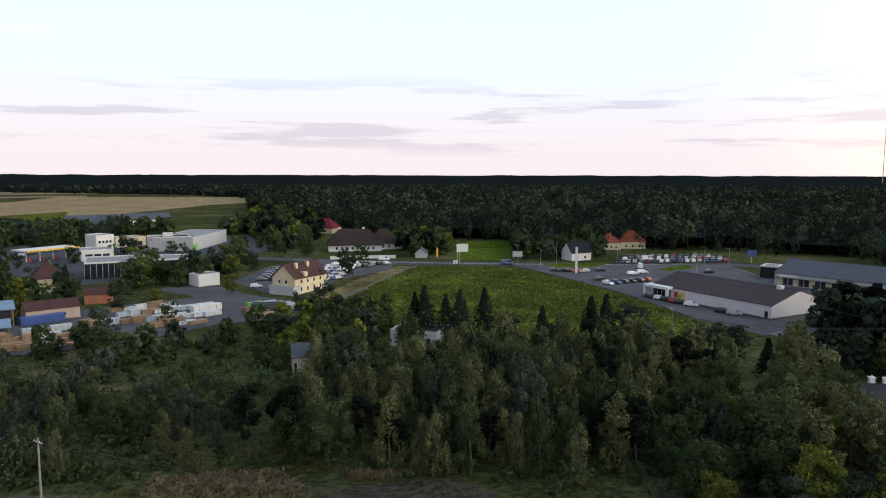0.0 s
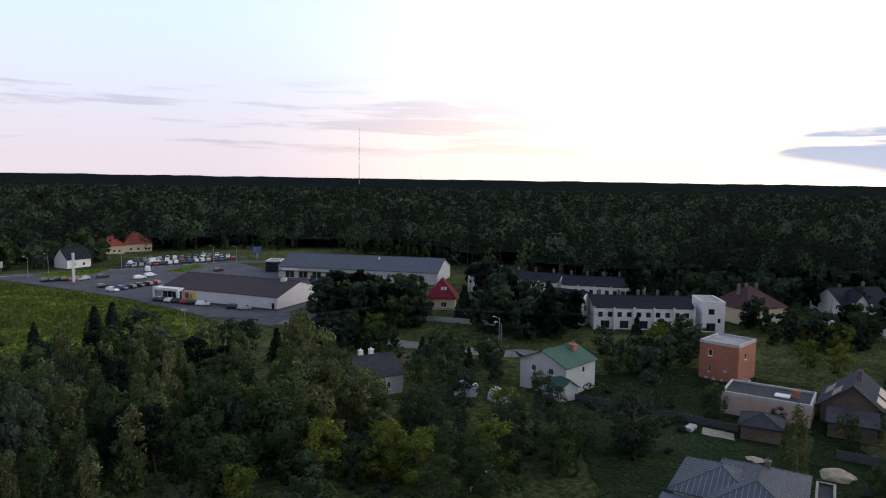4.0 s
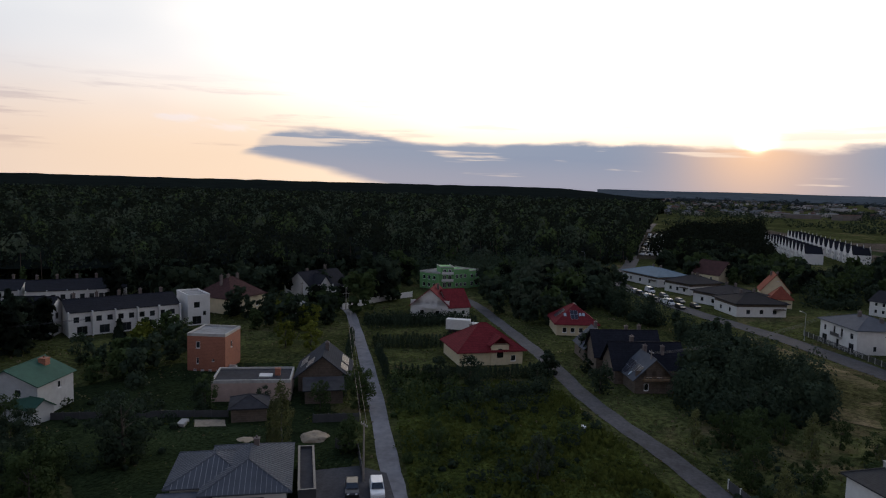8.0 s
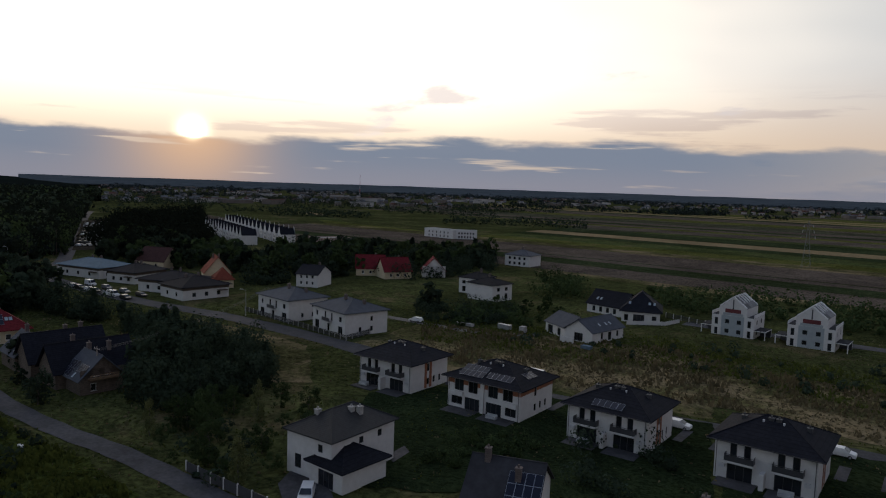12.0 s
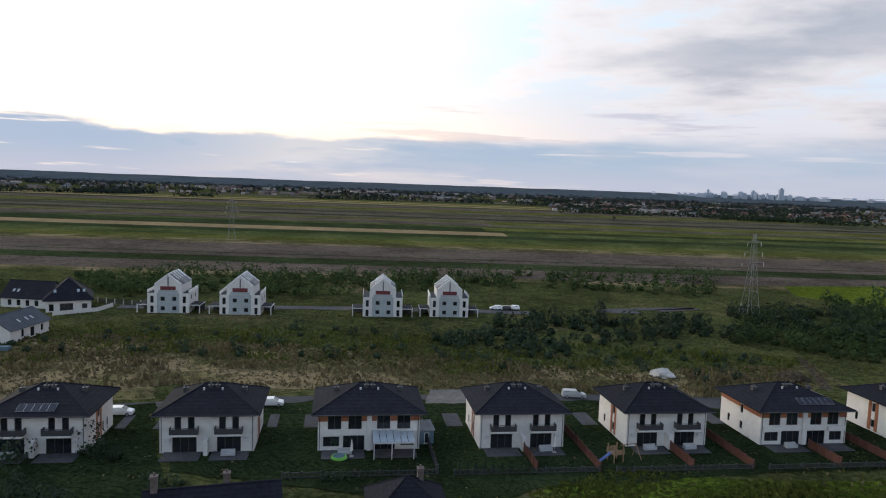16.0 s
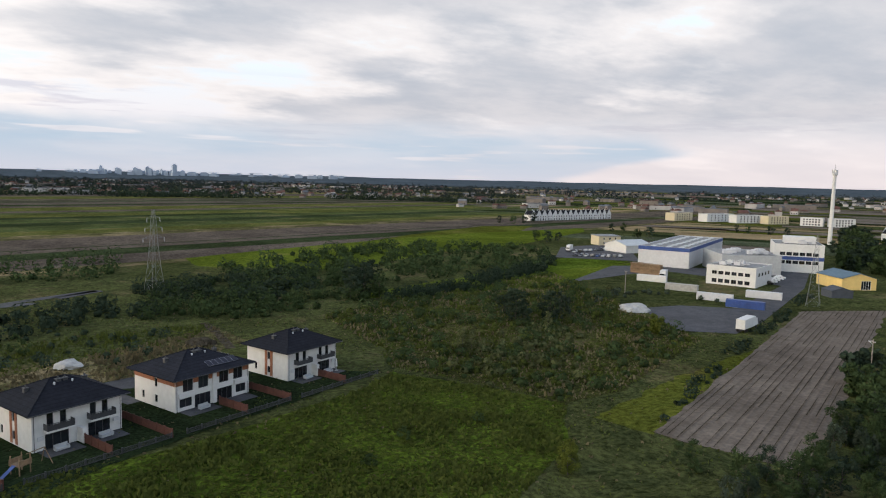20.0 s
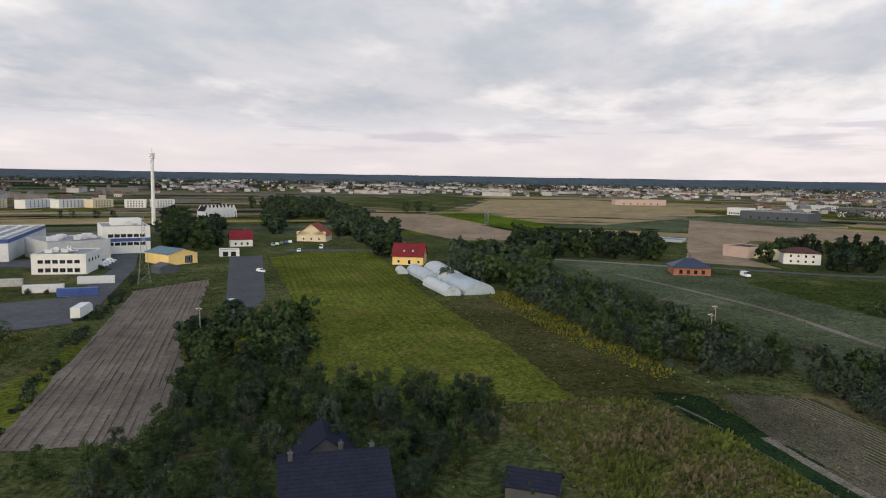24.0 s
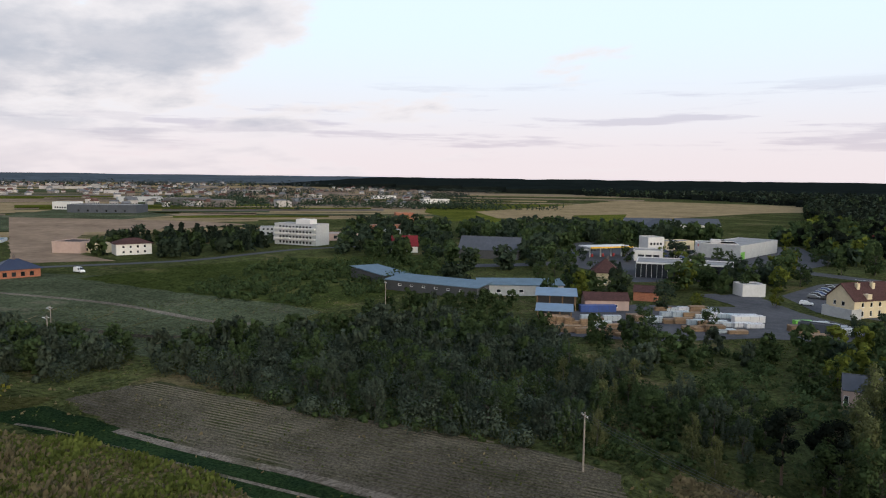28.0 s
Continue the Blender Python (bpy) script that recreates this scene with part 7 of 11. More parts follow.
house((196.7, -151.0), (198.9, -161.6), 12, 5.8, 2.0, "hip", RENDERED, TILE_DARK, "white modern two-storey house with a low dark roof", row("f", 2, 0.6, 1.6, 2.0) + row("f", 2, 3.6, 1.6, 1.3) + row("r", 2, 3.4, 1.0, 1.6), [(0.1, 0.1)], dark=True)
block((215.0, -152.9), (199.3, -153.0), 7, 3.2, RENDERED, "flat white garage linking two houses", row("f", 3, 0.3, 2.2, 2.2))
house((294.9, -233.9), (281.2, -239.4), 13, 5.6, 2.6, "hip", RENDERED, SHEET_GREY, "white two-storey house with a grey hipped roof by fields", row("f", 4, 0.8, 1.3, 1.5) + row("f", 4, 3.5, 1.3, 1.4), [(0.0, 0.0)], dark=True, far=True)
# bungalows by the building site
ob, w, s = house((139.5, -132.6), (130.7, -134.2), 15, 3.1, 2.8, "gable_y", RENDERED, SHEET_GREY, "white new bungalow with a grey roof on a building site", [("f", 0.5, 0.2, 2.8, 2.2), ("r", 0.3, 0.8, 1.0, 1.8), ("r", 0.55, 0.2, 1.6, 2.3), ("r", 0.8, 0.8, 1.0, 1.6)],
                 skylights=[("r", -2.0, 2.0), ("r", 1.0, 2.0), ("r", 3.0, 2.0)], dark=True)
house((149.6, -134.6), (139.5, -132.6), 9, 3.1, 2.6, "gable_x", RENDERED, SHEET_GREY, "white garage wing with a wooden gate and a grey roof", [("f", 0.25, 0.1, 2.6, 2.3), ("f", 0.7, 0.3, 1.6, 2.0)], dark=True)
house((151.8, -168.3), (142.8, -175.7), 15, 3.2, 5.6, "hip", RENDERED, TILE_DARK, "white house with a tall dark pyramid roof", [("f", 0.12, 0.3, 1.2, 2.0), ("f", 0.45, 0.1, 3.4, 2.3), ("f", 0.85, 0.8, 1.4, 1.4)], skylights=[("f", 2.5, 3.0), ("f", 4.0, 3.0), ("f", -3.5, 3.0)], dark=True, over=0.8)
house((169.8, -171.1), (156.0, -172.9), 10, 3.0, 4.2, "gable_x", RENDERED, TILE_DARK, "long dark-roofed wing with skylights", row("f", 4, 0.6, 1.2, 1.7), skylights=[("f", -4.0, 2.5), ("f", -2.6, 2.5)], dark=True)
fence([(146.4, -164.9), (140.1, -175.1), (141.3, -183.1)], 1.2, RENDERED, "low white picket fence in a garden", 1.2)
fence([(150.2, -187.7), (131.7, -187.2)], 1.5, DARKFRAME, "grey fence with white posts", 3.0, False, post_material=RENDERED)
car("white", *(176.2, -107.0), 0.4, "hatchback", "on a building-site lane")


def pile(x, y, size, material, label, category, seed=1, flat=0.45):
    """A loose heap of rubble or sand."""
    bm = bmesh.new()
    bmesh.ops.create_icosphere(bm, subdivisions=3, radius=1.0)
    for v in bm.verts:
        n = 1 + 0.35 * noise.noise(v.co * 1.7 + Vector((seed, 0, 0)))
        v.co = Vector((v.co.x * size * n, v.co.y * size * n, max(-0.05, v.co.z * size * flat * n)))
    me = bpy.data.meshes.new("mound")
    bm.to_mesh(me)
    bm.free()
    me.materials.append(material)
    ob = tagged(new("mound", me), label, category)
    ob.location = (x, y, 0.0)
    return ob


def crate(a, turn, l, w, h, material, label, name="crate", category="crate"):
    ob = thing(name, at(a[0], a[1], 0, turn), label, category, "building materials")
    part("body", Geo().box(-l / 2, l / 2, -w / 2, w / 2, 0.15, h), material, ob)
    for sx in (-1, 1):
        part("skid", Geo().box(sx * l * 0.35 - 0.06, sx * l * 0.35 + 0.06, -w / 2, w / 2, 0.0, 0.149), TIMBER, ob)
    return ob


crate((156.3, -124.9), 0.3, 4.0, 1.4, 1.5, STEEL, "stacked grey building materials on a site")
crate((150.1, -126.6), 0.3, 1.6, 1.6, 1.9, CONCRETE, "pale wrapped pallet on a building site")
crate((135.1, -129.2), 0.3, 4.0, 0.3, 1.6, RENDERED, "white site banner on a frame")
crate((127.1, -128.6), 0.3, 2.6, 1.6, 1.0, SHEET_BLUE, "pale blue wrapped pallets by a bungalow")
crate((165.6, -117.4), 0.3, 6.0, 1.2, 0.9, CONCRETE, "pile of pale boards on a building site")
pile(*(-16.1, -158.5), 3.0, CONCRETE, "heap of broken concrete in rough grass", "rubble", 3)
pile(*(-44.6, -165.8), 3.4, EARTH, "overgrown earth heap in rough grass", "mound", 4)

# ---- row houses with pointed gables, far west ----


def row_house(x, y, turn):
    def make():
        ob = thing("row_house", at(0, 0), "white narrow row house with a pointed gable", "house", "row houses")
        body(ob, 7.4, 10, 6.0, [("f", 0.3, 0.3, 1.6, 2.1), ("f", 0.75, 0.1, 1.2, 2.2), ("f", 0.3, 3.4, 1.2, 1.5), ("f", 0.72, 3.4, 1.2, 1.5)], RENDERED, True, True, "y", 5.6)
        roof(ob, 7.4, 9.4, 6.0, 4.0, "gable_y", TILE_DARK, 0.0)
        return ob
    place("row_house", make, at(x, y, 0, turn))


for a, b, n in (((564.8, -150.2), (435.7, -140.0), 13), ((625.5, -183.0), (439.3, -167.2), 15)):
    t_ = bearing(a, b)
    step = span(a, b) / n
    for i in range(n):
        row_house(a[0] + (b[0] - a[0]) * (i + 0.5) / n, a[1] + (b[1] - a[1]) * (i + 0.5) / n, t_)
for a, b in (((493.5, -305.4), (461.4, -312.1)), ((461.4, -314.7), (451.2, -328.5))):
    block(a, b, 12, 6.5, RENDERED, "white modern houses standing alone in fields", row("f", 6, 0.8, 1.2, 1.6) + row("f", 6, 3.8, 1.2, 1.5))
block((418.7, -177.9), (417.9, -202.0), 14, 5, PINK, "unfinished block with red and white walls", row("f", 6, 1.0, 1.4, 2.0))

# ---- north-west: gardens and houses along the lane ----
ob, w, s = house((67.0, 105.8), (75.3, 104.6), 9, 3.6, 3.0, "gable_x", GREYWALL, FELT_DARK, "old grey house with a dark gabled roof", [("f", 0.2, 1.0, 0.8, 1.2), ("f", 0.65, 1.0, 0.8, 1.4), ("l", 0.5, 0.9, 1.0, 1.2)], [], over=0.3)
chimney(ob, -w * 0.28, 0.6, 6.4, 1.2, 0.8, RENDERED)
chimney(ob, -w * 0.02, 0.6, 6.4, 1.2, 0.8, RENDERED)
ob, w, s = house((96.1, 94.4), (97.4, 83.9), 10, 5.7, 2.3, "gable_y", GREYWALL, SHEET_GREEN, "grey-white two-storey house with a green metal roof", [("f", 0.3, 3.7, 1.2, 1.3), ("f", 0.68, 3.7, 1.2, 1.3), ("f", 0.32, 0.9, 1.3, 1.3), ("f", 0.66, 0.9, 1.4, 1.3), ("r", 0.6, 3.8, 0.9, 1.2)], over=0.45)
chimney(ob, w * 0.15, 2.6, 7.3, 1.0, 1.3, BRICK)
house((94.8, 82.7), (98.6, 81.9), 5.5, 2.5, 1.3, "gable_y", GREYWALL, SHEET_GREEN, "low annex with a green metal roof", over=0.3, name="annex")
ob, w = block((131.2, 77.2), (132.2, 69.2), 9.0, 7.6, BRICK, "unrendered red brick cube house with a pale flat roof", [("f", 0.28, 4.9, 0.9, 1.4), ("f", 0.27, 1.6, 0.5, 1.3), ("f", 0.68, 2.2, 0.5, 0.5), ("r", 0.4, 4.6, 0.9, 1.3)] + row("f", 4, 0.15, 0.7, 0.35), FELT, False, "brick_house", False, "house", edge=CONCRETE)
for i in range(6):
    part("step", Geo().box(w / 2 + 0.1, w / 2 + 1.7, -4.0 + i * 0.3, -3.7 + i * 0.3, 0, 0.2 + i * 0.18), CONCRETE, ob)
ob, w = block((113.3, 62.1), (117.7, 48.8), 9, 3.6, PINK, "long low outbuilding with a bare brick wall and a felt roof", [], FELT_DARK, False, "outbuilding", True, "outbuilding", edge=CONCRETE)
part("roof_light", Geo().box(1.0, 3.4, -1.5, 0.5, 3.7, 3.9), RENDERED, ob)
part("chimney", Geo().box(3.8, 4.8, -0.5, 0.5, 3.7, 5.0), BRICK, ob)
ob, w, s = house((123.4, 49.7), (126.0, 40.8), 12, 3.3, 3.7, "gable_y", LOGWALL, mat("blue_black_roof_tiles", (0.040, 0.045, 0.058), (0.030, 0.034, 0.043), 0.9, 2.0, 0.3, 0.35, spec=0.05, courses=0.3, spread=0.2), "dark timber-fronted house with a blue-black roof", [("f", 0.3, 0.8, 1.0, 1.2), ("f", 0.7, 0.8, 1.0, 1.2)], [(0.05, 0.0)], panels=[("r", -5, 1.2, 4, 1), ("r", 0.5, 1.2, 5, 1), ("l", -4, 1.2, 5, 1), ("l", 2, 3.2, 4, 1)], over=0.9)
house((116.5, 45.6), (119.0, 39.3), 4.5, 2.4, 1.1, "shed", LOGWALL, FELT_DARK, "lean-to porch with a dark roof", name="porch", over=0.4)
house((104.1, 53.5), (106.4, 48.3), 6, 2.3, 1.4, "hip", LOGWALL, FELT_DARK, "dark open garden pavilion", name="pavilion", over=0.5)
# big grey-roofed bungalow below the camera
def seamed_bungalow(a, b, depth, rise, label, holes, chimneys):
    """A hipped house whose metal roof has standing seams, each cut off at the hips."""
    ob, w, s = house(a, b, depth, 3.0, rise, "hip", RENDERED, SHEET_GREY, label, holes, chimneys, over=0.7, dark=True)
    x, y = w / 2 + 0.7, depth / 2 + 0.7
    hip = min(x, y)
    deep = math.hypot(rise, hip)
    for side, half in (("f", x), ("b", x), ("r", y), ("l", y)):
        u = -half + 0.35
        while u < half:
            reach = min(1.0, (half - abs(u)) / hip) * deep - 0.15
            if reach > 0.3:
                part("roof_seam", Geo().box(-0.03, 0.03, 0.0, reach, 0.0, 0.06), SEAM, ob, m=s[side] @ at(u, 0, 0.0))
            u += 0.62
    return ob, w


SEAM = mat("light_grey_seams", (0.20, 0.205, 0.22), (0.16, 0.165, 0.18), 0.6, 2.0, 0.2, 0.0, spec=0.3)
seamed_bungalow((72.9, 40.9), (76.3, 32.1), 14.6, 2.1, "new bungalow with a grey standing-seam metal roof", [("f", 0.2, 0.3, 2.0, 2.1), ("f", 0.6, 0.3, 2.4, 2.1)], [(0.06, 0.2)])
ob, w = seamed_bungalow((73.5, 45.7), (76.9, 36.9), 10.4, 2.1, "hipped wing of a grey-roofed bungalow", [("f", 0.2, 0.3, 2.2, 2.1)], [])
part("porch_roof", Geo().box(-w / 2 - 1.2, 0.5, -7.9, -5.95, 2.55, 2.8), SHEET_GREY, ob)
for px in (-w / 2 - 1.0, -1.6):
    part("porch_post", Geo().box(px - 0.12, px + 0.12, -7.75, -7.5, 0, 2.55), RENDERED, ob)
block((77.0, 30.9), (77.8, 28.9), 14.5, 2.5, DARKWALL, "flat carport along a bungalow", [], FELT_DARK, True, "carport", edge=DARKFRAME)
patch("drive", [(77.3, 29.1), (89.1, 33.7), (92.2, 28.0), (90.8, 23.5), (79.8, 19.0)], ASPHALT, "dark paved parking place by a bungalow", "drive")
car("black", *(84.0, 26.3), bearing((84.0, 26.3), (90.5, 28.4)) + math.pi, "hatchback", "beside a bungalow")
car("white", *(84.8, 23.2), bearing((84.8, 23.2), (91.3, 25.4)) + math.pi, "estate", "beside a lane")
pile(*(101.1, 37.9), 2.3, SAND, "heap of pale sand on a lawn", "sand heap", 7, 0.40)
pile(*(97.7, 47.8), 1.4, SAND, "spread sand and rubble in a garden", "sand heap", 8, 0.2)
patch("plot", [(100.9, 58.2), (103.8, 59.9), (105.1, 55.1), (102.1, 53.5)], SAND, "sandy rectangle on a lawn", "plot")
crate((101.3, 60.5), 0.2, 2.6, 1.2, 0.7, CONCRETE, "stack of grey blocks on a lawn")
fence([(97.9, 33.3), (96.6, 29.4), (87.3, 25.8)], 1.5, DARKWALL, "dark board fence beside a lane", 2.2)
fence([(107.6, 40.6), (110.4, 33.6)], 1.5, DARKWALL, "dark board fence across a garden", 2.2)
fence([(57.7, 65.0), (64.4, 67.8)], 1.2, RENDERED, "pale board fence in a garden", 2.0)
fence([(96.9, 85.1), (104.3, 63.3), (106.5, 55.3)], 1.3, DARKWALL, "dark fence across lawns", 2.5)
# white terrace houses before the forest
for a, b, d, h, n in (((150.9, 120.8), (171.8, 103.4), 12, 6.0, 5), ((175.2, 153.9), (191.7, 133.1), 12, 6.0, 5), ((164.9, 188.7), (179.2, 159.6), 12, 5.5, 5)):
    ob, w, s = house(a, b, d, h, 2.4, "gable_x", RENDERED, TILE_DARK, "white terrace of houses with a dark roof", row("f", n * 2, 3.4, 1.3, 1.4, 0.02, 0.98) + row("f", n, 0.3, 2.4, 2.1, 0.02, 0.98), [(-0.4, 0.05), (-0.2, 0.05), (0.0, 0.05), (0.2, 0.05), (0.4, 0.05)], over=0.3, dark=True)
    for i in range(n + 1):
        part("party_wall", Geo().box(-w / 2 + w * i / n - 0.15, -w / 2 + w * i / n + 0.15, -d / 2 - 1.0, -d / 2 - 0.01, 0, h + 0.2), RENDERED, ob)
ob, w = block((172.1, 101.0), (176.4, 96.9), 11, 8.0, RENDERED, "white three-storey end house with a flat roof", [("f", 0.4, 4.8, 1.6, 1.6), ("f", 0.4, 0.3, 2.4, 2.2), ("f", 0.75, 2.6, 0.8, 1.2)])
house((147.5, 124.0), (158.4, 127.1), 10, 6.5, 3.0, "gable_y", RENDERED, TILE_DARK, "white gabled end house of a terrace", [("f", 0.5, 4.0, 1.6, 1.6), ("f", 0.5, 0.5, 1.8, 2.0)], dark=True)
ob, w, s = house((190.0, 97.8), (204.9, 93.8), 14, 4.5, 5.5, "hip", CREAM, TILE_BROWN, "older house with a dark brown roof and tall chimneys", row("f", 3, 1.2, 1.2, 1.5) + [("r", 0.4, 1.2, 1.2, 1.5)], far=True)
for cx in (-4, -1, 3):
    chimney(ob, cx, 0, 9.0, 1.8, 0.7)
house((224.1, 85.4), (240.4, 77.5), 14, 3.6, 5.0, "gable_x", RENDERED, TILE_DARK, "white house with a long dark roof", row("f", 3, 1, 1.3, 1.3), [(-0.2, 0.1), (0.2, 0.0)], far=True)
house((222.8, 83.3), (226.9, 78.8), 9, 3.8, 4.4, "gable_y", RENDERED, TILE_DARK, "white gabled house with a dark roof", [("f", 0.5, 4.0, 1.2, 1.4)], far=True)
block((193.1, 78.2), (200.4, 74.5), 8, 2.6, RENDERED, "low white garage among trees", [], FELT)
fence([(208.5, 69.4), (228.0, 62.2), (241.2, 54.4)], 2.0, RENDERED, "long white garden wall", 4.0, True, 0.25)
ob, w, s = house((130.8, 169.4), (137.1, 163.6), 11, 3.4, 5.6, "hip", CREAM, TILE_RED, "house with a steep red tiled roof among pines", [("f", 0.2, 0.8, 1.1, 1.5), ("f", 0.6, 0.8, 1.8, 1.6)], skylights=[("f", 0.2, 3.0), ("f", 1.2, 3.0)])
fence([(117.8, 158.1), (128.5, 141.8), (138.2, 129.6)], 1.5, CONCRETE, "grey fence panels with posts", 2.5)
# red-roofed houses between the lanes
ob, w, s = house((205.3, 46.7), (205.6, 34.8), 12, 3.6, 5.0, "gable_y", RENDERED, TILE_RED, "white house with a dark red roof and a balcony", [("f", 0.35, 3.3, 0.9, 2.0), ("f", 0.5, 3.3, 0.9, 2.0), ("f", 0.65, 3.3, 0.9, 2.0), ("f", 0.3, 0.6, 1.4, 1.6), ("f", 0.7, 0.6, 1.4, 1.6)], [(0.1, 0.1)], over=0.6)
part("balcony", Geo().box(-2.4, 2.4, -7.2, -6.01, 2.9, 3.1), RENDERED, ob)
part("railing", Geo().box(-2.4, 2.4, -7.2, -7.12, 3.1, 4.0), RENDERED, ob)
house((205.6, 34.8), (209.4, 29.2), 11, 3.4, 4.6, "gable_x", RENDERED, TILE_RED, "wing with a dark red roof and a dormer", row("f", 2, 1, 1.1, 1.3), over=0.5)
def green_house():
    """A stepped modern house: four flat-roofed bodies with white windows, balconies and white roof edges."""
    m, w = front((265.6, 57.0), (261.5, 48.8), 12)
    ob = thing("house", m, "bright green modern house with stepped flat roofs", "house")
    body(ob, w, 12, 6.2, row("f", 3, 0.8, 1.3, 1.5) + row("f", 3, 3.7, 1.3, 1.5), GREENWALL)
    roof(ob, w, 12, 6.2, CONCRETE, "flat", FELT, 0.03)
    back = m.inverted()
    for a, b, deep, high, holes in (((262.6, 48.2), (264.4, 43.4), 9, 8.5, row("f", 2, 0.8, 1.3, 1.9) + row("f", 2, 3.6, 1.3, 1.9) + row("f", 2, 6.3, 1.3, 1.5)),
                                    ((264.7, 43.6), (270.2, 38.4), 9, 7.5, row("f", 3, 1.0, 1.2, 1.4) + row("f", 3, 4.2, 1.2, 1.5)),
                                    ((270.6, 38.6), (276.4, 34.8), 7, 6.6, row("f", 2, 0.8, 1.4, 1.7) + row("f", 2, 3.9, 1.2, 1.5))):
        mm, ww = front(a, b, deep)
        wing = part("wing", Geo().box(-ww / 2, ww / 2, -deep / 2, deep / 2, 0, high), GREENWALL, ob, m=back @ mm)
        for side, u, z, hw, hh in holes:
            x = -ww / 2 + u * ww
            part("window", Geo().box(x - hw / 2, x + hw / 2, -deep / 2 - 0.06, -deep / 2 - 0.003, z, z + hh), RENDERED, wing)
            part("pane", Geo().box(x - hw / 2 + 0.12, x - 0.05, -deep / 2 - 0.075, -deep / 2 - 0.062, z + 0.12, z + hh - 0.12).box(x + 0.05, x + hw / 2 - 0.12, -deep / 2 - 0.075, -deep / 2 - 0.062, z + 0.12, z + hh - 0.12), GLASS, wing)
        part("parapet", Geo().box(-ww / 2 - 0.1, ww / 2 + 0.1, -deep / 2 - 0.1, -deep / 2 + 0.2, high, high + 0.35).box(-ww / 2 - 0.1, -ww / 2 + 0.2, -deep / 2 + 0.2, deep / 2, high, high + 0.35).box(ww / 2 - 0.2, ww / 2 + 0.1, -deep / 2 + 0.2, deep / 2, high, high + 0.35), CONCRETE, wing)
        if high > 8:
            for z in (3.2, 5.9):
                part("balcony", Geo().box(-ww / 2 + 0.3, ww / 2 - 0.3, -deep / 2 - 1.3, -deep / 2 - 0.1, z, z + 0.2).box(-ww / 2 + 0.3, ww / 2 - 0.3, -deep / 2 - 1.3, -deep / 2 - 1.2, z + 0.2, z + 1.0), RENDERED, wing)


green_house()
ob, w, s = house((150.8, 22.9), (157.4, 9.4), 13, 3.0, 5.2, "hip", CREAM, TILE_RED, "cream house with a large red roof behind a hedge", [("f", 0.15, 0.7, 1.2, 1.4), ("f", 0.85, 0.7, 1.2, 1.4)], [(-0.12, 0.25), (-0.05, 0.3)], over=0.8, ridge=0.8)
part("dormer_wall", Geo().box(-0.2, 4.0, -6.9, -3.0, 0.0, 4.6), CREAM, ob)
g = Geo()
slab(g, (4.6, -7.4, 4.5), (4.6, -1.5, 4.5), (1.9, -1.5, 6.6), (1.9, -7.4, 6.6), 0.15)
slab(g, (-0.8, -1.5, 4.5), (-0.8, -7.4, 4.5), (1.9, -7.4, 6.6), (1.9, -1.5, 6.6), 0.15)
part("dormer_roof", g, TILE_RED, ob)
part("arched_window", Geo().prism([(1.9 + 0.75 * math.cos(math.pi * i / 8), 3.0 + 0.75 * math.sin(math.pi * i / 8)) for i in range(9)] + [(1.15, 1.7), (2.65, 1.7)], 0, 0.06, m=Matrix.Translation((0, -6.9, 0)) @ Matrix.Rotation(math.pi / 2, 4, "X")), GLASS, ob)
ob, w, s = house((191.1, 2.5), (193.1, -8.5), 13, 3.0, 4.6, "hip", CREAM, TILE_RED, "cream house with a dark red roof and skylights", row("f", 4, 0.8, 1.2, 1.4), [(0.05, 0.2), (0.1, 0.25)], skylights=[("f", 1.2, 3.2), ("f", 2.1, 3.2), ("f", -3.0, 3.0)], panels=[("f", -1.5, 2.0, 2, 2), ("l", -2, 1.5, 3, 2)], over=0.7)
house((155.4, -6.9), (158.7, -21.0), 9, 3.6, 4.7, "gable_x", LOGWALL, TILE_DARK, "dark house with a long slate-coloured roof", row("f", 4, 0.8, 1.2, 1.4), [(0.05, 0.08), (0.25, 0.05)], over=0.6)
house((146.0, -10.4), (149.8, -24.8), 8.4, 3.4, 4.4, "gable_x", LOGWALL, TILE_DARK, "long dark house with a steep slate roof", [("r", 0.5, 0.8, 1.2, 1.4)], [(-0.18, 0.04), (0.22, -0.22)], over=0.6)
house((163.3, -4.6), (165.3, -12.3), 9, 3.2, 3.6, "gable_y", LOGWALL, SHEET_GREY, "grey-roofed wing with long skylights", skylights=[("l", -2.4, 2.4), ("l", -0.2, 2.8), ("l", 2.2, 1.2), ("l", 3.0, 1.2)], chimneys=[(0.02, 0.2)], over=0.5)
ob, w, s = house((140.0, -13.9), (142.1, -21.5), 7.4, 3.2, 3.7, "gable_y", LOGWALL, SHEET_GREY, "log-walled gabled house with solar panels on its roof", [("f", 0.36, 3.3, 1.0, 1.3), ("f", 0.62, 3.3, 1.0, 1.3), ("f", 0.3, 0.6, 1.0, 1.4)], [(0.05, 0.42)], panels=[("l", -3.6, 0.4, 3, 2), ("l", 0.4, 1.9, 3, 1)], skylights=[("l", 0.9, 0.4)], over=0.7)
part("balcony", Geo().box(-2.6, 2.6, -4.9, -3.72, 2.75, 2.95), TIMBER, ob)
part("railing", Geo().box(-2.6, 2.6, -4.9, -4.82, 3.62, 3.72).box(-2.6, 2.6, -4.9, -4.84, 3.15, 3.3), TIMBER, ob)
for q in range(7):
    part("baluster", Geo().box(-0.05, 0.05, -4.89, -4.83, 2.95, 3.62), TIMBER, ob, m=at(-2.5 + q * 0.833, 0))
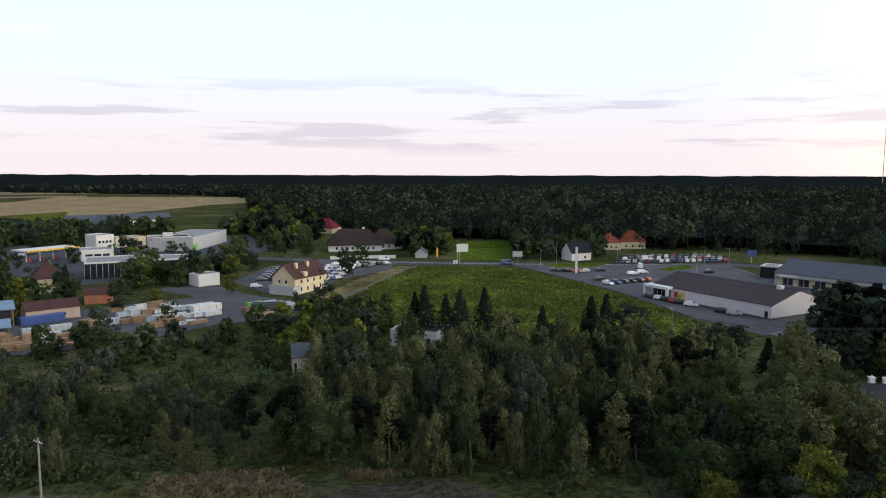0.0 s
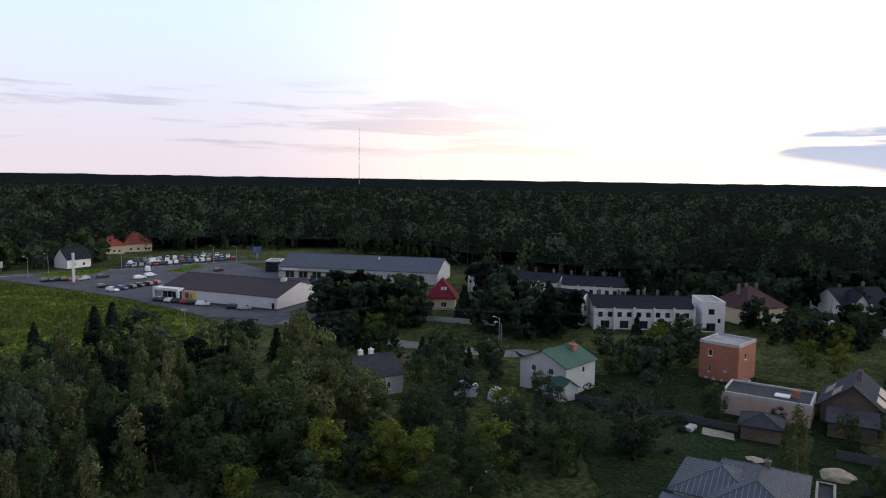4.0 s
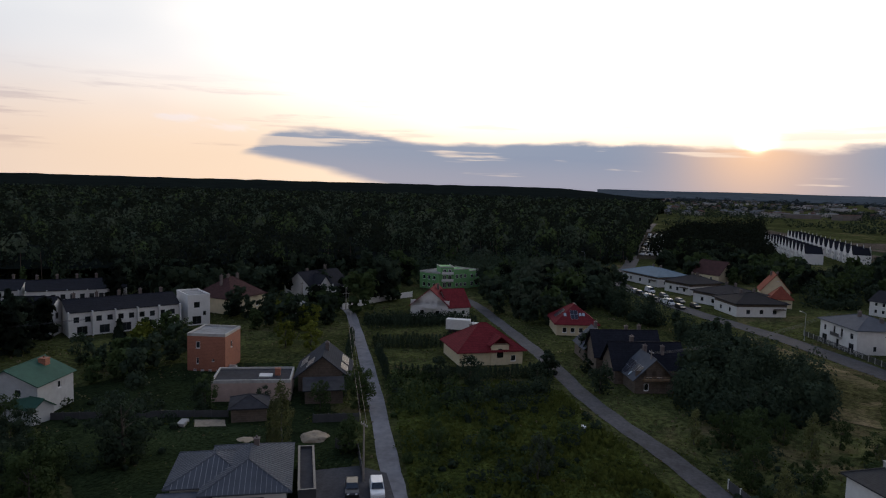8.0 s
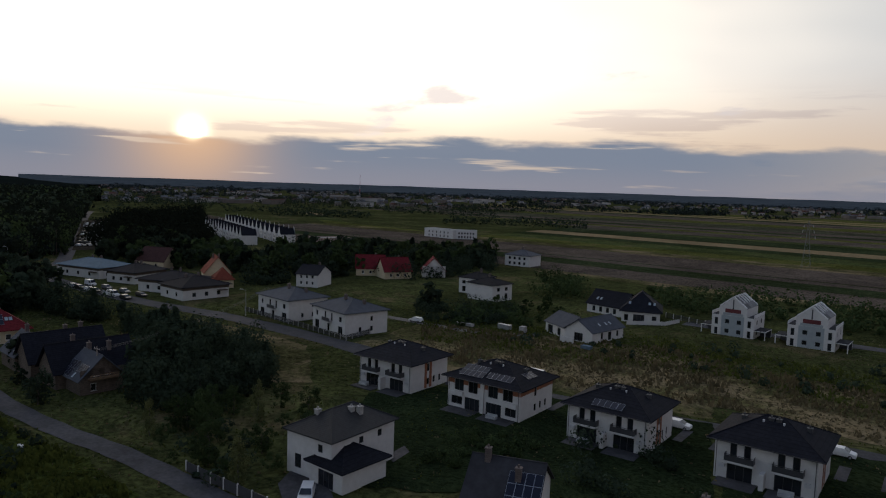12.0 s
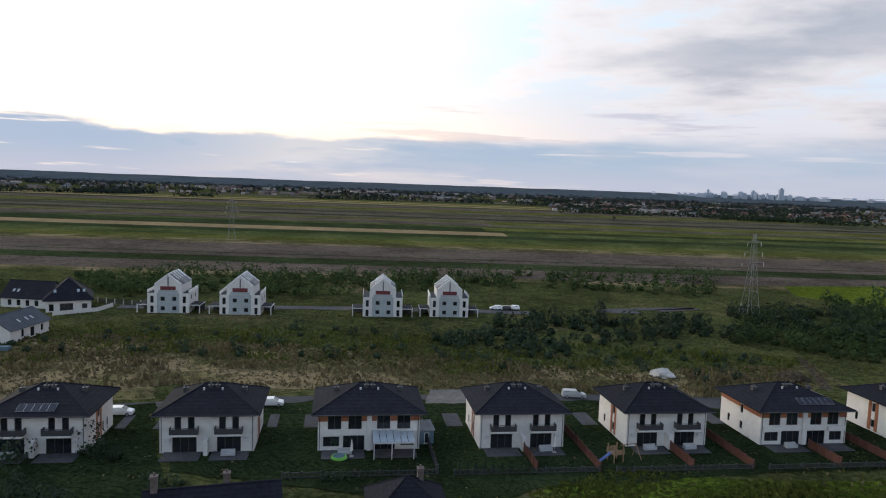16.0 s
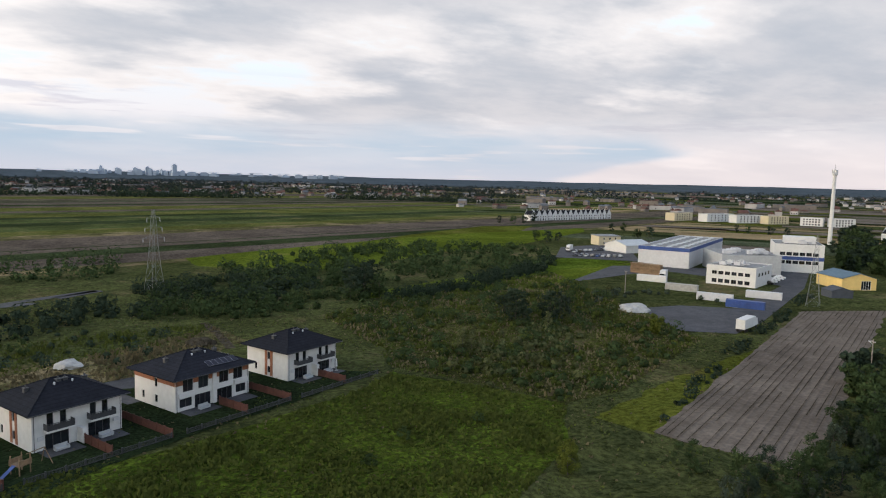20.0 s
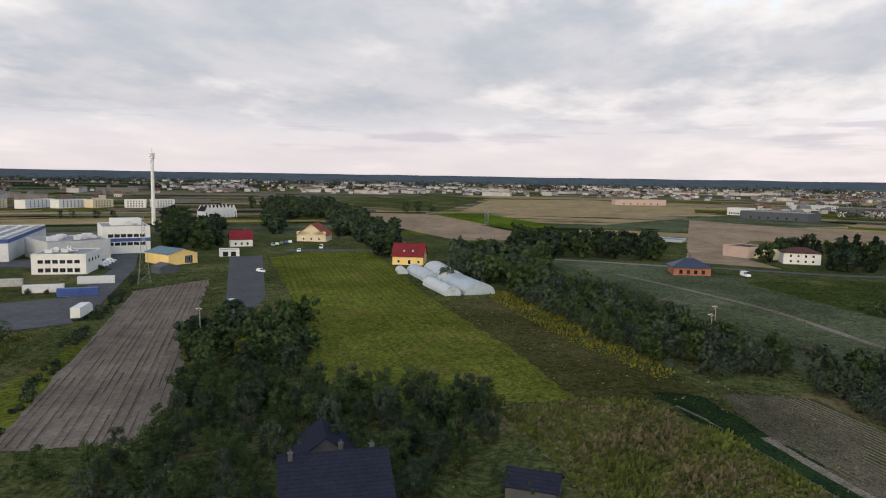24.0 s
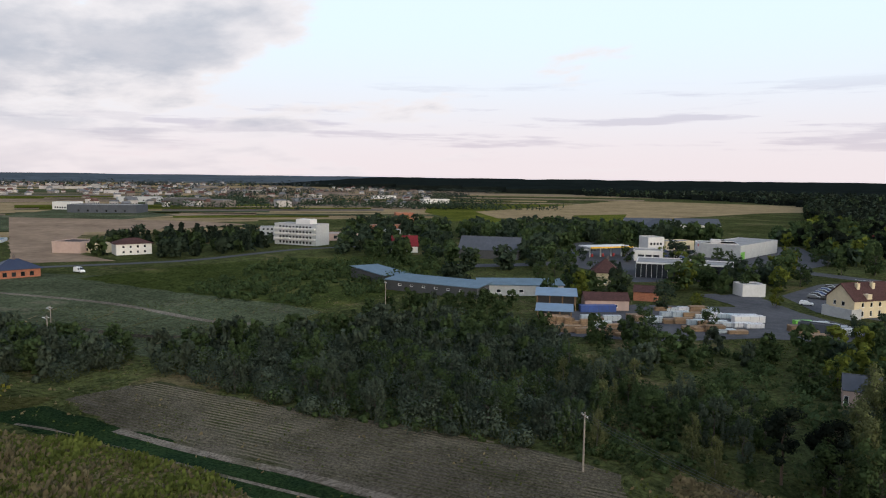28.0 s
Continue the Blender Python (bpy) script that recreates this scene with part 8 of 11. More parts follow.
# near house with a garage
a, b, c = (82.5, -37.7), (87.1, -49.7), (90.5, -34.6)
ob, w, s = house(a, b, span(a, c), 6.0, 2.6, "hip", RENDERED, mat("black_glazed_tiles", (0.030, 0.030, 0.032), (0.022, 0.022, 0.024), 0.7, 2.0, 0.3, 0.4, courses=0.14, spread=0.2, spec=0.25), "white villa with a black glazed tile roof", [("l", 0.7, 1.2, 1.2, 1.6), ("l", 0.25, 1.0, 1.3, 2.0), ("l", 0.75, 4.2, 0.9, 1.1), ("f", 0.45, 4.4, 0.9, 1.0), ("f", 0.75, 4.4, 0.9, 1.0)], [], over=0.5, dark=True)
for cx, cy in ((0.5, -1.2), (1.4, -2.0), (-3.4, 1.5)):
    chimney(ob, cx, cy, 7.6, 1.0, 0.7, CONCRETE)
ob, w, s = house((79.5, -37.9), (81.9, -45.6), 6.5, 2.9, 1.9, "hip", RENDERED, TILE_DARK, "low garage wing with a dark hipped roof", [("l", 0.5, 0.05, 3.0, 2.3)], over=0.6, dark=True, name="garage")
car("white", *(80.9, -33.6), 2.6, "estate", "on a paved drive by a villa")
patch("drive", [(86.6, -31.9), (92.2, -37.0), (81.2, -37.1), (72.3, -34.7), (74.1, -28.9)], YARD, "grey paved drive before a garage", "drive")
patch("terrace", [(88.4, -49.4), (90.6, -53.6), (88.0, -53.0), (85.7, -48.9)], YARD, "paved terrace beside a villa", "terrace")
fence([(96.7, -22.5), (88.6, -25.3), (80.5, -28.3)], 1.5, DARKWALL, "dark fence with pale posts beside a lane", 3.0, True, post_material=RENDERED)
crate((116.8, -3.8), 0.4, 1.4, 0.5, 0.4, RENDERED, "white rubbish lying on a lane's edge")

# ---- north: shops, garages, car parks ----
a, b, c = (70.0, 232.1), (91.7, 192.4), (113.2, 203.6)
d = span(b, c)
ob, w, s = house(a, b, d, 4.0, 3.4, "gable_x", PALESTEEL, SHEET_BROWN, "long pale supermarket with a brown metal roof", [("f", 0.965, 0.1, 1.1, 2.2)], over=0.25, dark=True, name="supermarket", category="shop")
part("plinth", Geo().box(-w / 2 - 0.03, w / 2 + 0.03, -d / 2 - 0.03, d / 2 + 0.03, 0, 0.5), DARKWALL, ob)
part("entrance_glazing", Geo().box(-w / 2 + 0.8, -w / 2 + 8.5, -d / 2 - 0.09, -d / 2 - 0.004, 0.3, 3.2), GLASS, ob)
for i in range(5):
    part("mullion", Geo().box(-w / 2 + 0.9 + i * 1.85, -w / 2 + 1.0 + i * 1.85, -d / 2 - 0.13, -d / 2 - 0.091, 0.3, 3.2), PALESTEEL, ob)
part("canopy_frame", Geo().box(-w / 2 - 1.0, -w / 2 + 9.4, -d / 2 - 2.6, -d / 2 + 0.4, 3.5, 4.3).box(-w / 2 - 1.0, -w / 2 - 0.2, -d / 2 - 2.6, -d / 2 - 1.8, 0, 3.5).box(-w / 2 + 8.6, -w / 2 + 9.4, -d / 2 - 2.6, -d / 2 - 1.8, 0, 3.5), RENDERED, ob)
poster = part("poster", Geo().box(-w / 2 + 9.8, -w / 2 + 14.6, -d / 2 - 0.1, -d / 2 - 0.004, 0.8, 3.4), CREAM, ob, "colourful advertising poster")
part("red_shape", Geo().box(-w / 2 + 10.0, -w / 2 + 11.5, -d / 2 - 0.13, -d / 2 - 0.101, 1.2, 3.0), PAINTED_RED, poster)
part("green_shape", Geo().box(-w / 2 + 11.9, -w / 2 + 13.0, -d / 2 - 0.13, -d / 2 - 0.101, 1.0, 2.6), PAINTED_GREEN, poster)
part("yellow_shape", Geo().box(-w / 2 + 13.2, -w / 2 + 14.3, -d / 2 - 0.13, -d / 2 - 0.101, 1.5, 3.1), PAINTED_YELLOW, poster)
part("gable_trim", Geo().box(-w / 2 - 0.5, -w / 2 - 0.26, -d / 2 - 0.4, 0, 4.1, 4.5).box(-w / 2 - 0.5, -w / 2 - 0.26, 0, d / 2 + 0.4, 4.1, 4.5), RENDERED, ob)
part("roof_vent", Geo().box(w * 0.36, w * 0.36 + 1.6, -1.6, -0.2, 6.6, 8.2), PALESTEEL, ob)
a, b = (123.5, 257.7), (164.5, 206.9)
ob, w, s = house(a, b, 24, 4.6, 4.2, "gable_x", GREYWALL, SHEET_GREY, "long grey-roofed shop hall with lit shopfronts", [], over=0.4, dark=True, name="shop_hall", category="shop")
for i in range(16):
    x = -w / 2 + 1.2 + i * 1.9
    # Every third pane is cream, its lit look put into the colour.
    part("shop_window", Geo().box(x, x + 1.6, -12.08, -12.004, 0.4, 2.9), GLASS if i % 3 else CREAM, ob)
part("sign", Geo().box(-w / 2 + 1.5, -w / 2 + 8.0, -12.2, -12.004, 3.2, 4.1), RENDERED, ob, "white shop sign board")
part("sign", Geo().box(-w / 2 + 22.0, -w / 2 + 27.0, -12.2, -12.004, 3.2, 4.0), DARKWALL, ob, "dark shop sign board")
part("awning", Geo().box(-w / 2, -w / 2 + 34, -13.2, -12.21, 3.0, 3.15), DARKFRAME, ob)
part("roof_vent", Geo().tube((w * 0.1, -3, 7.0), (w * 0.1, -3, 8.8), 0.5, 0.4, 10), PALESTEEL, ob)
block((126.3, 275.9), (130.9, 272.1), 9, 4.5, GLASS, "small dark glass pavilion with a white flat roof", [], FELT, True, "pavilion", edge=RENDERED)
# cars at the shops
COL = ("white", "silver", "black", "grey", "blue", "black", "silver", "red")
along = bearing((70.0, 232.1), (91.7, 192.4))
shop_a, shop_b = (70.0, 232.1), (91.7, 192.4)
for t, c in ((0.04, "black"), (0.09, "black"), (0.14, "white"), (0.20, "black"), (0.28, "red"), (0.33, "black"), (0.42, "white"), (0.68, "black"), (0.77, "silver")):
    car(c, shop_a[0] + (shop_b[0] - shop_a[0]) * t - 2.4, shop_a[1] + (shop_b[1] - shop_a[1]) * t - 2.2, along + 0.5, "hatchback", "beside a supermarket")
car_row((59.7, 255.7), (79.6, 266.6), 6, along, COL, "in a shop car park", 2)
car("black", *(60.5, 267.0), 0.3, "hatchback", "in a shop car park")
car("white", *(77.3, 282.2), 0.2, "estate", "in a shop car park")
car("white", *(82.6, 287.1), 0.2, "estate", "in a shop car park")
car("white", *(86.2, 303.3), 1.4, "van", "in a shop car park")
car_row((45.6, 293.2), (60.4, 289.4), 5, 0.3, ("red", "black", "black", "silver"), "on a verge by the main road", 3)
car("black", *(66.5, 292.7), 0.2, "estate", "in a shop car park")
car("black", *(110.6, 288.2), 0.2, "hatchback", "in a shop car park")
for a, b, n in (((81.4, 321.5), (134.5, 326.6), 17), ((85.5, 332.4), (135.4, 335.7), 15), ((90.6, 341.7), (133.7, 345.3), 12)):
    car_row(a, b, n, 1.2, COL, "on a crowded lot by the forest", n)
car("white", *(97.5, 332.1), 0.1, "van", "on a crowded lot by the forest")
patch("car_park", [(76.0, 315.4), (88.9, 351.6), (143.2, 355.2), (137.0, 320.0)], EARTH, "earth car lot before the forest", "car park")
for a, b, n in (((-49.3, 263.6), (-40.0, 269.2), 6), ((-49.8, 272.4), (-40.0, 278.4), 6), ((-50.1, 281.9), (-39.8, 288.3), 6), ((-50.5, 292.0), (-39.2, 297.1), 6), ((-50.4, 302.9), (-30.9, 306.2), 9), ((-49.1, 310.5), (-24.0, 313.9), 9)):
    car_row(a, b, n, 1.0, ("white", "silver", "blue", "grey", "silver", "white", "black"), "on a crowded car lot behind a house", n + int(b[0]))
car_row((-68.7, 261.2), (-71.0, 296.0), 7, 0.1, ("black", "black", "grey", "blue"), "in a car park beside a house", 9)
car("white", *(-66.7, 247.2), 0.3, "hatchback", "in a car park beside a house")
car("black", *(-64.5, 263.9), 0.2, "estate", "in a car park beside a house")
# yellow house
ob, w, s = house((-58.3, 236.8), (-49.6, 232.1), 17, 5.6, 4.4, "gable_y", CREAM, TILE_BROWN, "cream two-storey house with a brown tiled roof", [("f", 0.3, 3.4, 1.0, 1.4), ("f", 0.6, 3.4, 1.2, 1.4), ("f", 0.35, 0.8, 1.0, 1.3)] + row("r", 4, 3.4, 1.0, 1.4) + row("r", 4, 0.6, 1.0, 1.7), over=0.5)
chimney(ob, 1.6, -4.0, 8.0, 2.0, 1.0, CREAM)
chimney(ob, 1.6, 2.0, 8.0, 2.0, 1.0, CREAM)
part("dormer", Geo().box(w / 2 - 1.6, w / 2 + 0.06, -3.6, -1.8, 5.0, 7.2), CREAM, ob)
block((-58.9, 234.5), (-49.7, 229.9), 4, 2.6, GREYWALL, "low grey garage before a cream house", [], FELT)
# thatched inn
ob, w, s = house((-60.2, 366.5), (-32.9, 371.3), 17, 3.2, 8.0, "hip", RENDERED, THATCH, "large inn with a brown thatched hipped roof", row("f", 8, 0.8, 1.3, 1.6), over=1.2, far=True, name="inn", ridge=8)
for cx in (-8, 5):
    chimney(ob, cx, 0.5, 9.8, 2.2, 1.3, RENDERED)
for cx in (-7, 0, 7):
    part("eyebrow_dormer", Geo().tube((cx - 1.2, -5.6, 6.3), (cx + 1.2, -5.6, 6.3), 0.7, sides=8), THATCH, ob)
house((-39.5, 377.2), (-22.4, 382.5), 14, 3.2, 7.5, "hip", RENDERED, THATCH, "second thatched wing of an inn", row("f", 4, 0.8, 1.3, 1.6), over=1.2, far=True, name="inn")
fence([(-53.7, 331.7), (-39.4, 335.8), (-23.1, 337.7)], 1.6, RENDERED, "white wall with piers before an inn", 4.0)
house((-104.5, 492.3), (-76.5, 481.6), 13, 3.5, 6.5, "hip", CREAM, TILE_RED, "cream house with a red hipped roof before the forest", row("f", 5, 0.8, 1.3, 1.6), [(0.1, 0.1)], far=True)
house((-134.8, 547.8), (-122.2, 547.2), 11, 3.2, 5.5, "gable_y", CREAM, TILE_BRICKRED, "house with a terracotta gable roof among trees", row("f", 2, 0.8), far=True)
house((86.9, 379.1), (96.6, 378.8), 12, 4, 5, "hip", CREAM, TILE_BRICKRED, "old house with a terracotta roof at the forest", row("f", 3, 0.8), far=True)
house((98.1, 384.8), (111.8, 384.3), 12, 4, 6, "hip", CREAM, TILE_BRICKRED, "old house with a terracotta roof at the forest", row("f", 3, 0.8), far=True)
house((60.9, 328.6), (70.9, 332.8), 9, 4, 4.5, "gable_x", RENDERED, TILE_DARK, "small white house with a dark roof by the road", row("f", 2, 0.8), far=True)
house((-13.6, 339.8), (-8.0, 339.6), 9, 2.5, 2.5, "gable_y", GREYWALL, SHEET_GREY, "small grey-roofed cottage beyond the road", far=True)
# billboards and signs
ob = thing("billboard", at(*(6.7, 317.2), 0, 0.15), "large white billboard on two posts by the road", "billboard")
part("board", Geo().box(-0.4, 4.8, -0.15, 0.15, 5.5, 9.0), RENDERED, ob)
part("frame", Geo().box(-0.5, 4.9, 0.151, 0.3, 5.4, 9.1), STEEL, ob)
part("post", Geo().tube((0, 0.4, 0), (0, 0.4, 9.2), 0.18), STEEL, ob)
part("post", Geo().tube((1.0, 0.4, 0), (1.0, 0.4, 5.6), 0.14), STEEL, ob)
ob = thing("billboard", at(*(35.8, 333.8), 0, 0.1), "low billboard with a pale poster beside the road", "billboard")
part("board", Geo().box(-2.4, 2.4, -0.1, 0.1, 1.4, 4.0), GREYWALL, ob)
for sx in (-1, 1):
    part("post", Geo().box(sx * 1.8 - 0.1, sx * 1.8 + 0.1, 0.11, 0.3, 0, 3.8), POLE, ob)
ob = thing("sign_column", at(*(-2.8, 339.5), 0, 0), "tall narrow yellow sign by the road", "sign")
part("panel", Geo().box(-0.5, 0.5, -0.12, 0.12, 0.6, 5.0), PAINTED_YELLOW, ob)
part("foot", Geo().box(-0.4, 0.4, -0.2, 0.2, 0, 0.599), STEEL, ob)
ob = thing("sign_board", at(*(5.6, 313.1), 0, 0.1), "small white sign with a red edge at a track", "sign")
part("board", Geo().box(-1.0, 1.0, -0.08, 0.08, 0.6, 2.2), RENDERED, ob)
part("post", Geo().box(-0.08, 0.08, -0.2, -0.081, 0, 2.0), POLE, ob)
ob = thing("sign_column", at(*(55.0, 286.1), 0, 0), "tall white advertising column at a car park", "sign")
part("column", Geo().box(-0.45, 0.45, -0.3, 0.3, 0, 11), PALESTEEL, ob)
ob = thing("sign_board", at(*(143.1, 322.0), 0, 0.1), "blue road sign board near shops", "sign")
part("board", Geo().box(-2.2, 2.2, -0.08, 0.08, 3.0, 6.0), PAINTED_BLUE, ob)
part("post", Geo().box(-0.1, 0.1, 0.081, 0.25, 0, 5.5), STEEL, ob)
for p in ((35.1, 324.9), (43.4, 308.2), (52.0, 318.1), (80.1, 319.4), (120.0, 318.4), (127.7, 310.0), (107.4, 293.1), (112.8, 118.1), (108.8, 113.2), (274.2, -77.6), (205.3, -64.9), (364.0, -8.0)):
    street_lamp(*p, math.atan2(p[1], p[0]) + 1.3)
car("white", *(-27.8, 328.8), 0.1, "van", "by the main road")
car("blue", *(29.2, 314.5), 0.1, "van", "on the main road")
# white flat-roofed house and hut among the trees
ob, w = block((-12.4, 161.9), (-1.3, 158.5), 9, 3.6, GREYWALL, "grey-white flat-roofed house hidden among trees", row("f", 4, 1.0, 1.1, 1.2), FELT_DARK)
house((-30.6, 139.3), (-24.8, 140.9), 6, 3.0, 2.2, "gable_x", PINK, SHEET_GREY, "small pink-walled hut with a grey roof", [("f", 0.1, 0.2, 0.8, 1.8)], over=0.2, name="hut")
block((41.1, 152.8), (47.4, 150.8), 8, 2.8, RENDERED, "low white outbuilding behind trees", [], FELT)


def ridge_house(r0, r1, d, eave, rise, wall, cover, label, chimneys=(), panels=(), skylights=(), over=0.5):
    """A gabled house under a ridge whose ends stand over r0 and r1."""
    t = bearing(r0, r1)
    off = (math.sin(t) * d / 2, -math.cos(t) * d / 2)
    return house((r0[0] + off[0], r0[1] + off[1]), (r1[0] + off[0], r1[1] + off[1]), d, eave, rise, "gable_x", wall, cover, label, [("l", 0.5, 0.9, 1.4, 1.4), ("f", 0.3, 0.9, 1.2, 1.4), ("f", 0.7, 0.9, 1.2, 1.4)], chimneys, skylights, panels, over, True)


ridge_house((67.1, -50.0), (60.6, -55.2), 12, 3.6, 4.0, RENDERED, FELT_DARK, "house with a plain black gabled roof and solar panels", [(-0.3, -0.05), (0.2, -0.2)], [("f", 0.5, 1.0, 4, 3)])
ridge_house((44.3, -62.5), (32.7, -68.9), 10, 3.8, 3.2, RENDERED, TILE_DARK, "house with a long dark tiled roof", [(0.1, 0.1), (-0.45, 0.0)])
c, t = (17.9, -70.9), bearing((21.1, -73.3), (15.1, -75.7))
house((c[0] - 4.2 * math.cos(t), c[1] - 4.2 * math.sin(t)), (c[0] + 4.2 * math.cos(t), c[1] + 4.2 * math.sin(t)), 8, 3.6, 3.2, "hip", DARKWALL, TILE_DARK, "house with a dark pyramid roof", [("f", 0.5, 1.0, 1.2, 1.4)], [(0.2, 0.2)], ridge=0.0)
SLATE_BLUE = mat("slate_blue_roof_tiles", (0.020, 0.022, 0.036), (0.015, 0.017, 0.028), 0.9, 2.0, 0.3, 0.35, courses=0.3, spread=0.2, spec=0.03)
ob, w, s = ridge_house((-76.5, -24.0), (-80.3, -12.5), 12, 3.4, 4.0, RENDERED, SLATE_BLUE, "house with a large slate-blue tiled roof", [])
for cx, cy in ((4.6, 0.6), (1.0, 1.4), (-5.0, -0.5)):
    chimney(ob, cx, cy, 7.0, 0.9, 0.5, DARKWALL)
r0, r1, c = (-76.5, -24.0), (-80.3, -12.5), (-84.2, -20.6)
t = bearing(r0, r1)
house((c[0] - 4.5 * math.cos(t), c[1] - 4.5 * math.sin(t)), (c[0] + 4.5 * math.cos(t), c[1] + 4.5 * math.sin(t)), 7, 3.6, 3.2, "gable_y", DARKWALL, SLATE_BLUE, "dark cross gable of a slate-roofed house", over=0.3, name="cross_wing")
house((-86.9, 9.4), (-88.4, 3.2), 4.5, 1.9, 1.3, "gable_x", DARKWALL, SLATE_BLUE, "small dark garden cabin under trees", name="cabin", over=0.4)

# ---- timber yard and garages, north-east ----


def stack(p, turn, l, w, h, material, label, base=0.0):
    """A bundle of boards on bearers: real layers with gaps."""
    ob = thing("timber_stack", at(p[0], p[1], base, turn), label, "timber", "timber stacks")
    for sx in (-1, 0, 1):
        part("bearer", Geo().box(sx * l * 0.4 - 0.08, sx * l * 0.4 + 0.08, -w / 2, w / 2, 0, 0.12), TIMBER, ob)
    g, rng = Geo(), random.Random(int(p[0] * 7))
    z = 0.121
    while z < h:
        n = max(2, round(w / 0.28))
        for i in range(n):
            o = rng.uniform(-0.15, 0.15)
            g.box(-l / 2 + o, l / 2 + o, -w / 2 + w * i / n + 0.01, -w / 2 + w * (i + 1) / n - 0.01, z, z + 0.16)
        z += 0.17
    part("boards", g, material, ob)


def wrapped(p, turn, l, w, h, material, label):
    ob = thing("wrapped_pack", at(p[0], p[1], 0, turn), label, "timber pack", "wrapped packs")
    for sx in (-1, 1):
        part("bearer", Geo().box(sx * l * 0.35 - 0.08, sx * l * 0.35 + 0.08, -w / 2, w / 2, 0, 0.12), TIMBER, ob)
    part("wrapping", Geo().box(-l / 2, l / 2, -w / 2, w / 2, 0.121, h), material, ob)
    for u in (-0.3, 0.0, 0.3):
        part("strap", Geo().box(l * u - 0.03, l * u + 0.03, -w / 2 - 0.015, w / 2 + 0.015, 0.12, h + 0.015), DARKFRAME, ob)


yard = bearing((-97.6, 155.1), (-66.1, 188.9))
r_y = random.Random(21)
for a, b, n, kinds in (((-103.1, 154.2), (-84.7, 163.1), 6, "tttttt"), ((-106.6, 162.1), (-88.9, 172.5), 6, "tttwtt"), ((-95.5, 183.3), (-88.1, 184.4), 3, "ttw"), ((-91.5, 195.0), (-70.6, 210.4), 8, "wwtwwwww"), ((-86.4, 186.2), (-64.9, 198.4), 8, "ttwtwwww"),
                       ((-78.2, 180.9), (-65.5, 187.4), 5, "tttwt"), ((-57.5, 203.1), (-48.0, 193.9), 3, "ttt"), ((-55.2, 213.1), (-43.3, 207.3), 4, "wwww"), ((-96.9, 202.3), (-83.8, 214.0), 5, "twwtw"), ((-105.1, 172.9), (-97.5, 178.8), 3, "wtw")):
    for i in range(n):
        t = (i + 0.5) / n
        p = (a[0] + (b[0] - a[0]) * t, a[1] + (b[1] - a[1]) * t)
        if kinds[i] == "t":
            stack(p, yard + r_y.uniform(-0.05, 0.05), 5.2, r_y.uniform(1.6, 2.6), r_y.uniform(0.9, 2.0), TIMBER, "stack of sawn boards in a timber yard")
        else:
            wrapped(p, yard + r_y.uniform(-0.05, 0.05), 5.0, r_y.uniform(1.6, 2.4), r_y.uniform(0.8, 1.8), r_y.choice((FILM, PALESTEEL, FILM_GREY)), "timber pack wrapped in pale film in a yard")
wrapped((-58.0, 212.4), yard, 5.0, 1.8, 1.3, PAINTED_GREEN, "timber pack wrapped in bright green film")
wrapped((-108.7, 186.7), yard, 11.0, 2.4, 2.2, PAINTED_BLUE, "long timber stack under a blue tarpaulin")
wrapped((-70.0, 204.0), yard, 9.0, 2.2, 2.0, RENDERED, "long pack wrapped in white film")
ob, w, s = house((-184.3, 168.2), (-148.4, 176.7), 11, 3.6, 0.9, "shed", DARKWALL, SHEET_BLUE, "long dark shed with a pale blue metal roof", row("f", 6, 2.0, 1.3, 0.7), over=0.5, name="workshop", far=True)
house((-191.4, 174.1), (-189.0, 185.5), 26, 3.6, 0.8, "shed", DARKWALL, SHEET_BLUE, "workshop wing with a pale blue metal roof", over=0.5, name="workshop", far=True)
house((-153.1, 183.3), (-132.0, 203.6), 10, 3.6, 0.9, "shed", GREYWALL, SHEET_BLUE, "grey workshop with a pale blue metal roof", row("f", 3, 1.0, 1.6, 1.2), over=0.5, name="workshop", far=True)
for a, b, d, h in (((-123.5, 175.8), (-113.8, 182.4), 9, 4.6), ((-112.4, 160.3), (-104.5, 165.4), 6, 3.4)):
    m, w = front(a, b, d)
    ob = thing("timber_shed", m, "open timber shed with a dark blue metal roof", "shed", "timber sheds")
    for i in range(4):
        for y in (-d / 2, d / 2):
            part("post", Geo().box(-w / 2 + w * i / 3 - 0.12, -w / 2 + w * i / 3 + 0.12, y - 0.12, y + 0.12, 0, h), TIMBER, ob)
    part("back_wall", Geo().box(-w / 2, w / 2, d / 2 - 0.1, d / 2, 0.1, h), DARKWALL, ob)
    g = Geo()
    slab(g, (-w / 2 - 0.6, -d / 2 - 0.6, h + 0.1), (w / 2 + 0.6, -d / 2 - 0.6, h + 0.1), (w / 2 + 0.6, d / 2 + 0.6, h + 1.1), (-w / 2 - 0.6, d / 2 + 0.6, h + 1.1), 0.12)
    part("roof", g, mat("steel_blue_roof", (0.10, 0.17, 0.26), (0.085, 0.145, 0.22), 0.45, 0.8, 0.1, 0.05), ob)
for i in range(4):
    p, q = (-110.2, 160.4), (-104.6, 163.2)
    stack((p[0] + (q[0] - p[0]) * i / 3, p[1] + (q[1] - p[1]) * i / 3), yard + 1.57, 4.0, 2.0, 2.4, TIMBER, "tall stack of orange boards under a shed roof")
house((-112.8, 186.2), (-102.5, 194.8), 8, 3.2, 1.8, "gable_x", PINK, TILE_BROWN, "low pink-walled hut with a brown roof in a yard", row("f", 2, 1, 1.2, 1.0), over=0.3, name="hut")
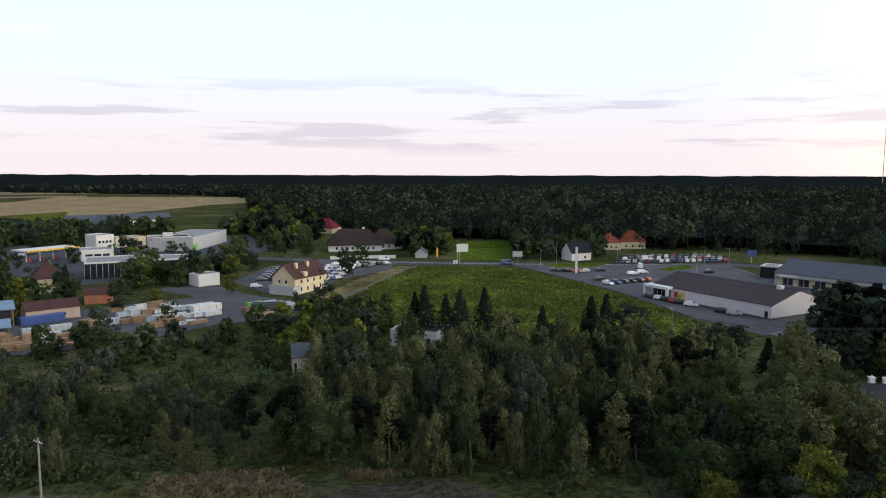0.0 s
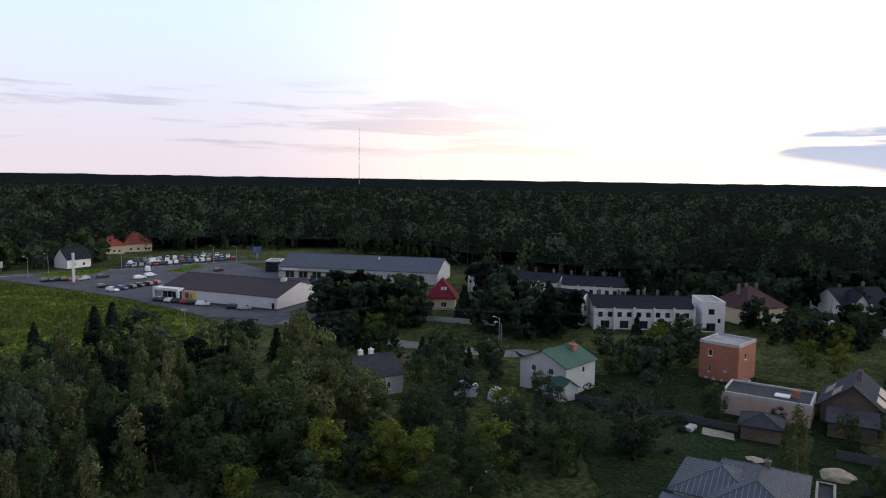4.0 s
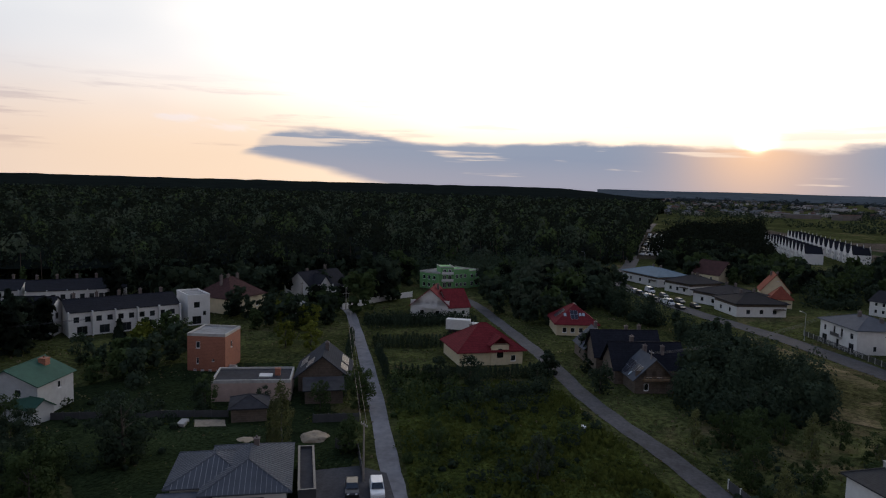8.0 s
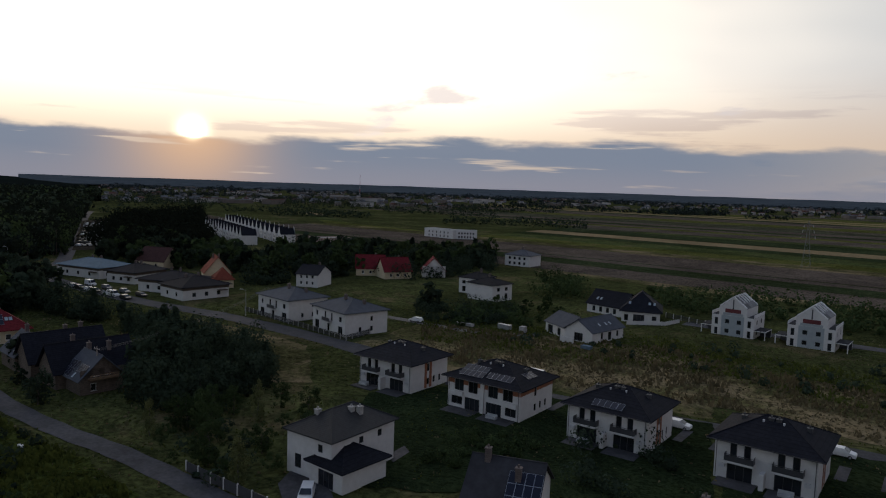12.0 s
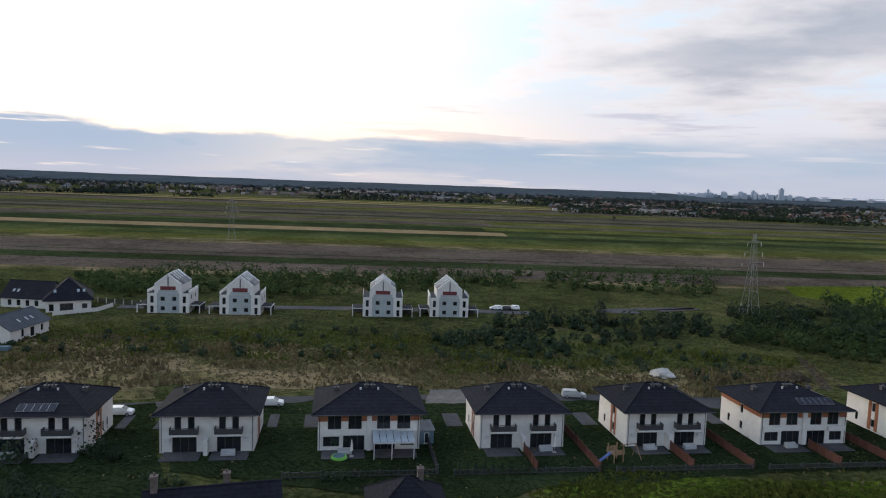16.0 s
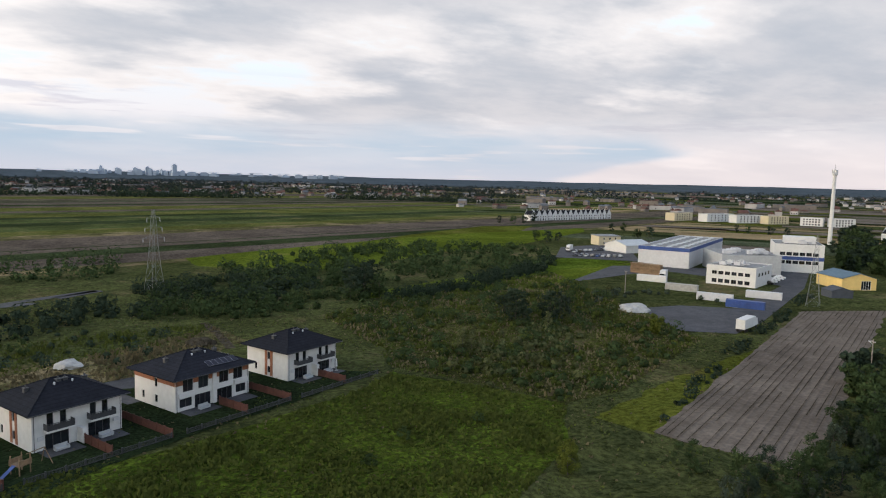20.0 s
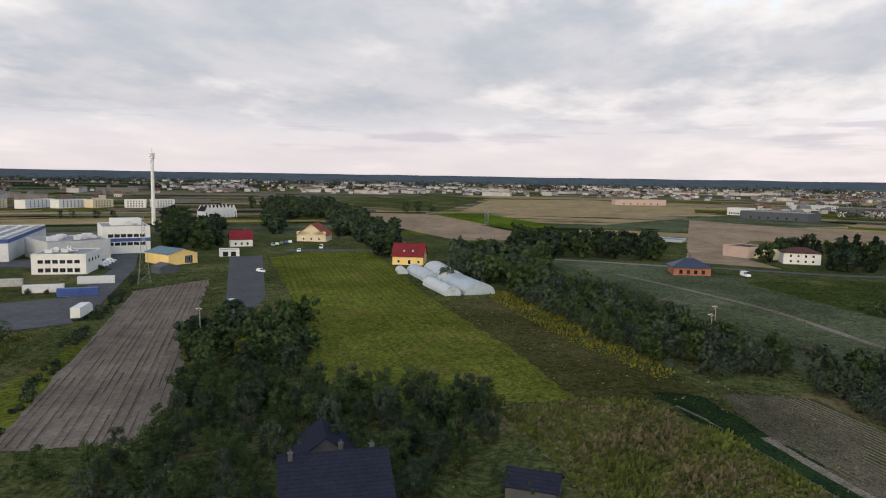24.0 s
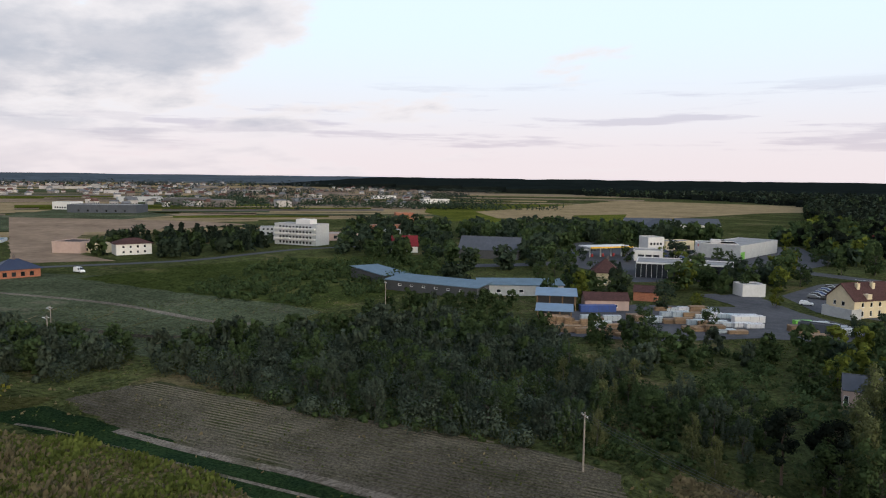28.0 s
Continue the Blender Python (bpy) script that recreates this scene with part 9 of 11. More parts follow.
house((-111.0, 213.7), (-103.9, 216.7), 8, 3.0, 1.6, "gable_x", ORANGEBRICK, TILE_BROWN, "small brick hut with a brown roof", over=0.3, name="hut")
block((-55.7, 199.9), (-46.1, 200.5), 3, 2.6, SHEET_GREY, "grey steel container in a timber yard", [], SHEET_GREY, name="container", category="container")
ob, w = block((-87.6, 248.3), (-82.0, 254.5), 7, 4.0, RENDERED, "white box office with an awning in a yard", [], FELT)
lane("lane", [(-99.1, 244.3), (-82.1, 233.2), (-64.6, 221.8), (-55.3, 210.8)], 8, YARD, "grey paved yard lane")
ob, w = block((-137.8, 266.5), (-113.1, 278.1), 22, 6, GLASS, "dark glass car showroom with a white flat roof", [], FELT, edge=RENDERED, name="showroom")
for i in range(14):
    part("mullion", Geo().box(-w / 2 + w * i / 13 - 0.06, -w / 2 + w * i / 13 + 0.06, -11.12, -11.004, 0, 5.8), PALESTEEL, ob)
part("entrance_box", Geo().box(w * 0.12, w * 0.36, -13.5, -11.13, 0, 5.4), RENDERED, ob)
block((-118.8, 286.2), (-105.6, 291.6), 18, 5, GLASS, "glass showroom wing with a grey roof", [], FELT, edge=RENDERED, name="showroom")
block((-167.2, 321.2), (-155.4, 328.2), 14, 5, RENDERED, "white garage with a flat roof", row("f", 3, 0.3, 3.0, 3.0), FELT)
m, w = front((-186.9, 312.3), (-175.1, 335.1), 12)
ob = thing("filling_station_canopy", m, "filling station canopy with yellow edge and columns", "canopy")
part("canopy", Geo().box(-w / 2, w / 2, -6, 6, 5.3, 5.9), RENDERED, ob)
part("fascia", Geo().box(-w / 2 - 0.08, w / 2 + 0.08, -6.08, -6.004, 5.2, 6.0).box(w / 2 + 0.004, w / 2 + 0.08, -6, 6, 5.2, 6.0), PAINTED_YELLOW, ob)
for i in range(4):
    part("column", Geo().box(-w / 2 + w * (i + 0.5) / 4 - 0.25, -w / 2 + w * (i + 0.5) / 4 + 0.25, -0.25, 0.25, 0, 5.3), PALESTEEL, ob)
    part("pump", Geo().box(-w / 2 + w * (i + 0.5) / 4 + 1.0, -w / 2 + w * (i + 0.5) / 4 + 1.9, -0.3, 0.3, 0, 1.8), PAINTED_RED, ob)
ob, w = block((-153.8, 365.9), (-136.0, 375.5), 16, 7, RENDERED, "white dealership with a red band under its roof", row("f", 6, 1.0, 3.0, 2.0) + row("f", 6, 3.8, 2.4, 1.2), FELT)
part("red_band", Geo().box(-w / 2 - 0.1, w / 2 + 0.1, -8.12, -8.004, 5.6, 6.9), PAINTED_RED, ob)
part("rooftop_unit", Geo().box(-3, 2, -2, 2, 7.2, 9.0), PALESTEEL, ob)
ob, w = block((-131.2, 365.5), (-131.0, 421.8), 22, 7, GREYWALL, "grey flat-roofed hall with a green gate", [], FELT)
part("gate", Geo().box(-w / 2 + 0.5, -w / 2 + 6.0, -11.1, -11.004, 0, 4.0), PAINTED_GREEN, ob)
house((-270.4, 504.1), (-241.1, 526.5), 24, 5, 5, "gable_x", RENDERED, SHEET_GREY, "long white warehouse with a grey roof by fields", row("f", 8, 1.5, 3, 1.5), far=True, name="warehouse")
house((-239.3, 491.8), (-228.0, 507.9), 20, 5, 5.5, "gable_y", RENDERED, SHEET_GREY, "white gabled warehouse by fields", far=True, name="warehouse")
house((-251.0, 553.3), (-222.7, 573.3), 22, 4.5, 4.5, "gable_x", RENDERED, SHEET_GREY, "long grey-roofed warehouse by fields", far=True, name="warehouse")
block((-182.4, 366.1), (-176.5, 373.6), 12, 8, RENDERED, "white three-storey office beside garages", row("f", 4, 1, 1.2, 1.4) + row("f", 4, 4, 1.2, 1.4))
block((-180.3, 383.7), (-169.4, 397.6), 12, 5, CREAM, "low cream garage building", row("f", 4, 0.5, 2.4, 2.4))
house((-234.9, 264.6), (-207.9, 278.6), 16, 4.5, 6.0, "gable_x", DARKWALL, SHEET_GREY, "long dark barn with a grey roof among trees", far=True, name="barn")
house((-273.3, 254.9), (-265.0, 265.4), 11, 3.6, 5.0, "gable_x", RENDERED, TILE_RED, "white house with a red roof beside a meadow", row("f", 3, 1, 1.1, 1.3), [(0.2, 0.1)], far=True)
house((-137.6, 231.9), (-129.4, 237.0), 11, 5.0, 5.0, "hip", CREAM, TILE_BROWN, "house with a maroon hipped roof among trees", row("f", 3, 1, 1.1, 1.3), [(0.1, 0.1)], far=True)
r_v = random.Random(77)
for a, b, n in (((-147.2, 317.1), (-116.5, 328.1), 9), ((-207.1, 320.8), (-207.9, 391.3), 9), ((-182.2, 343.4), (-148.3, 352.3), 8), ((-193.6, 381.9), (-152.0, 363.8), 6)):
    car_row(a, b, n, 0.6, COL, "on a garage forecourt", n * 3, 0.2)
# flats, bungalow and gardens, east
a, b = (-356.1, 235.9), (-327.6, 245.0)
ob, w = block(a, b, 13, 12, GREYWALL, "long white four-storey block with balconies", [(f, u, z, 1.4, 1.4) for z in (0.9, 3.9, 6.9, 9.8) for f, u, _, _, _ in row("f", 10, 0)], FELT)
for k in range(3):
    for i in range(5):
        x = -w / 2 + w * (i * 2 + 1.0) / 10
        part("balcony", Geo().box(x - w * 0.085, x + w * 0.085, -7.8, -6.51, 3.2 + k * 3, 4.2 + k * 3), RENDERED, ob)
part("roof_house", Geo().box(-2, 8, -3, 4, 12.2, 15.0), RENDERED, ob)
block((-377.0, 239.1), (-371.4, 246.8), 14, 8, GREYWALL, "white stair block beside flats", row("f", 3, 1) + row("f", 3, 4) + row("f", 3, 6.8))
house((-299.8, 76.2), (-299.1, 91.4), 12, 3.2, 3.4, "hip", ORANGEBRICK, mat("navy_roof_tiles", (0.020, 0.030, 0.065), (0.015, 0.022, 0.05), 0.5, 2.0, 0.3, 0.3, courses=0.18), "unfinished orange brick bungalow with a navy roof", row("f", 4, 0.6, 1.5, 1.7), [(0.0, 0.0)], over=0.9, dark=True)
car("white", *(-300.3, 106.0), 0.2, "van", "in a field beside a bungalow")
house((-351.8, 141.8), (-348.7, 158.2), 11, 5.4, 2.4, "hip", RENDERED, TILE_BROWN, "white two-storey house with a brown hipped roof", row("f", 4, 3.4, 1.2, 1.3) + row("f", 4, 0.8, 1.2, 1.3), over=0.7, far=True)
block((-384.3, 123.1), (-371.9, 132.2), 16, 5.5, PINK, "long pinkish farm building with a purple roof", [], SHEET_BROWN)
block((-377.9, 134.3), (-365.8, 141.2), 9, 4.5, CREAM, "cream outbuilding beside a farm road", row("f", 2, 1))
block((-467.4, 102.0), (-458.7, 120.8), 16, 1.2, FILM_GREY, "low pale blue greenhouse frames", [], SHEET_BLUE, name="cold_frame")
house((-409.8, -117.6), (-409.6, -100.0), 15, 4.0, 6.5, "gable_y", CREAM, TILE_BRICKRED, "large cream house with a steep orange-red roof", row("f", 3, 0.8, 1.2, 1.5) + [("f", 0.5, 4.6, 1.2, 1.4)], [(0.2, 0.2)], over=0.8)
house((-370.0, -143.1), (-374.9, -132.3), 11, 4.0, 4.5, "gable_x", RENDERED, TILE_RED, "white house with a red roof", row("f", 3, 0.8, 1.2, 1.5), [(0.2, 0.1)], far=True)
house((-311.2, -45.4), (-310.6, -31.4), 11, 4.0, 5.2, "gable_x", YELLOW, TILE_RED, "yellow house with a bright red roof by greenhouses", [("f", 0.2, 0.8, 1.2, 1.4), ("f", 0.55, 0.2, 1.4, 2.1), ("f", 0.85, 0.8, 1.2, 1.4)], [(-0.2, 0.1)], [("f", -2, 3.0), ("f", 2, 3.0)])
block((-324.7, -131.0), (-328.3, -122.5), 8, 2.8, RENDERED, "low white garage by an asphalt street", row("f", 2, 0.1, 2.4, 2.2), FELT)
car("white", *(-275.8, -94.2), 0.9, "hatchback", "on an asphalt street")
car("white", *(-353.9, -100.5), 0.2, "estate", "at a road's end")
car("white", *(-371.4, -93.2), 0.2, "van", "at a road's end")
car("silver", *(-206.4, -79.3), 0.9, "hatchback", "on an asphalt street")
car_row((-377.4, -123.3), (-400.3, -117.8), 5, 0.4, COL, "beside a large house", 8)


def tunnel(near, far, wide, high, cover, label, hoops=8):
    """Plastic-covered greenhouse tunnel with hoops and an end frame."""
    r, l = bearing(near, far), span(near, far)
    ob = thing("greenhouse_tunnel", at(*near, 0, r), label, "greenhouse", "greenhouse tunnels")
    ring = [(-math.cos(math.pi * i / 12) * wide / 2, math.sin(math.pi * i / 12) ** 0.8 * high) for i in range(13)]
    n = 10
    g = Geo()
    for k in range(n):
        for (y0, z0), (y1, z1) in zip(ring, ring[1:]):
            g.poly([(l * k / n, y0, z0), (l * k / n, y1, z1), (l * (k + 1) / n, y1, z1), (l * (k + 1) / n, y0, z0)])
    part("cover", g, cover, ob)
    for x in (0, l):
        e = Geo()
        e.poly([(x, y, z) for y, z in (ring if x else ring[::-1])])
        part("end_wall", e, cover, ob)
    for k in range(hoops + 1):
        h = Geo()
        for (y0, z0), (y1, z1) in zip(ring, ring[1:]):
            h.tube((l * k / hoops, y0 * 1.01, z0 + 0.03), (l * k / hoops, y1 * 1.01, z1 + 0.03), 0.04, sides=4)
        part("hoop", h, STEEL, ob)
    part("door", Geo().box(-0.06, -0.01, -1.0, 1.0, 0, 2.2), FILM_GREY, ob)


tunnel((-232.6, -13.2), (-255.4, -23.2), 5.6, 3.0, FILM, "white plastic greenhouse tunnel beside a field")
tunnel((-263.8, -23.3), (-288.3, -32.9), 6.5, 3.4, FILM_GREY, "grey plastic greenhouse tunnel near a yellow house")
tunnel((-236.4, -4.2), (-260.0, -14.3), 11, 3.9, FILM_GREY, "large grey plastic greenhouse tunnel beside a field", 10)
tunnel((-261.4, -15.1), (-290.6, -24.5), 10, 4.6, FILM, "large white plastic greenhouse tunnel behind a grey one", 10)
tunnel((-281.5, -36.6), (-291.1, -39.2), 4, 2.2, FILM, "small white plastic tunnel in a garden", 3)
tunnel((83.0, 95.7), (86.2, 98.4), 4, 2.6, FILM, "small white plastic tunnel among shrubs", 3)
tunnel((86.8, 88.1), (86.9, 91.8), 3.5, 2.2, FILM, "small pale plastic tunnel among shrubs", 3)
# factory, south-east
a, b = (-276.7, -232.1), (-286.9, -209.8)
deep = span((-289.6, -212.3), (-405.4, -257.3))
ob, w = block(a, b, min(deep, 90), 9.5, PALESTEEL, "large white factory hall with a blue band", [], FELT, name="factory_hall", category="factory")
dd = min(deep, 90)
part("blue_band", Geo().box(-w / 2 - 0.1, w / 2 + 0.1, -dd / 2 - 0.1, -dd / 2 - 0.035, 8.1, 9.9), PAINTED_BLUE, ob)
part("blue_band", Geo().box(w / 2 + 0.035, w / 2 + 0.1, -dd / 2, dd / 2, 8.1, 9.9), PAINTED_BLUE, ob)
for i in range(8):
    for sx in (-0.25, 0.05, 0.3):
        part("rooflight", Geo().box(w * sx - 1.2, w * sx + 1.2, -dd / 2 + 4 + i * dd / 8.5, -dd / 2 + 10 + i * dd / 8.5, 9.62, 9.9), FILM, ob)
for p in ((-252.6, -212.1), (-252.8, -207.2), (-253.3, -202.2)):
    for z in (0.0, 2.3):
        stack(p, bearing(a, b), 5.0, 4.0, 2.2, TIMBER, "tall stack of wooden pallets at a factory", z)
block((-253.2, -176.3), (-258.5, -157.5), 22, 7.5, RENDERED, "white two-storey factory office", row("f", 6, 0.8, 2.0, 1.6) + row("f", 6, 4.2, 2.0, 1.4) + row("r", 4, 4.2, 2.0, 1.4), FELT, name="factory_office")
ob, w = block((-286.8, -192.0), (-307.1, -175.1), 32, 8.5, GREYWALL, "grey factory wing with rooftop ducts", [("r", 0.2 * i + 0.1, 4.5, 2.4, 1.6) for i in range(5)], FELT, name="factory_wing")
for i in range(6):
    part("rooftop_unit", Geo().box(-w / 2 + 3 + i * w / 7, -w / 2 + 7 + i * w / 7, -8 + (i % 3) * 6, -5 + (i % 3) * 6, 8.65, 10.4), PALESTEEL, ob)
ob, w = block((-321.5, -187.2), (-333.6, -169.6), 30, 13, RENDERED, "tall white factory block with a blue storey", row("f", 6, 4.0, 2.4, 1.6) + row("f", 6, 8.0, 2.4, 1.6), FELT, name="factory_block")
part("blue_storey", Geo().box(-w / 2 - 0.08, w / 2 + 0.08, -15.1, -15.004, 5.9, 7.6), PAINTED_BLUE, ob)
part("rooftop_unit", Geo().box(-6, 8, -6, 4, 13.2, 16.5), RENDERED, ob)
house((-288.6, -138.9), (-300.6, -131.4), 18, 4.6, 2.0, "gable_y", YELLOW, SHEET_BLUE, "yellow warehouse with a pale blue roof and a white gate", [("f", 0.7, 0.1, 4.0, 3.6)], over=0.4, name="warehouse", far=True)
house((-263.1, -130.0), (-269.9, -125.6), 7, 2.6, 1.2, "gable_y", SHEET_GREY, SHEET_GREY, "small grey tin garage beside a field", over=0.2, name="garage", far=True)
for p, c, l in (((-212.6, -132.6), PAINTED_BLUE, "blue steel container in a factory yard"), ((-216.7, -146.9), PALESTEEL, "pale steel container in a factory yard"), ((-225.3, -167.3), CONCRETE, "pale concrete bays in a factory yard"), ((-237.6, -141.2), PALESTEEL, "pale steel container in a factory yard"), ((-235.1, -189.4), RENDERED, "white site cabin in a factory yard")):
    ob = thing("container", at(*p, 0, bearing(a, b)), l, "container", "containers")
    part("box", Geo().box(-6, 6, -1.2, 1.2, 0.1, 2.6), c, ob)
    for i in range(13):
        part("rib", Geo().box(-5.9 + i * 0.98, -5.75 + i * 0.98, -1.26, -1.201, 0.2, 2.5), c, ob)
    part("skid", Geo().box(-5.8, 5.8, -1.0, 1.0, 0, 0.099), STEEL, ob)


def lorry(p, turn, length, label, cab=True):
    ob = thing("lorry", at(*p, 0.05, turn), label, "lorry", "lorries")
    part("box_body", Geo().box(-length / 2, length / 2, -1.25, 1.25, 1.0, 3.7), RENDERED, ob)
    part("chassis", Geo().box(-length / 2, length / 2 + (2.2 if cab else 0), -0.5, 0.5, 0.7, 0.999), DARKFRAME, ob)
    if cab:
        c = part("cab", Geo().prism([(length / 2 + 0.2, -1.2), (length / 2 + 2.2, -1.2), (length / 2 + 2.2, 1.2), (length / 2 + 0.2, 1.2)], 1.0, 2.9, taper=0.9), RENDERED, ob)
        part("windscreen", Geo().box(length / 2 + 2.06, length / 2 + 2.2, -1.0, 1.0, 1.9, 2.6), GLASS, c)
    for x in (-length / 2 + 1.2, -length / 2 + 2.4, length / 2 + (1.3 if cab else -1.0)):
        for y in (-1.05, 1.05):
            part("wheel", Geo().tube((x, y - 0.15, 0.48), (x, y + 0.15, 0.48), 0.48, sides=12), TYRE, ob)


lorry((-179.3, -111.3), bearing((-180.7, -114.3), (-196.7, -118.5)), 9.0, "white box lorry parked in a factory yard")
lorry((186.3, 28.9), bearing((186.7, 32.3), (186.7, 25.3)), 6.5, "white box lorry parked by a garden hedge")
lorry((-246.9, -192.7), 0.5, 5.0, "white lorry in a factory yard")
car_row((-287.2, -288.5), (-332.4, -295.1), 9, 0.5, COL, "in a factory car park", 6)
car_row((-273.8, -274.9), (-296.9, -259.2), 9, 0.5, COL, "in a factory car park", 7)
car_row((-272.1, -160.8), (-299.8, -170.0), 5, 1.9, ("white", "silver", "black"), "beside a factory", 5)
lorry((-292.7, -296.4), 0.6, 7.0, "white lorry in a factory car park")
house((-338.4, -316.2), (-352.7, -310.8), 12, 6, 0.4, "shed", CREAM, FELT, "cream two-storey house beside a car park", row("f", 3, 1) + row("f", 3, 3.8), far=True)
house((-315.6, -273.6), (-336.1, -272.0), 18, 4.5, 2.5, "gable_x", RENDERED, FILM, "white tent hall beside a factory", far=True, name="tent_hall")
a, b = (-480.9, -550.4), (-614.6, -563.0)
for i in range(16):
    t = (i + 0.5) / 16
    row_house(a[0] + (b[0] - a[0]) * t, a[1] + (b[1] - a[1]) * t, bearing(a, b))
a, b = (-598.4, -256.3), (-628.4, -241.3)
for i in range(8):
    t = (i + 0.5) / 8
    row_house(a[0] + (b[0] - a[0]) * t, a[1] + (b[1] - a[1]) * t, bearing(a, b))
for a, b, wl in (((-664.2, -508.2), (-700.5, -510.8), CREAM), ((-687.4, -481.8), (-735.3, -481.0), RENDERED), ((-705.5, -457.2), (-740.6, -448.4), RENDERED), ((-726.2, -432.3), (-754.1, -425.1), CREAM), ((-746.4, -408.1), (-754.1, -387.7), RENDERED), ((-756.3, -378.1), (-775.0, -364.1), RENDERED)):
    block(a, b, 12, 8.5, wl, "pale new apartment block beyond a factory", row("f", 6, 1, 1.6, 1.6) + row("f", 6, 3.8, 1.6, 1.6) + row("f", 6, 6.4, 1.6, 1.4))
ob = thing("telecom_mast", at(*(-514.5, -258.6)), "tall white tubular telecom mast", "mast")
part("tube", Geo().tube((0, 0, 0), (0, 0, 52), 1.5, 1.1, 12), RENDERED, ob)
part("head", Geo().tube((0, 0, 50), (0, 0, 54), 1.9, 1.9, 10), PALESTEEL, ob)
part("antenna", Geo().tube((0, 0, 54), (0, 0, 58), 0.2, 0.1, 6), STEEL, ob)
# far masts
for p, top, rad in ((polar(32.02, 2600), 222, 1.3), (polar(116.4, 2600), 80, 1.2), (polar(37.0, 4600), 90, 1.5)):
    ob = thing("radio_mast", at(*p), "very tall thin red and white radio mast", "mast", "radio masts")
    for i in range(6):
        part("section", Geo().tube((0, 0, top * i / 6), (0, 0, top * (i + 1) / 6), rad * (1 - i * 0.1), rad * (0.9 - i * 0.1), 6), PAINTED_RED if i % 2 else PALESTEEL, ob)
for x, y, h in ((*(-50.7, -243.4), 28), (*(230.0, -412.4), 30), (*(-239.9, -124.6), 26), (*(-445.4, -4.7), 26), (*polar(-83.0, 700), 28)):
    pylon(x, y, 0.4, h)
# poles and cables
for p, l in (((-48.7, 81.3), False), ((-169.4, 52.6), True), ((-180.9, 57.0), True), ((-156.8, 143.2), False), ((87.3, 25.8), False), ((208.9, 68.4), False), ((142.3, -17.0), False), ((206.9, 82.2), False), ((45.0, 168.0), True), ((56.0, 167.8), True),
             ((-200.1, -173.1), False), ((-158.1, -68.8), True)):
    utility_pole(*p, math.atan2(p[1], p[0]) + 0.5, 8.5, l)
wire((87.3, 25.8), 8.0, (208.9, 68.4), 8.0, 1.6, 2)
wire((-48.7, 81.3), 8.0, (-5.0, 68.4), 8.0, 1.2, 3)
wire((45.0, 168.0), 7.8, (94.8, 146.5), 7.8, 1.5, 3)
wire((142.3, -17.0), 7.8, (207.9, -73.0), 7.8, 1.8, 3)
wire((94.5, 165.6), 7.8, (138.3, 106.0), 7.8, 1.2, 3)

# ---- far villages and the city on the horizon ----


FAR_WHITE = mat("far_white_walls", (0.44, 0.415, 0.40), (0.34, 0.325, 0.32), 0.9, 0.1, 0.01, 0.0, spec=0.0)
FAR_TAN = mat("far_dull_walls", (0.20, 0.175, 0.160), (0.15, 0.132, 0.122), 0.9, 0.1, 0.01, 0.0, spec=0.0)
# Haze is put into this red roof colour, which dulls it.
FAR_RED = mat("far_haze_dulled_red_roofs", (0.125, 0.070, 0.060), (0.095, 0.055, 0.048), 0.9, 0.1, 0.01, 0.0, spec=0.0)
FAR_ROOF = mat("far_grey_roofs", (0.16, 0.165, 0.18), (0.11, 0.115, 0.125), 0.9, 0.1, 0.01, 0.0, spec=0.0)


def village(name, lo, hi, r0, r1, count, seed, label, red=0.3, high=(3, 6.5), pale=0.32):
    """Many far houses in one mesh, between two bearings and two distances."""
    rng, g = random.Random(seed), Geo()
    for i in range(count):
        r = r0 + (r1 - r0) * rng.random() ** 1.3
        x, y = polar(rng.uniform(lo, hi), r)
        w, d, h, e = rng.uniform(7, 14), rng.uniform(6, 10), rng.uniform(*high), rng.uniform(1.5, 4.5)
        if i % 9 == 0:
            w, d, h, e = rng.uniform(30, 80), rng.uniform(14, 26), rng.uniform(6, 9), 0.8
        m = at(x, y, 0, rng.uniform(0, 3.1))
        g.box(-w / 2, w / 2, -d / 2, d / 2, 0, h, 0 if rng.random() < pale else 3, m)
        c = [(-w / 2 - 0.4, -d / 2 - 0.4, h), (w / 2 + 0.4, -d / 2 - 0.4, h), (w / 2 + 0.4, d / 2 + 0.4, h), (-w / 2 - 0.4, d / 2 + 0.4, h), (-w / 2, 0, h + e), (w / 2, 0, h + e)]
        g.solid(c, ((0, 1, 5, 4), (2, 3, 4, 5), (1, 2, 5), (3, 0, 4), (3, 2, 1, 0)), 1 if rng.random() < red else 2, m)
        for k in range(3):
            g.box(-w / 2 + w * (k + 0.5) / 3 - 0.6, -w / 2 + w * (k + 0.5) / 3 + 0.6, -d / 2 - 0.05, -d / 2, 1.0, 2.5, 4, m)
    return tagged(new(name, g.mesh(name, FAR_WHITE, FAR_RED, FAR_ROOF, FAR_TAN, GLASS)), label, "village", kind="stuff")


village("far_village", 97, 124, 1300, 3600, 300, 1, "far white houses and halls on the western plain", 0.2)
village("far_village", 122, 176, 1900, 3900, 420, 2, "far scattered houses along the southern horizon", 0.25)
village("far_village", 176, 214, 1350, 3700, 480, 3, "far village with white walls and red roofs", 0.5)
village("far_village", 214, 244, 1000, 3400, 170, 4, "scattered village houses beyond a factory", 0.5)
# Higher pale shares put the evening sunlight into the eastern wall colours.
village("far_village", 244, 300, 1500, 3800, 640, 5, "far town of pale houses in evening sun", 0.4, pale=0.75)
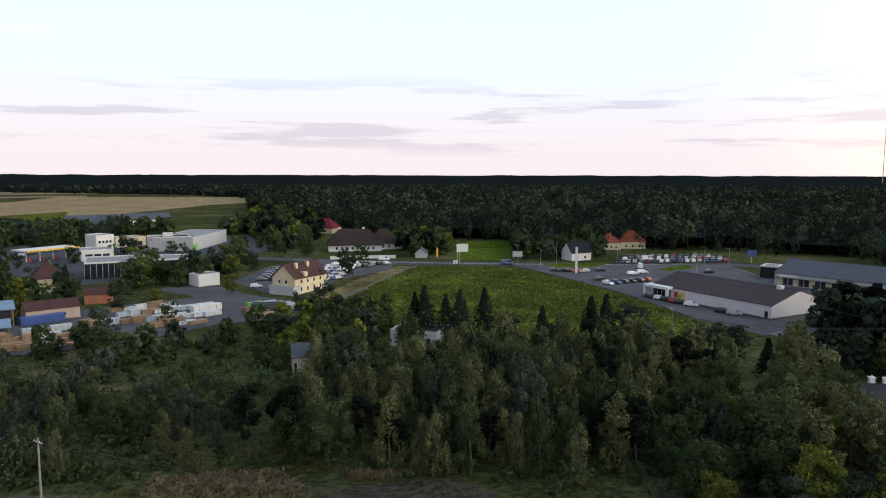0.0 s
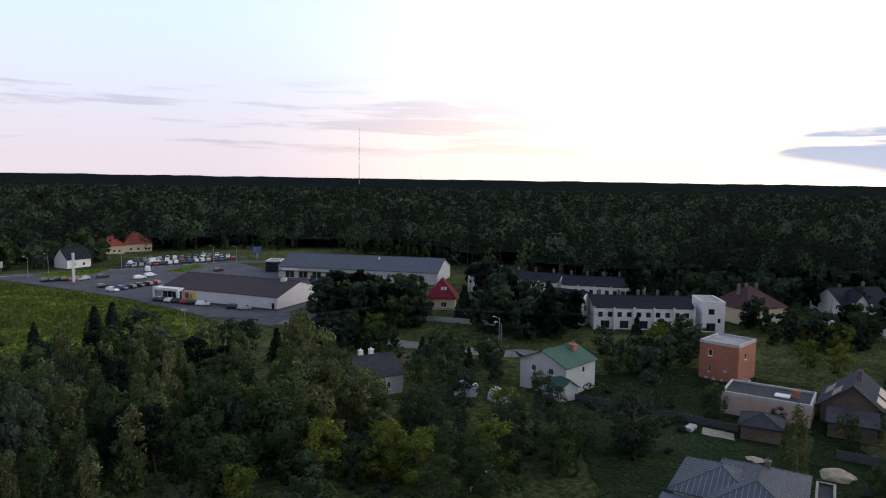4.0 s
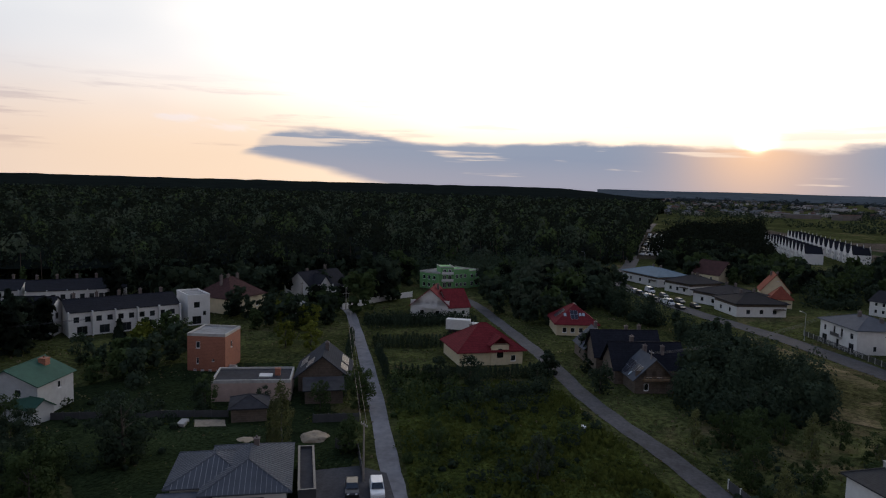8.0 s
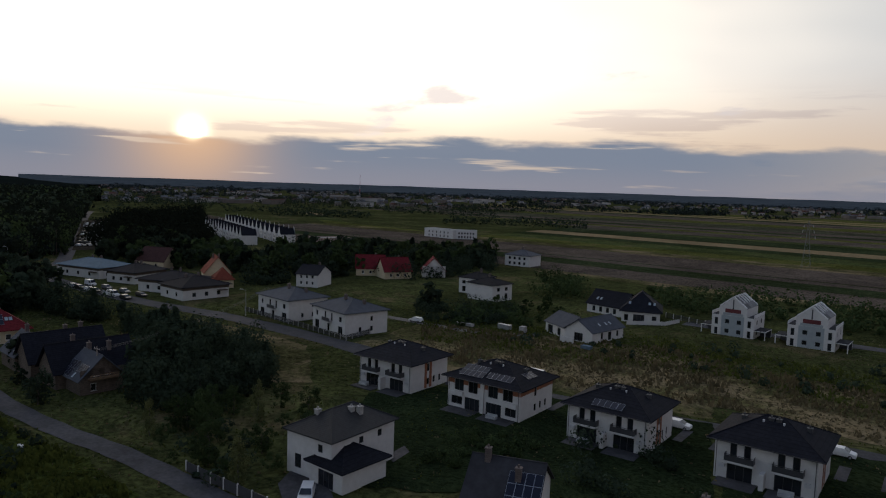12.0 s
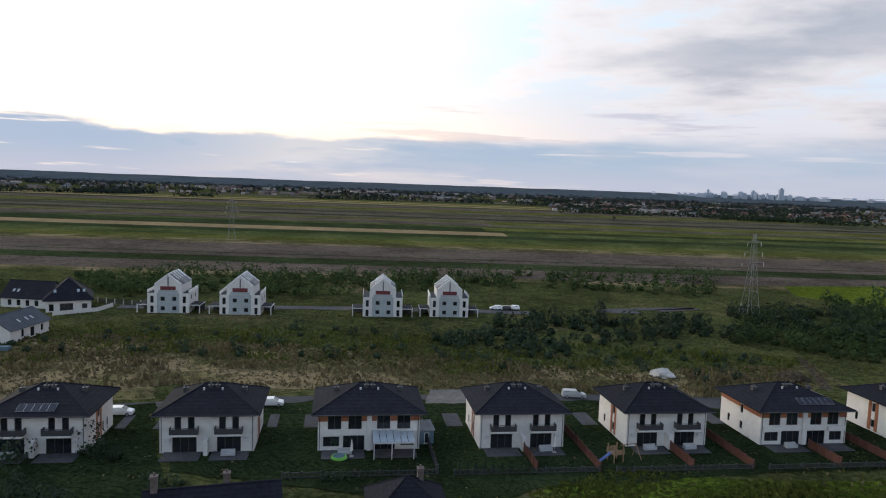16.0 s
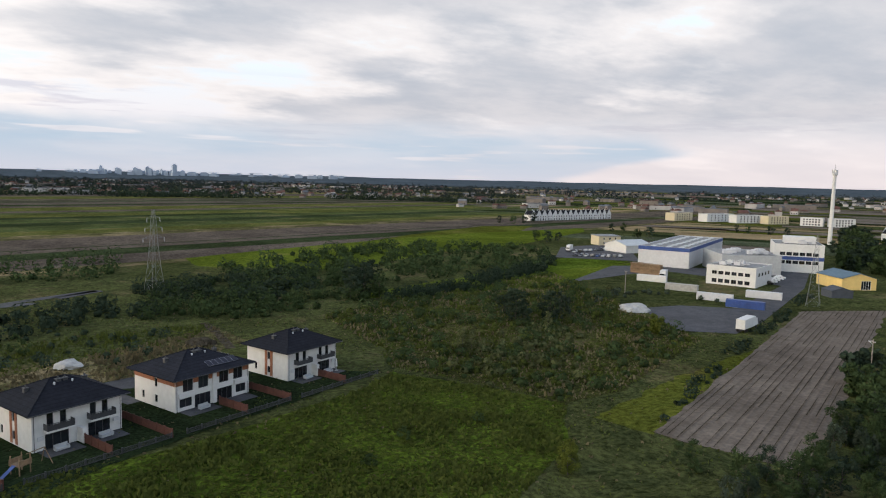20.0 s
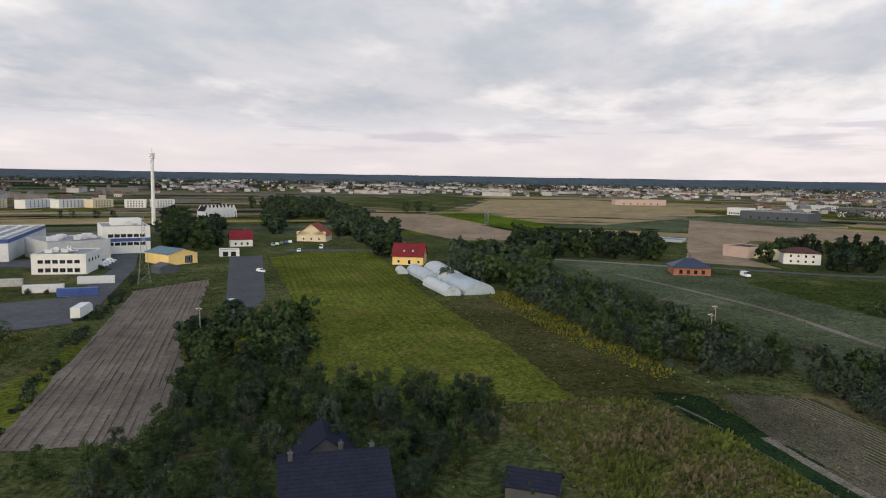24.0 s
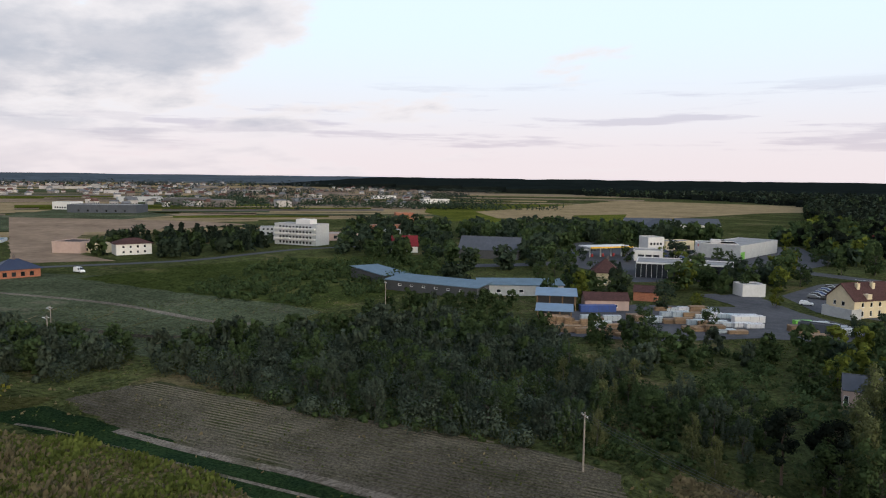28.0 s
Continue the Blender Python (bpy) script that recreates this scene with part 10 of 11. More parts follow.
village("far_village", 290, 316, 950, 2600, 150, 6, "scattered houses and halls among trees", 0.4, pale=0.6)


# Haze is put into these leaf colours, bluer for the farther one.
FAR_LEAF = mat("far_haze_tinted_leaves", (0.036, 0.046, 0.040), (0.026, 0.034, 0.030), 0.95, 0.1, 0.01, 0.0, spec=0.0)
FARTHER_LEAF = mat("farther_haze_tinted_leaves", (0.044, 0.056, 0.060), (0.034, 0.044, 0.048), 0.95, 0.1, 0.01, 0.0, spec=0.0)


def treeline(name, lo, hi, r0, r1, count, leafsize, seed, label, high=(6, 12), clump=True):
    """Far hedgerows and copses between two bearings, one mesh."""
    rng = np.random.default_rng(seed)
    spots = []
    while len(spots) < count:
        a0, rr = rng.uniform(lo, hi), r0 + (r1 - r0) * rng.uniform(0, 1) ** 1.2
        run = int(rng.integers(5, 34)) if clump else 1
        turn = rng.normal(0, 0.25)
        for k in range(run):
            spots.append(polar(a0 + rng.normal(0, 0.05) + k * 0.42 * (900 / rr), rr * (1 + turn * k * 0.004) + rng.normal(0, 9)))
    spots = np.array(spots)
    n = len(spots)
    h = rng.uniform(*high, n)
    per = 26 if r0 < 1300 else 14
    pts = lumps(np.column_stack([spots, h * 0.5]), np.stack([h * 0.6, h * 0.6, h * 0.5], 1), per, rng, 0.8)
    pts[:, 2] = np.maximum(pts[:, 2], 0.3)
    # Distance picks the leaf colour with more haze in it.
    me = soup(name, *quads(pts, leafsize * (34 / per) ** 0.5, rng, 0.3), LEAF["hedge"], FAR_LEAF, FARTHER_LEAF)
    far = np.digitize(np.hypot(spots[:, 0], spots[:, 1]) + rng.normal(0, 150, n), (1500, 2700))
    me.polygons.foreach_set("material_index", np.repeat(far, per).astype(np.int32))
    return tagged(new(name, me), label, "trees", kind="stuff")


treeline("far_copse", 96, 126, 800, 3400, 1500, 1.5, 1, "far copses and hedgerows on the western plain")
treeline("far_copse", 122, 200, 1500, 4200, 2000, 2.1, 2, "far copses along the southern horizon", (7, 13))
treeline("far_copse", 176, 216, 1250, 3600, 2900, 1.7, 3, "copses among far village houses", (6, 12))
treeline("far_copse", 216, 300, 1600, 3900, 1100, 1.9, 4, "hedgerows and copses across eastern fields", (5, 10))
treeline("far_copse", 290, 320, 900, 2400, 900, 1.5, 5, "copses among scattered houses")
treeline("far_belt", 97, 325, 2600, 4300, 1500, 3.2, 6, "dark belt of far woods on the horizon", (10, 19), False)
g = Geo()
r_c = random.Random(9)
for i in range(84):
    az = r_c.uniform(187.5, 189.5) if i < 12 else r_c.uniform(190.4, 194.1) if i < 44 else r_c.uniform(184, 206)
    x, y = polar(az, 4700 + r_c.uniform(-150, 150))
    tall = i < 44
    w, h = r_c.uniform(14, 26) if tall else r_c.uniform(20, 60), r_c.uniform(45, 56) + (r_c.expovariate(1 / 10.0) if i % 3 == 0 else 0) if tall else r_c.uniform(38, 48)
    h = min(h, 96)
    m = at(x, y, 0, radians(-az) + r_c.uniform(-0.3, 0.3))
    g.box(-w / 2, w / 2, -w / 2, w / 2, 0, h, 0, m)
    g.box(-w / 4, w / 4, -w / 4, w / 4, h, h + r_c.uniform(2, 8), 0, m)
    for k in range(5):
        g.box(-w * 0.45, w * 0.45, -w / 2 - 0.4, -w / 2, 12 + k * 9, 15 + k * 9, 1, m)
# Haze is put into the woods' colour; the rising rim stands for far land.
FAR_WOODS = mat("haze_tinted_far_woods", (0.078, 0.094, 0.108), (0.058, 0.072, 0.084), 0.95, 0.02, 0.004, 0.0, spec=0.0)
tagged(ring_sheet("far_woods", [3900 + 120 * i for i in range(10)], lambda x, y: 6 + 38 * max(0.0, (math.hypot(x, y) - 3900) / 1080) ** 1.3 + 4 * noise.noise((x * 0.004, y * 0.004, 0.7)), FAR_WOODS, lambda x, y: not -45 < math.degrees(math.atan2(x, y)) < 92, 360, True), "dark haze-tinted line of woods along the horizon", "forest", kind="stuff")
# Haze is put into the towers' pale blue-grey wall colour.
HAZY = mat("haze_tinted_blue_grey_walls", (0.34, 0.40, 0.49), (0.31, 0.36, 0.44), 0.9, 0.02, 0.004, 0.0, spread=0.2)
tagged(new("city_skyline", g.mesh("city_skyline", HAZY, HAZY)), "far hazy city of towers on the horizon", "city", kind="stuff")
for a, b, d, h, wl in (((-777.0, 264.7), (-725.9, 314.2), 30, 8, SHEET_GREY), ((-857.0, 276.8), (-836.4, 288.5), 20, 8, RENDERED), ((-1031.2, 420.2), (-1012.4, 477.7), 26, 7, GREYWALL), ((-899.1, 426.4), (-877.3, 481.8), 26, 9, DARKWALL), ((-1004.2, 885.5), (-991.4, 932.2), 12, 5, RENDERED), ((-761.5, 776.1), (-745.4, 817.0), 18, 7, RENDERED), ((-1099.2, 186.4), (-1117.8, 267.4), 16, 8, PINK), ((-387.6, 333.8), (-372.3, 356.1), 10, 5, ORANGEBRICK), ((-461.0, 433.8), (-452.2, 448.0), 10, 8, ORANGEBRICK), ((-344.1, 312.6), (-337.5, 321.8), 9, 5, GREYWALL), ((-352.2, 273.1), (-337.6, 293.1), 14, 4, PINK)):
    block(a, b, d, h, wl, "far flat-roofed hall or house in the eastern plain", row("f", 6, 1.2, 2.0, 2.0))

# ---- trees and scrub ----
grove([(-28.1, 94.2), (1.1, 89.4), (12.6, 85.9), (40.5, 88.2), (58.7, 114.5), (53.7, 142.5), (26.2, 147.3), (0.7, 147.6), (-10.0, 143.3), (-21.9, 143.4)], 4.7, {"birch": 6, "oak": 2, "silver": 2, "pine": 1, "birch/oak": 2}, (7.5, 12), seed=2)
for p, h in (((-4.4, 165.1), 13), ((4.1, 161.7), 14), ((9.9, 163.8), 13), ((22.7, 157.1), 11), ((33.2, 154.4), 13), ((37.0, 155.9), 13), ((-6.8, 166.3), 12), ((0.7, 163.9), 12)):
    tree("spruce", *p, h, RNG)
for p, h in (((43.7, 157.9), 12), ((58.9, 146.9), 10), ((61.1, 143.3), 10), ((56.9, 149.7), 9), ((26.0, 157.1), 8), ((15.2, 159.9), 9)):
    tree("oak", *p, h, RNG, leaf="hedge")
grove([(40.5, 88.2), (58.0, 113.1), (72.2, 146.7), (73.2, 126.9), (59.7, 99.6), (55.0, 83.3), (39.8, 76.3)], 6.0, {"birch": 3, "bright/birch": 3, "oak": 1}, (10, 13), seed=3)
grove([(-64.8, 98.5), (-45.0, 100.5), (-29.2, 98.3), (-33.3, 112.6), (-57.7, 118.5), (-75.7, 115.8)], 4.6, {"birch": 3, "bush": 3, "silver": 2, "oak": 1}, (6, 9), seed=4)
grove([(-56.5, 85.3), (-45.4, 87.5), (-29.3, 90.5), (-29.2, 95.2), (-62.9, 95.5)], 4.0, {"bush": 3, "bush/birch": 2, "birch": 1}, (5, 8), seed=5)
grove([(-90.9, 140.0), (-69.6, 144.0), (-44.6, 148.2), (-49.1, 163.5), (-80.3, 166.8), (-106.2, 164.3)], 6.5, {"oak": 3, "silver": 2, "bush": 3}, (5, 8), seed=6)
grove([(-42.2, 148.1), (-21.9, 143.4), (-11.0, 157.6), (-15.2, 196.5), (-38.6, 209.8), (-39.6, 182.0), (-48.0, 169.3)], 7.0, {"oak": 3, "bright": 2, "bush": 2, "oak/hedge": 1}, (6, 9), seed=7, blocked=[[(-11.6, 147.8), (-15.2, 196.5), (0.9, 196.3), (0.7, 147.6)]])
for p, k, h in (((-71.6, 141.9), "oak", 10), ((-33.6, 148.0), "bright", 8), ((-37.4, 143.6), "oak", 8), ((-70.4, 142.6), "oak", 8), ((-86.3, 172.9), "oak", 8), ((-126.1, 231.3), "spruce", 11), ((-74.1, 186.0), "oak", 7), ((-89.8, 215.3), "bright", 6), ((-72.6, 235.9), "bright", 7), ((-38.4, 283.3), "oak", 9), ((-68.2, 351.1), "oak", 13), ((-102.8, 357.2), "oak", 10), ((-88.7, 384.6), "oak", 9)):
    tree(k, *p, h, RNG)
grove([(-294.3, 463.1), (-188.8, 481.3), (-162.1, 412.6), (-252.0, 395.8)], 9, {"oak": 3, "oak/hedge": 2}, (9, 13), seed=8)
grove([(-113.1, 236.7), (-77.7, 261.4), (-99.9, 357.1), (-69.9, 384.0), (-82.7, 455.3), (-156.9, 504.4), (-142.4, 386.3), (-133.4, 312.7)], 11, {"oak": 4, "bright": 1, "oak/hedge": 2}, (8, 12), seed=9, blocked=[[(-131.1, 252.6), (-198.6, 380.9), (-141.7, 454.8), (-92.0, 297.8)]])
grove([(-107.6, 385.2), (-66.7, 383.9), (-102.4, 591.8), (-171.4, 675.4), (-165.4, 561.4)], 12, {"oak": 3, "pine": 2, "bright": 1}, (10, 14), seed=10)
grove([(-26.2, 342.5), (4.5, 349.0), (5.4, 413.9), (-27.8, 408.1)], 9, {"oak": 3, "pine": 1, "bright": 1}, (9, 13), seed=11)
grove([(30.7, 325.0), (83.5, 346.7), (91.1, 379.0), (39.0, 380.6)], 9, {"oak": 3, "silver": 1, "pine": 1}, (8, 12), seed=12)
grove([(62.4, 134.8), (76.2, 134.3), (94.0, 138.5), (92.8, 152.1), (83.3, 155.9)], 7, {"oak/hedge": 2, "spruce": 1, "bright": 1}, (6, 9), seed=13)
# gardens north-west
G5 = [[(59.8, 101.7), (78.7, 133.4), (88.9, 123.4), (67.6, 93.8)], [(84.9, 84.7), (121.7, 121.8), (135.1, 109.0), (94.0, 75.5)]]
grove([(31.9, 112.8), (51.0, 103.3), (59.1, 100.5), (72.0, 99.9), (83.8, 83.6), (88.8, 72.4), (69.9, 56.8), (55.0, 54.6), (35.4, 69.8), (24.2, 87.0)], 5.4, {"oak": 3, "bush": 3, "bright": 1, "oak/hedge": 2}, (5.5, 9), seed=14, blocked=G5)
for p, h, k in (((51.4, 89.8), 9, "bright"), ((50.8, 74.2), 9, "bright"), ((52.8, 69.7), 8, "bright"), ((85.7, 60.3), 12.5, "oak"), ((72.0, 62.7), 8, "oak"), ((94.8, 40.6), 10, "birch"), ((108.7, 60.7), 6.5, "oak"), ((156.3, 66.3), 8, "bright"), ((154.8, 59.2), 7.5, "bright"), ((113.4, 41.6), 6, "oak"), ((116.1, 35.4), 7.5, "oak"), ((97.3, 31.2), 5.5, "oak"), ((77.4, 101.3), 8, "oak"), ((82.1, 101.5), 7, "bush")):
    tree(k, *p, h, RNG, leaf="hedge" if (k == "oak" and h > 12) else None)
grove([(75.3, 136.7), (87.5, 138.7), (102.0, 132.4), (106.4, 106.3), (91.9, 91.7), (84.3, 99.2), (79.0, 109.6), (88.9, 123.4), (78.7, 133.4)], 5.6, {"oak/hedge": 3, "bush": 2, "spruce": 2, "oak": 2}, (5, 8), seed=15, blocked=G5)
grove([(91.0, 173.8), (97.2, 153.9), (113.7, 147.6), (131.1, 170.3), (116.2, 183.9), (103.0, 189.9)], 6, {"pine": 3, "oak/hedge": 3, "oak": 1}, (9, 13), seed=16)
grove([(122.5, 144.3), (124.0, 124.0), (132.0, 111.9), (154.2, 131.0), (151.5, 151.7), (132.9, 156.5)], 6.5, {"pine": 3, "oak/hedge": 3, "spruce": 1}, (9, 13), seed=17)
thicket("shrubs", [(88.7, 163.7), (99.2, 152.0), (95.0, 145.6), (84.7, 153.8)], 2.5, (1.2, 2.0), "silver", "low silvery shrubs beside a lane", 40, 0.3, 3)
grove([(141.2, 161.1), (153.6, 156.4), (187.4, 190.9), (176.0, 200.8)], 8, {"oak/hedge": 2, "pine": 1}, (9, 12), seed=18)
grove([(127.0, 100.6), (145.1, 87.0), (129.8, 77.0), (112.7, 87.6)], 6, {"oak/hedge": 3, "oak": 2, "spruce": 1}, (5, 8), seed=19)
grove([(140.3, 104.0), (158.7, 93.7), (147.1, 87.5), (133.1, 98.6)], 7, {"oak": 2, "bright": 2, "spruce": 1}, (6, 9), seed=20)
grove([(186.8, 100.8), (218.2, 71.7), (185.7, 60.7), (162.7, 82.7)], 7.5, {"oak/hedge": 3, "oak": 2, "pine": 1}, (6, 10), seed=21)
grove([(177.8, 127.7), (244.8, 80.8), (278.7, 92.3), (222.8, 160.3)], 9, {"pine": 3, "oak/hedge": 3}, (9, 13), seed=22)
grove([(196.8, 60.5), (243.3, 55.9), (287.5, 66.3), (263.6, 81.3)], 8, {"oak": 2, "pine": 2, "oak/hedge": 2}, (9, 13), seed=23)
tree("bright", *(269.6, 66.2), 15, RNG, leaf="oak")
for line, h in (([(183.5, 54.0), (191.0, 41.2), (198.1, 25.2)], 2.6), ([(139.9, 35.4), (142.4, 23.8), (146.0, 2.1)], 2.4), ([(162.7, 44.2), (168.4, 26.2)], 2.2), ([(139.3, 37.2), (128.4, 31.5)], 2.2), ([(122.2, 40.4), (167.6, 53.2)], 3.5), ([(158.0, 44.0), (139.5, 36.5)], 3.0), ([(17.5, -93.2), (6.8, -95.5)], 1.8)):
    hedge_row(line, h, 1.15)
grove([(113.8, 28.6), (114.8, 14.1), (106.7, -0.2), (93.3, -4.9), (83.7, 6.4), (87.3, 18.7)], 8.5, {"bush": 5, "silver": 1, "oak": 1}, (4, 8), seed=24)
grove([(127.9, 33.4), (127.0, 23.2), (123.2, 12.1), (137.5, 13.7), (142.9, 25.1), (148.9, 37.7)], 6.0, {"bush": 4, "oak/hedge": 2}, (4, 7), seed=25)
tufts("weeds", [(128.2, 32.4), (142.3, 11.8), (137.4, 0.2), (121.5, -4.9), (107.3, -11.3), (92.3, -15.0), (75.5, 5.6), (81.0, 17.3)], 9000, 0.7, "weed", "tall weeds on an overgrown plot", 33)
grove([(209.5, 23.3), (197.3, 7.4), (220.6, -9.0), (287.8, -22.3), (318.7, -9.7), (282.3, 34.2)], 7, {"silver": 2, "oak/hedge": 3, "pine": 2, "oak": 1}, (7, 11), seed=26)
CONIFERS = [(254.9, -11.1), (237.6, -22.4), (194.8, -36.4), (173.2, -42.8), (161.7, -51.8), (142.4, -50.9), (129.6, -45.7), (119.8, -30.4), (125.8, -20.6), (168.5, -27.4), (201.6, -30.1), (223.0, -16.0)]
thicket("conifer_belt", CONIFERS, 3.6, (4.5, 8), "hedge", "dense belt of dark conifers between a lane and a street", 230, 0.3, 27)
grove(CONIFERS, 9.0, {"spruce/hedge": 2, "oak/hedge": 1}, (6, 9), seed=27)
grove([(139.1, 8.1), (177.6, 0.8), (179.9, -6.3), (140.5, -10.9), (136.0, -8.4)], 7, {"oak/hedge": 3, "bush/hedge": 2}, (4, 7), seed=28)
grove([(107.7, -13.0), (120.7, -23.5), (123.6, -44.6), (117.3, -49.7), (95.5, -41.0), (82.1, -21.7)], 6.0, {"bush": 3, "oak": 2, "birch": 1}, (4, 7.5), seed=29)
# west beyond the street
grove([(349.5, -40.2), (314.9, -85.0), (271.9, -92.7), (330.2, -112.3), (421.0, -106.1), (508.4, -78.1)], 8.5, {"oak": 3, "oak/hedge": 3, "pine": 1}, (7, 11), seed=30)
thicket("copse", [(461.4, -47.7), (730.2, -106.3), (883.8, -221.8), (420.8, -113.2), (360.5, -61.3)], 7, (8, 13), "wood", "dense copse beside the forest road", 46, 0.9, 31)
grove([(272.6, -88.0), (278.9, -172.6), (293.8, -225.2), (343.9, -263.1), (362.8, -223.9), (401.0, -150.8)], 10, {"oak": 3, "oak/hedge": 3, "spruce": 1}, (7, 11), seed=32)
grove([(217.4, -118.8), (186.6, -135.2), (189.0, -174.3), (155.5, -154.5), (159.1, -139.0), (190.1, -118.4)], 7, {"bush": 5, "oak": 1, "oak/hedge": 1}, (4, 8), seed=33)
patch("car_lot", [(423.1, -39.0), (703.7, -73.2), (752.1, -109.5), (422.6, -55.1)], EARTH, "crowded car lot at the forest edge", "car park")
for i in range(5):
    a, b = (437.6, -41.6), (667.1, -70.4)
    c, d = (437.4, -54.3), (689.7, -98.3)
    t = (i + 0.5) / 5
    car_row((a[0] + (c[0] - a[0]) * t, a[1] + (c[1] - a[1]) * t), (b[0] + (d[0] - b[0]) * t, b[1] + (d[1] - b[1]) * t), 11, 0.4, ("white", "silver", "grey", "black", "white"), "on a crowded lot at the forest edge", i + 40, 0.15)
for i, (x, c) in enumerate(((0.05, "white"), (0.12, "silver"), (0.2, "black"), (0.27, "grey"), (0.33, "white"), (0.4, "black"), (0.5, "grey"), (0.57, "silver"), (0.63, "white"), (0.7, "black"), (0.78, "black"))):
    a, b = (286.7, -27.7), (237.2, -45.9)
    s_ = 3.6 if i % 3 else -3.4
    car(c, a[0] + (b[0] - a[0]) * x, a[1] + (b[1] - a[1]) * x + s_, bearing(a, b), "van" if i in (0, 8) else "estate", "along a residential street")
# south: scrub and bushes round the pylon
thicket("scrub", [(214.8, -144.8), (185.8, -146.1), (144.9, -129.1), (151.3, -121.1), (163.2, -109.8)], 4.5, (2.5, 5), "oak", "dense scrub beside a building site", 70, 0.45, 35)
thicket("scrub", [(203.3, -175.1), (182.7, -182.2), (223.0, -218.5), (251.4, -220.4)], 6, (4, 7), "oak", "dense scrub behind houses", 70, 0.55, 36)
thicket("scrub", [(160.9, -198.0), (125.0, -201.2), (60.3, -254.2), (2.6, -287.0), (-46.6, -285.3), (-55.8, -345.5), (26.6, -325.3), (119.6, -276.7), (201.8, -235.5)], 7.5, (2.5, 6.5), "oak", "belt of green scrub behind gabled houses", 60, 0.55, 37)
thicket("scrub", [(35.3, -190.6), (16.8, -215.8), (-39.4, -237.8), (-47.8, -255.9), (-123.4, -278.8), (-95.6, -214.8), (-38.0, -201.8), (-12.0, -190.3), (12.7, -169.2)], 6.5, (2.0, 5.0), "hedge", "dark green scrub round a pylon", 70, 0.5, 38)
thicket("scrub", [(43.6, -181.7), (29.2, -189.6), (4.6, -180.4), (4.0, -162.1), (35.5, -163.6)], 5.0, (1.5, 4.0), "hedge", "dark bushes scattered over rough grass", 60, 0.45, 39)
thicket("scrub", [(-73.2, -288.9), (-133.8, -336.5), (-232.8, -377.5), (-287.4, -312.7), (-234.0, -246.1), (-136.9, -231.4), (-126.9, -238.5)], 7.5, (2.0, 5.0), "oak", "belt of scrub along a green meadow", 60, 0.55, 40)
for p, h, k in (((-120.0, -228.6), 10, "oak"), ((-127.4, -234.9), 9, "oak"), ((-116.5, -230.9), 9, "oak"), ((-2.8, -211.9), 8, "silver"), ((-8.2, -173.3), 5, "bush"), ((-131.3, -153.7), 10, "oak"), ((-137.3, -145.9), 9, "oak"), ((-132.1, -160.0), 8, "oak"), ((-145.0, -149.3), 8, "silver"), ((-94.0, -128.8), 7, "birch"), ((-153.0, -120.6), 6, "bright"), ((-68.6, -67.8), 5, "bright"), ((-83.2, -58.9), 5, "bush"), ((-24.6, -1013.1), 7, "oak"), ((-98.6, -130.6), 6, "birch"), ((-54.4, -88.7), 2.5, "bush"), ((-68.7, -88.9), 2.5, "bush"), ((-44.7, -82.3), 2.5, "bush")):
    tree(k, *p, h, RNG, leaf="hedge" if k == "oak" else None)
thicket("scrub", [(-81.5, -103.1), (-92.4, -92.7), (-116.9, -107.2), (-147.8, -149.8), (-106.9, -138.2), (-83.5, -126.0)], 6.0, (0.8, 2.6), "birch", "brownish weeds and low scrub on wasteland", 60, 0.4, 41)
thicket("scrub", [(-168.4, -160.4), (-206.1, -153.5), (-214.2, -136.9), (-232.9, -153.7), (-192.6, -180.9)], 5.0, (0.8, 2.2), "silver", "weedy scrub beside a factory yard", 50, 0.4, 42)
thicket("hedgerow", [(-166.3, -105.6), (-261.6, -139.3), (-258.8, -133.6), (-164.3, -99.5), (-97.4, -73.5), (-96.9, -75.4)], 3.0, (0.8, 2.0), "hedge", "dark weedy edge of a tilled field", 40, 0.3, 43)
pile(*(-175.3, -147.8), 5.0, CONCRETE, "heap of concrete rubble at a yard's edge", "rubble", 9)
tufts("meadow_grass", [(7.0, -89.5), (-4.3, -101.2), (-25.8, -103.3), (-61.0, -115.0), (-71.5, -122.5), (-81.7, -105.1), (-88.8, -89.0), (-71.9, -72.9), (-53.9, -62.9), (-26.6, -54.1), (-5.4, -67.5)], 22000, 0.55, "weed", "long green meadow grass", 51)
tufts("dry_grass", [(174.5, -107.9), (118.4, -148.6), (38.2, -158.7), (-7.6, -157.3), (-53.1, -181.4), (-54.9, -163.9), (-31.1, -145.4), (10.1, -136.0), (77.3, -117.3), (107.0, -97.5), (139.0, -85.9)], 13000, 0.9, "dry", "straw-coloured tufts of rough grass", 52)
tufts("rough_grass", [(181.6, -112.3), (127.5, -159.9), (28.8, -182.0), (-55.1, -188.5), (-43.1, -170.6), (22.6, -143.6), (91.3, -138.8), (153.5, -94.8)], 11000, 0.8, "weed", "green tufts of rough grass", 53)
tufts("dry_grass", [(-118.1, 1.4), (-126.0, 16.1), (-124.7, 27.6), (-108.1, 38.5), (-83.2, 45.6), (-68.5, 44.8), (-66.4, 18.1), (-93.1, 10.4)], 4200, 0.8, "dry", "brown seed heads on fallow ground", 54)
tufts("fallow_grass", [(-118.1, 1.4), (-126.0, 16.1), (-124.7, 27.6), (-108.1, 38.5), (-83.2, 45.6), (-68.5, 44.8), (-66.4, 18.1), (-93.1, 10.4)], 9000, 0.8, "weed", "green weeds on fallow ground", 55)
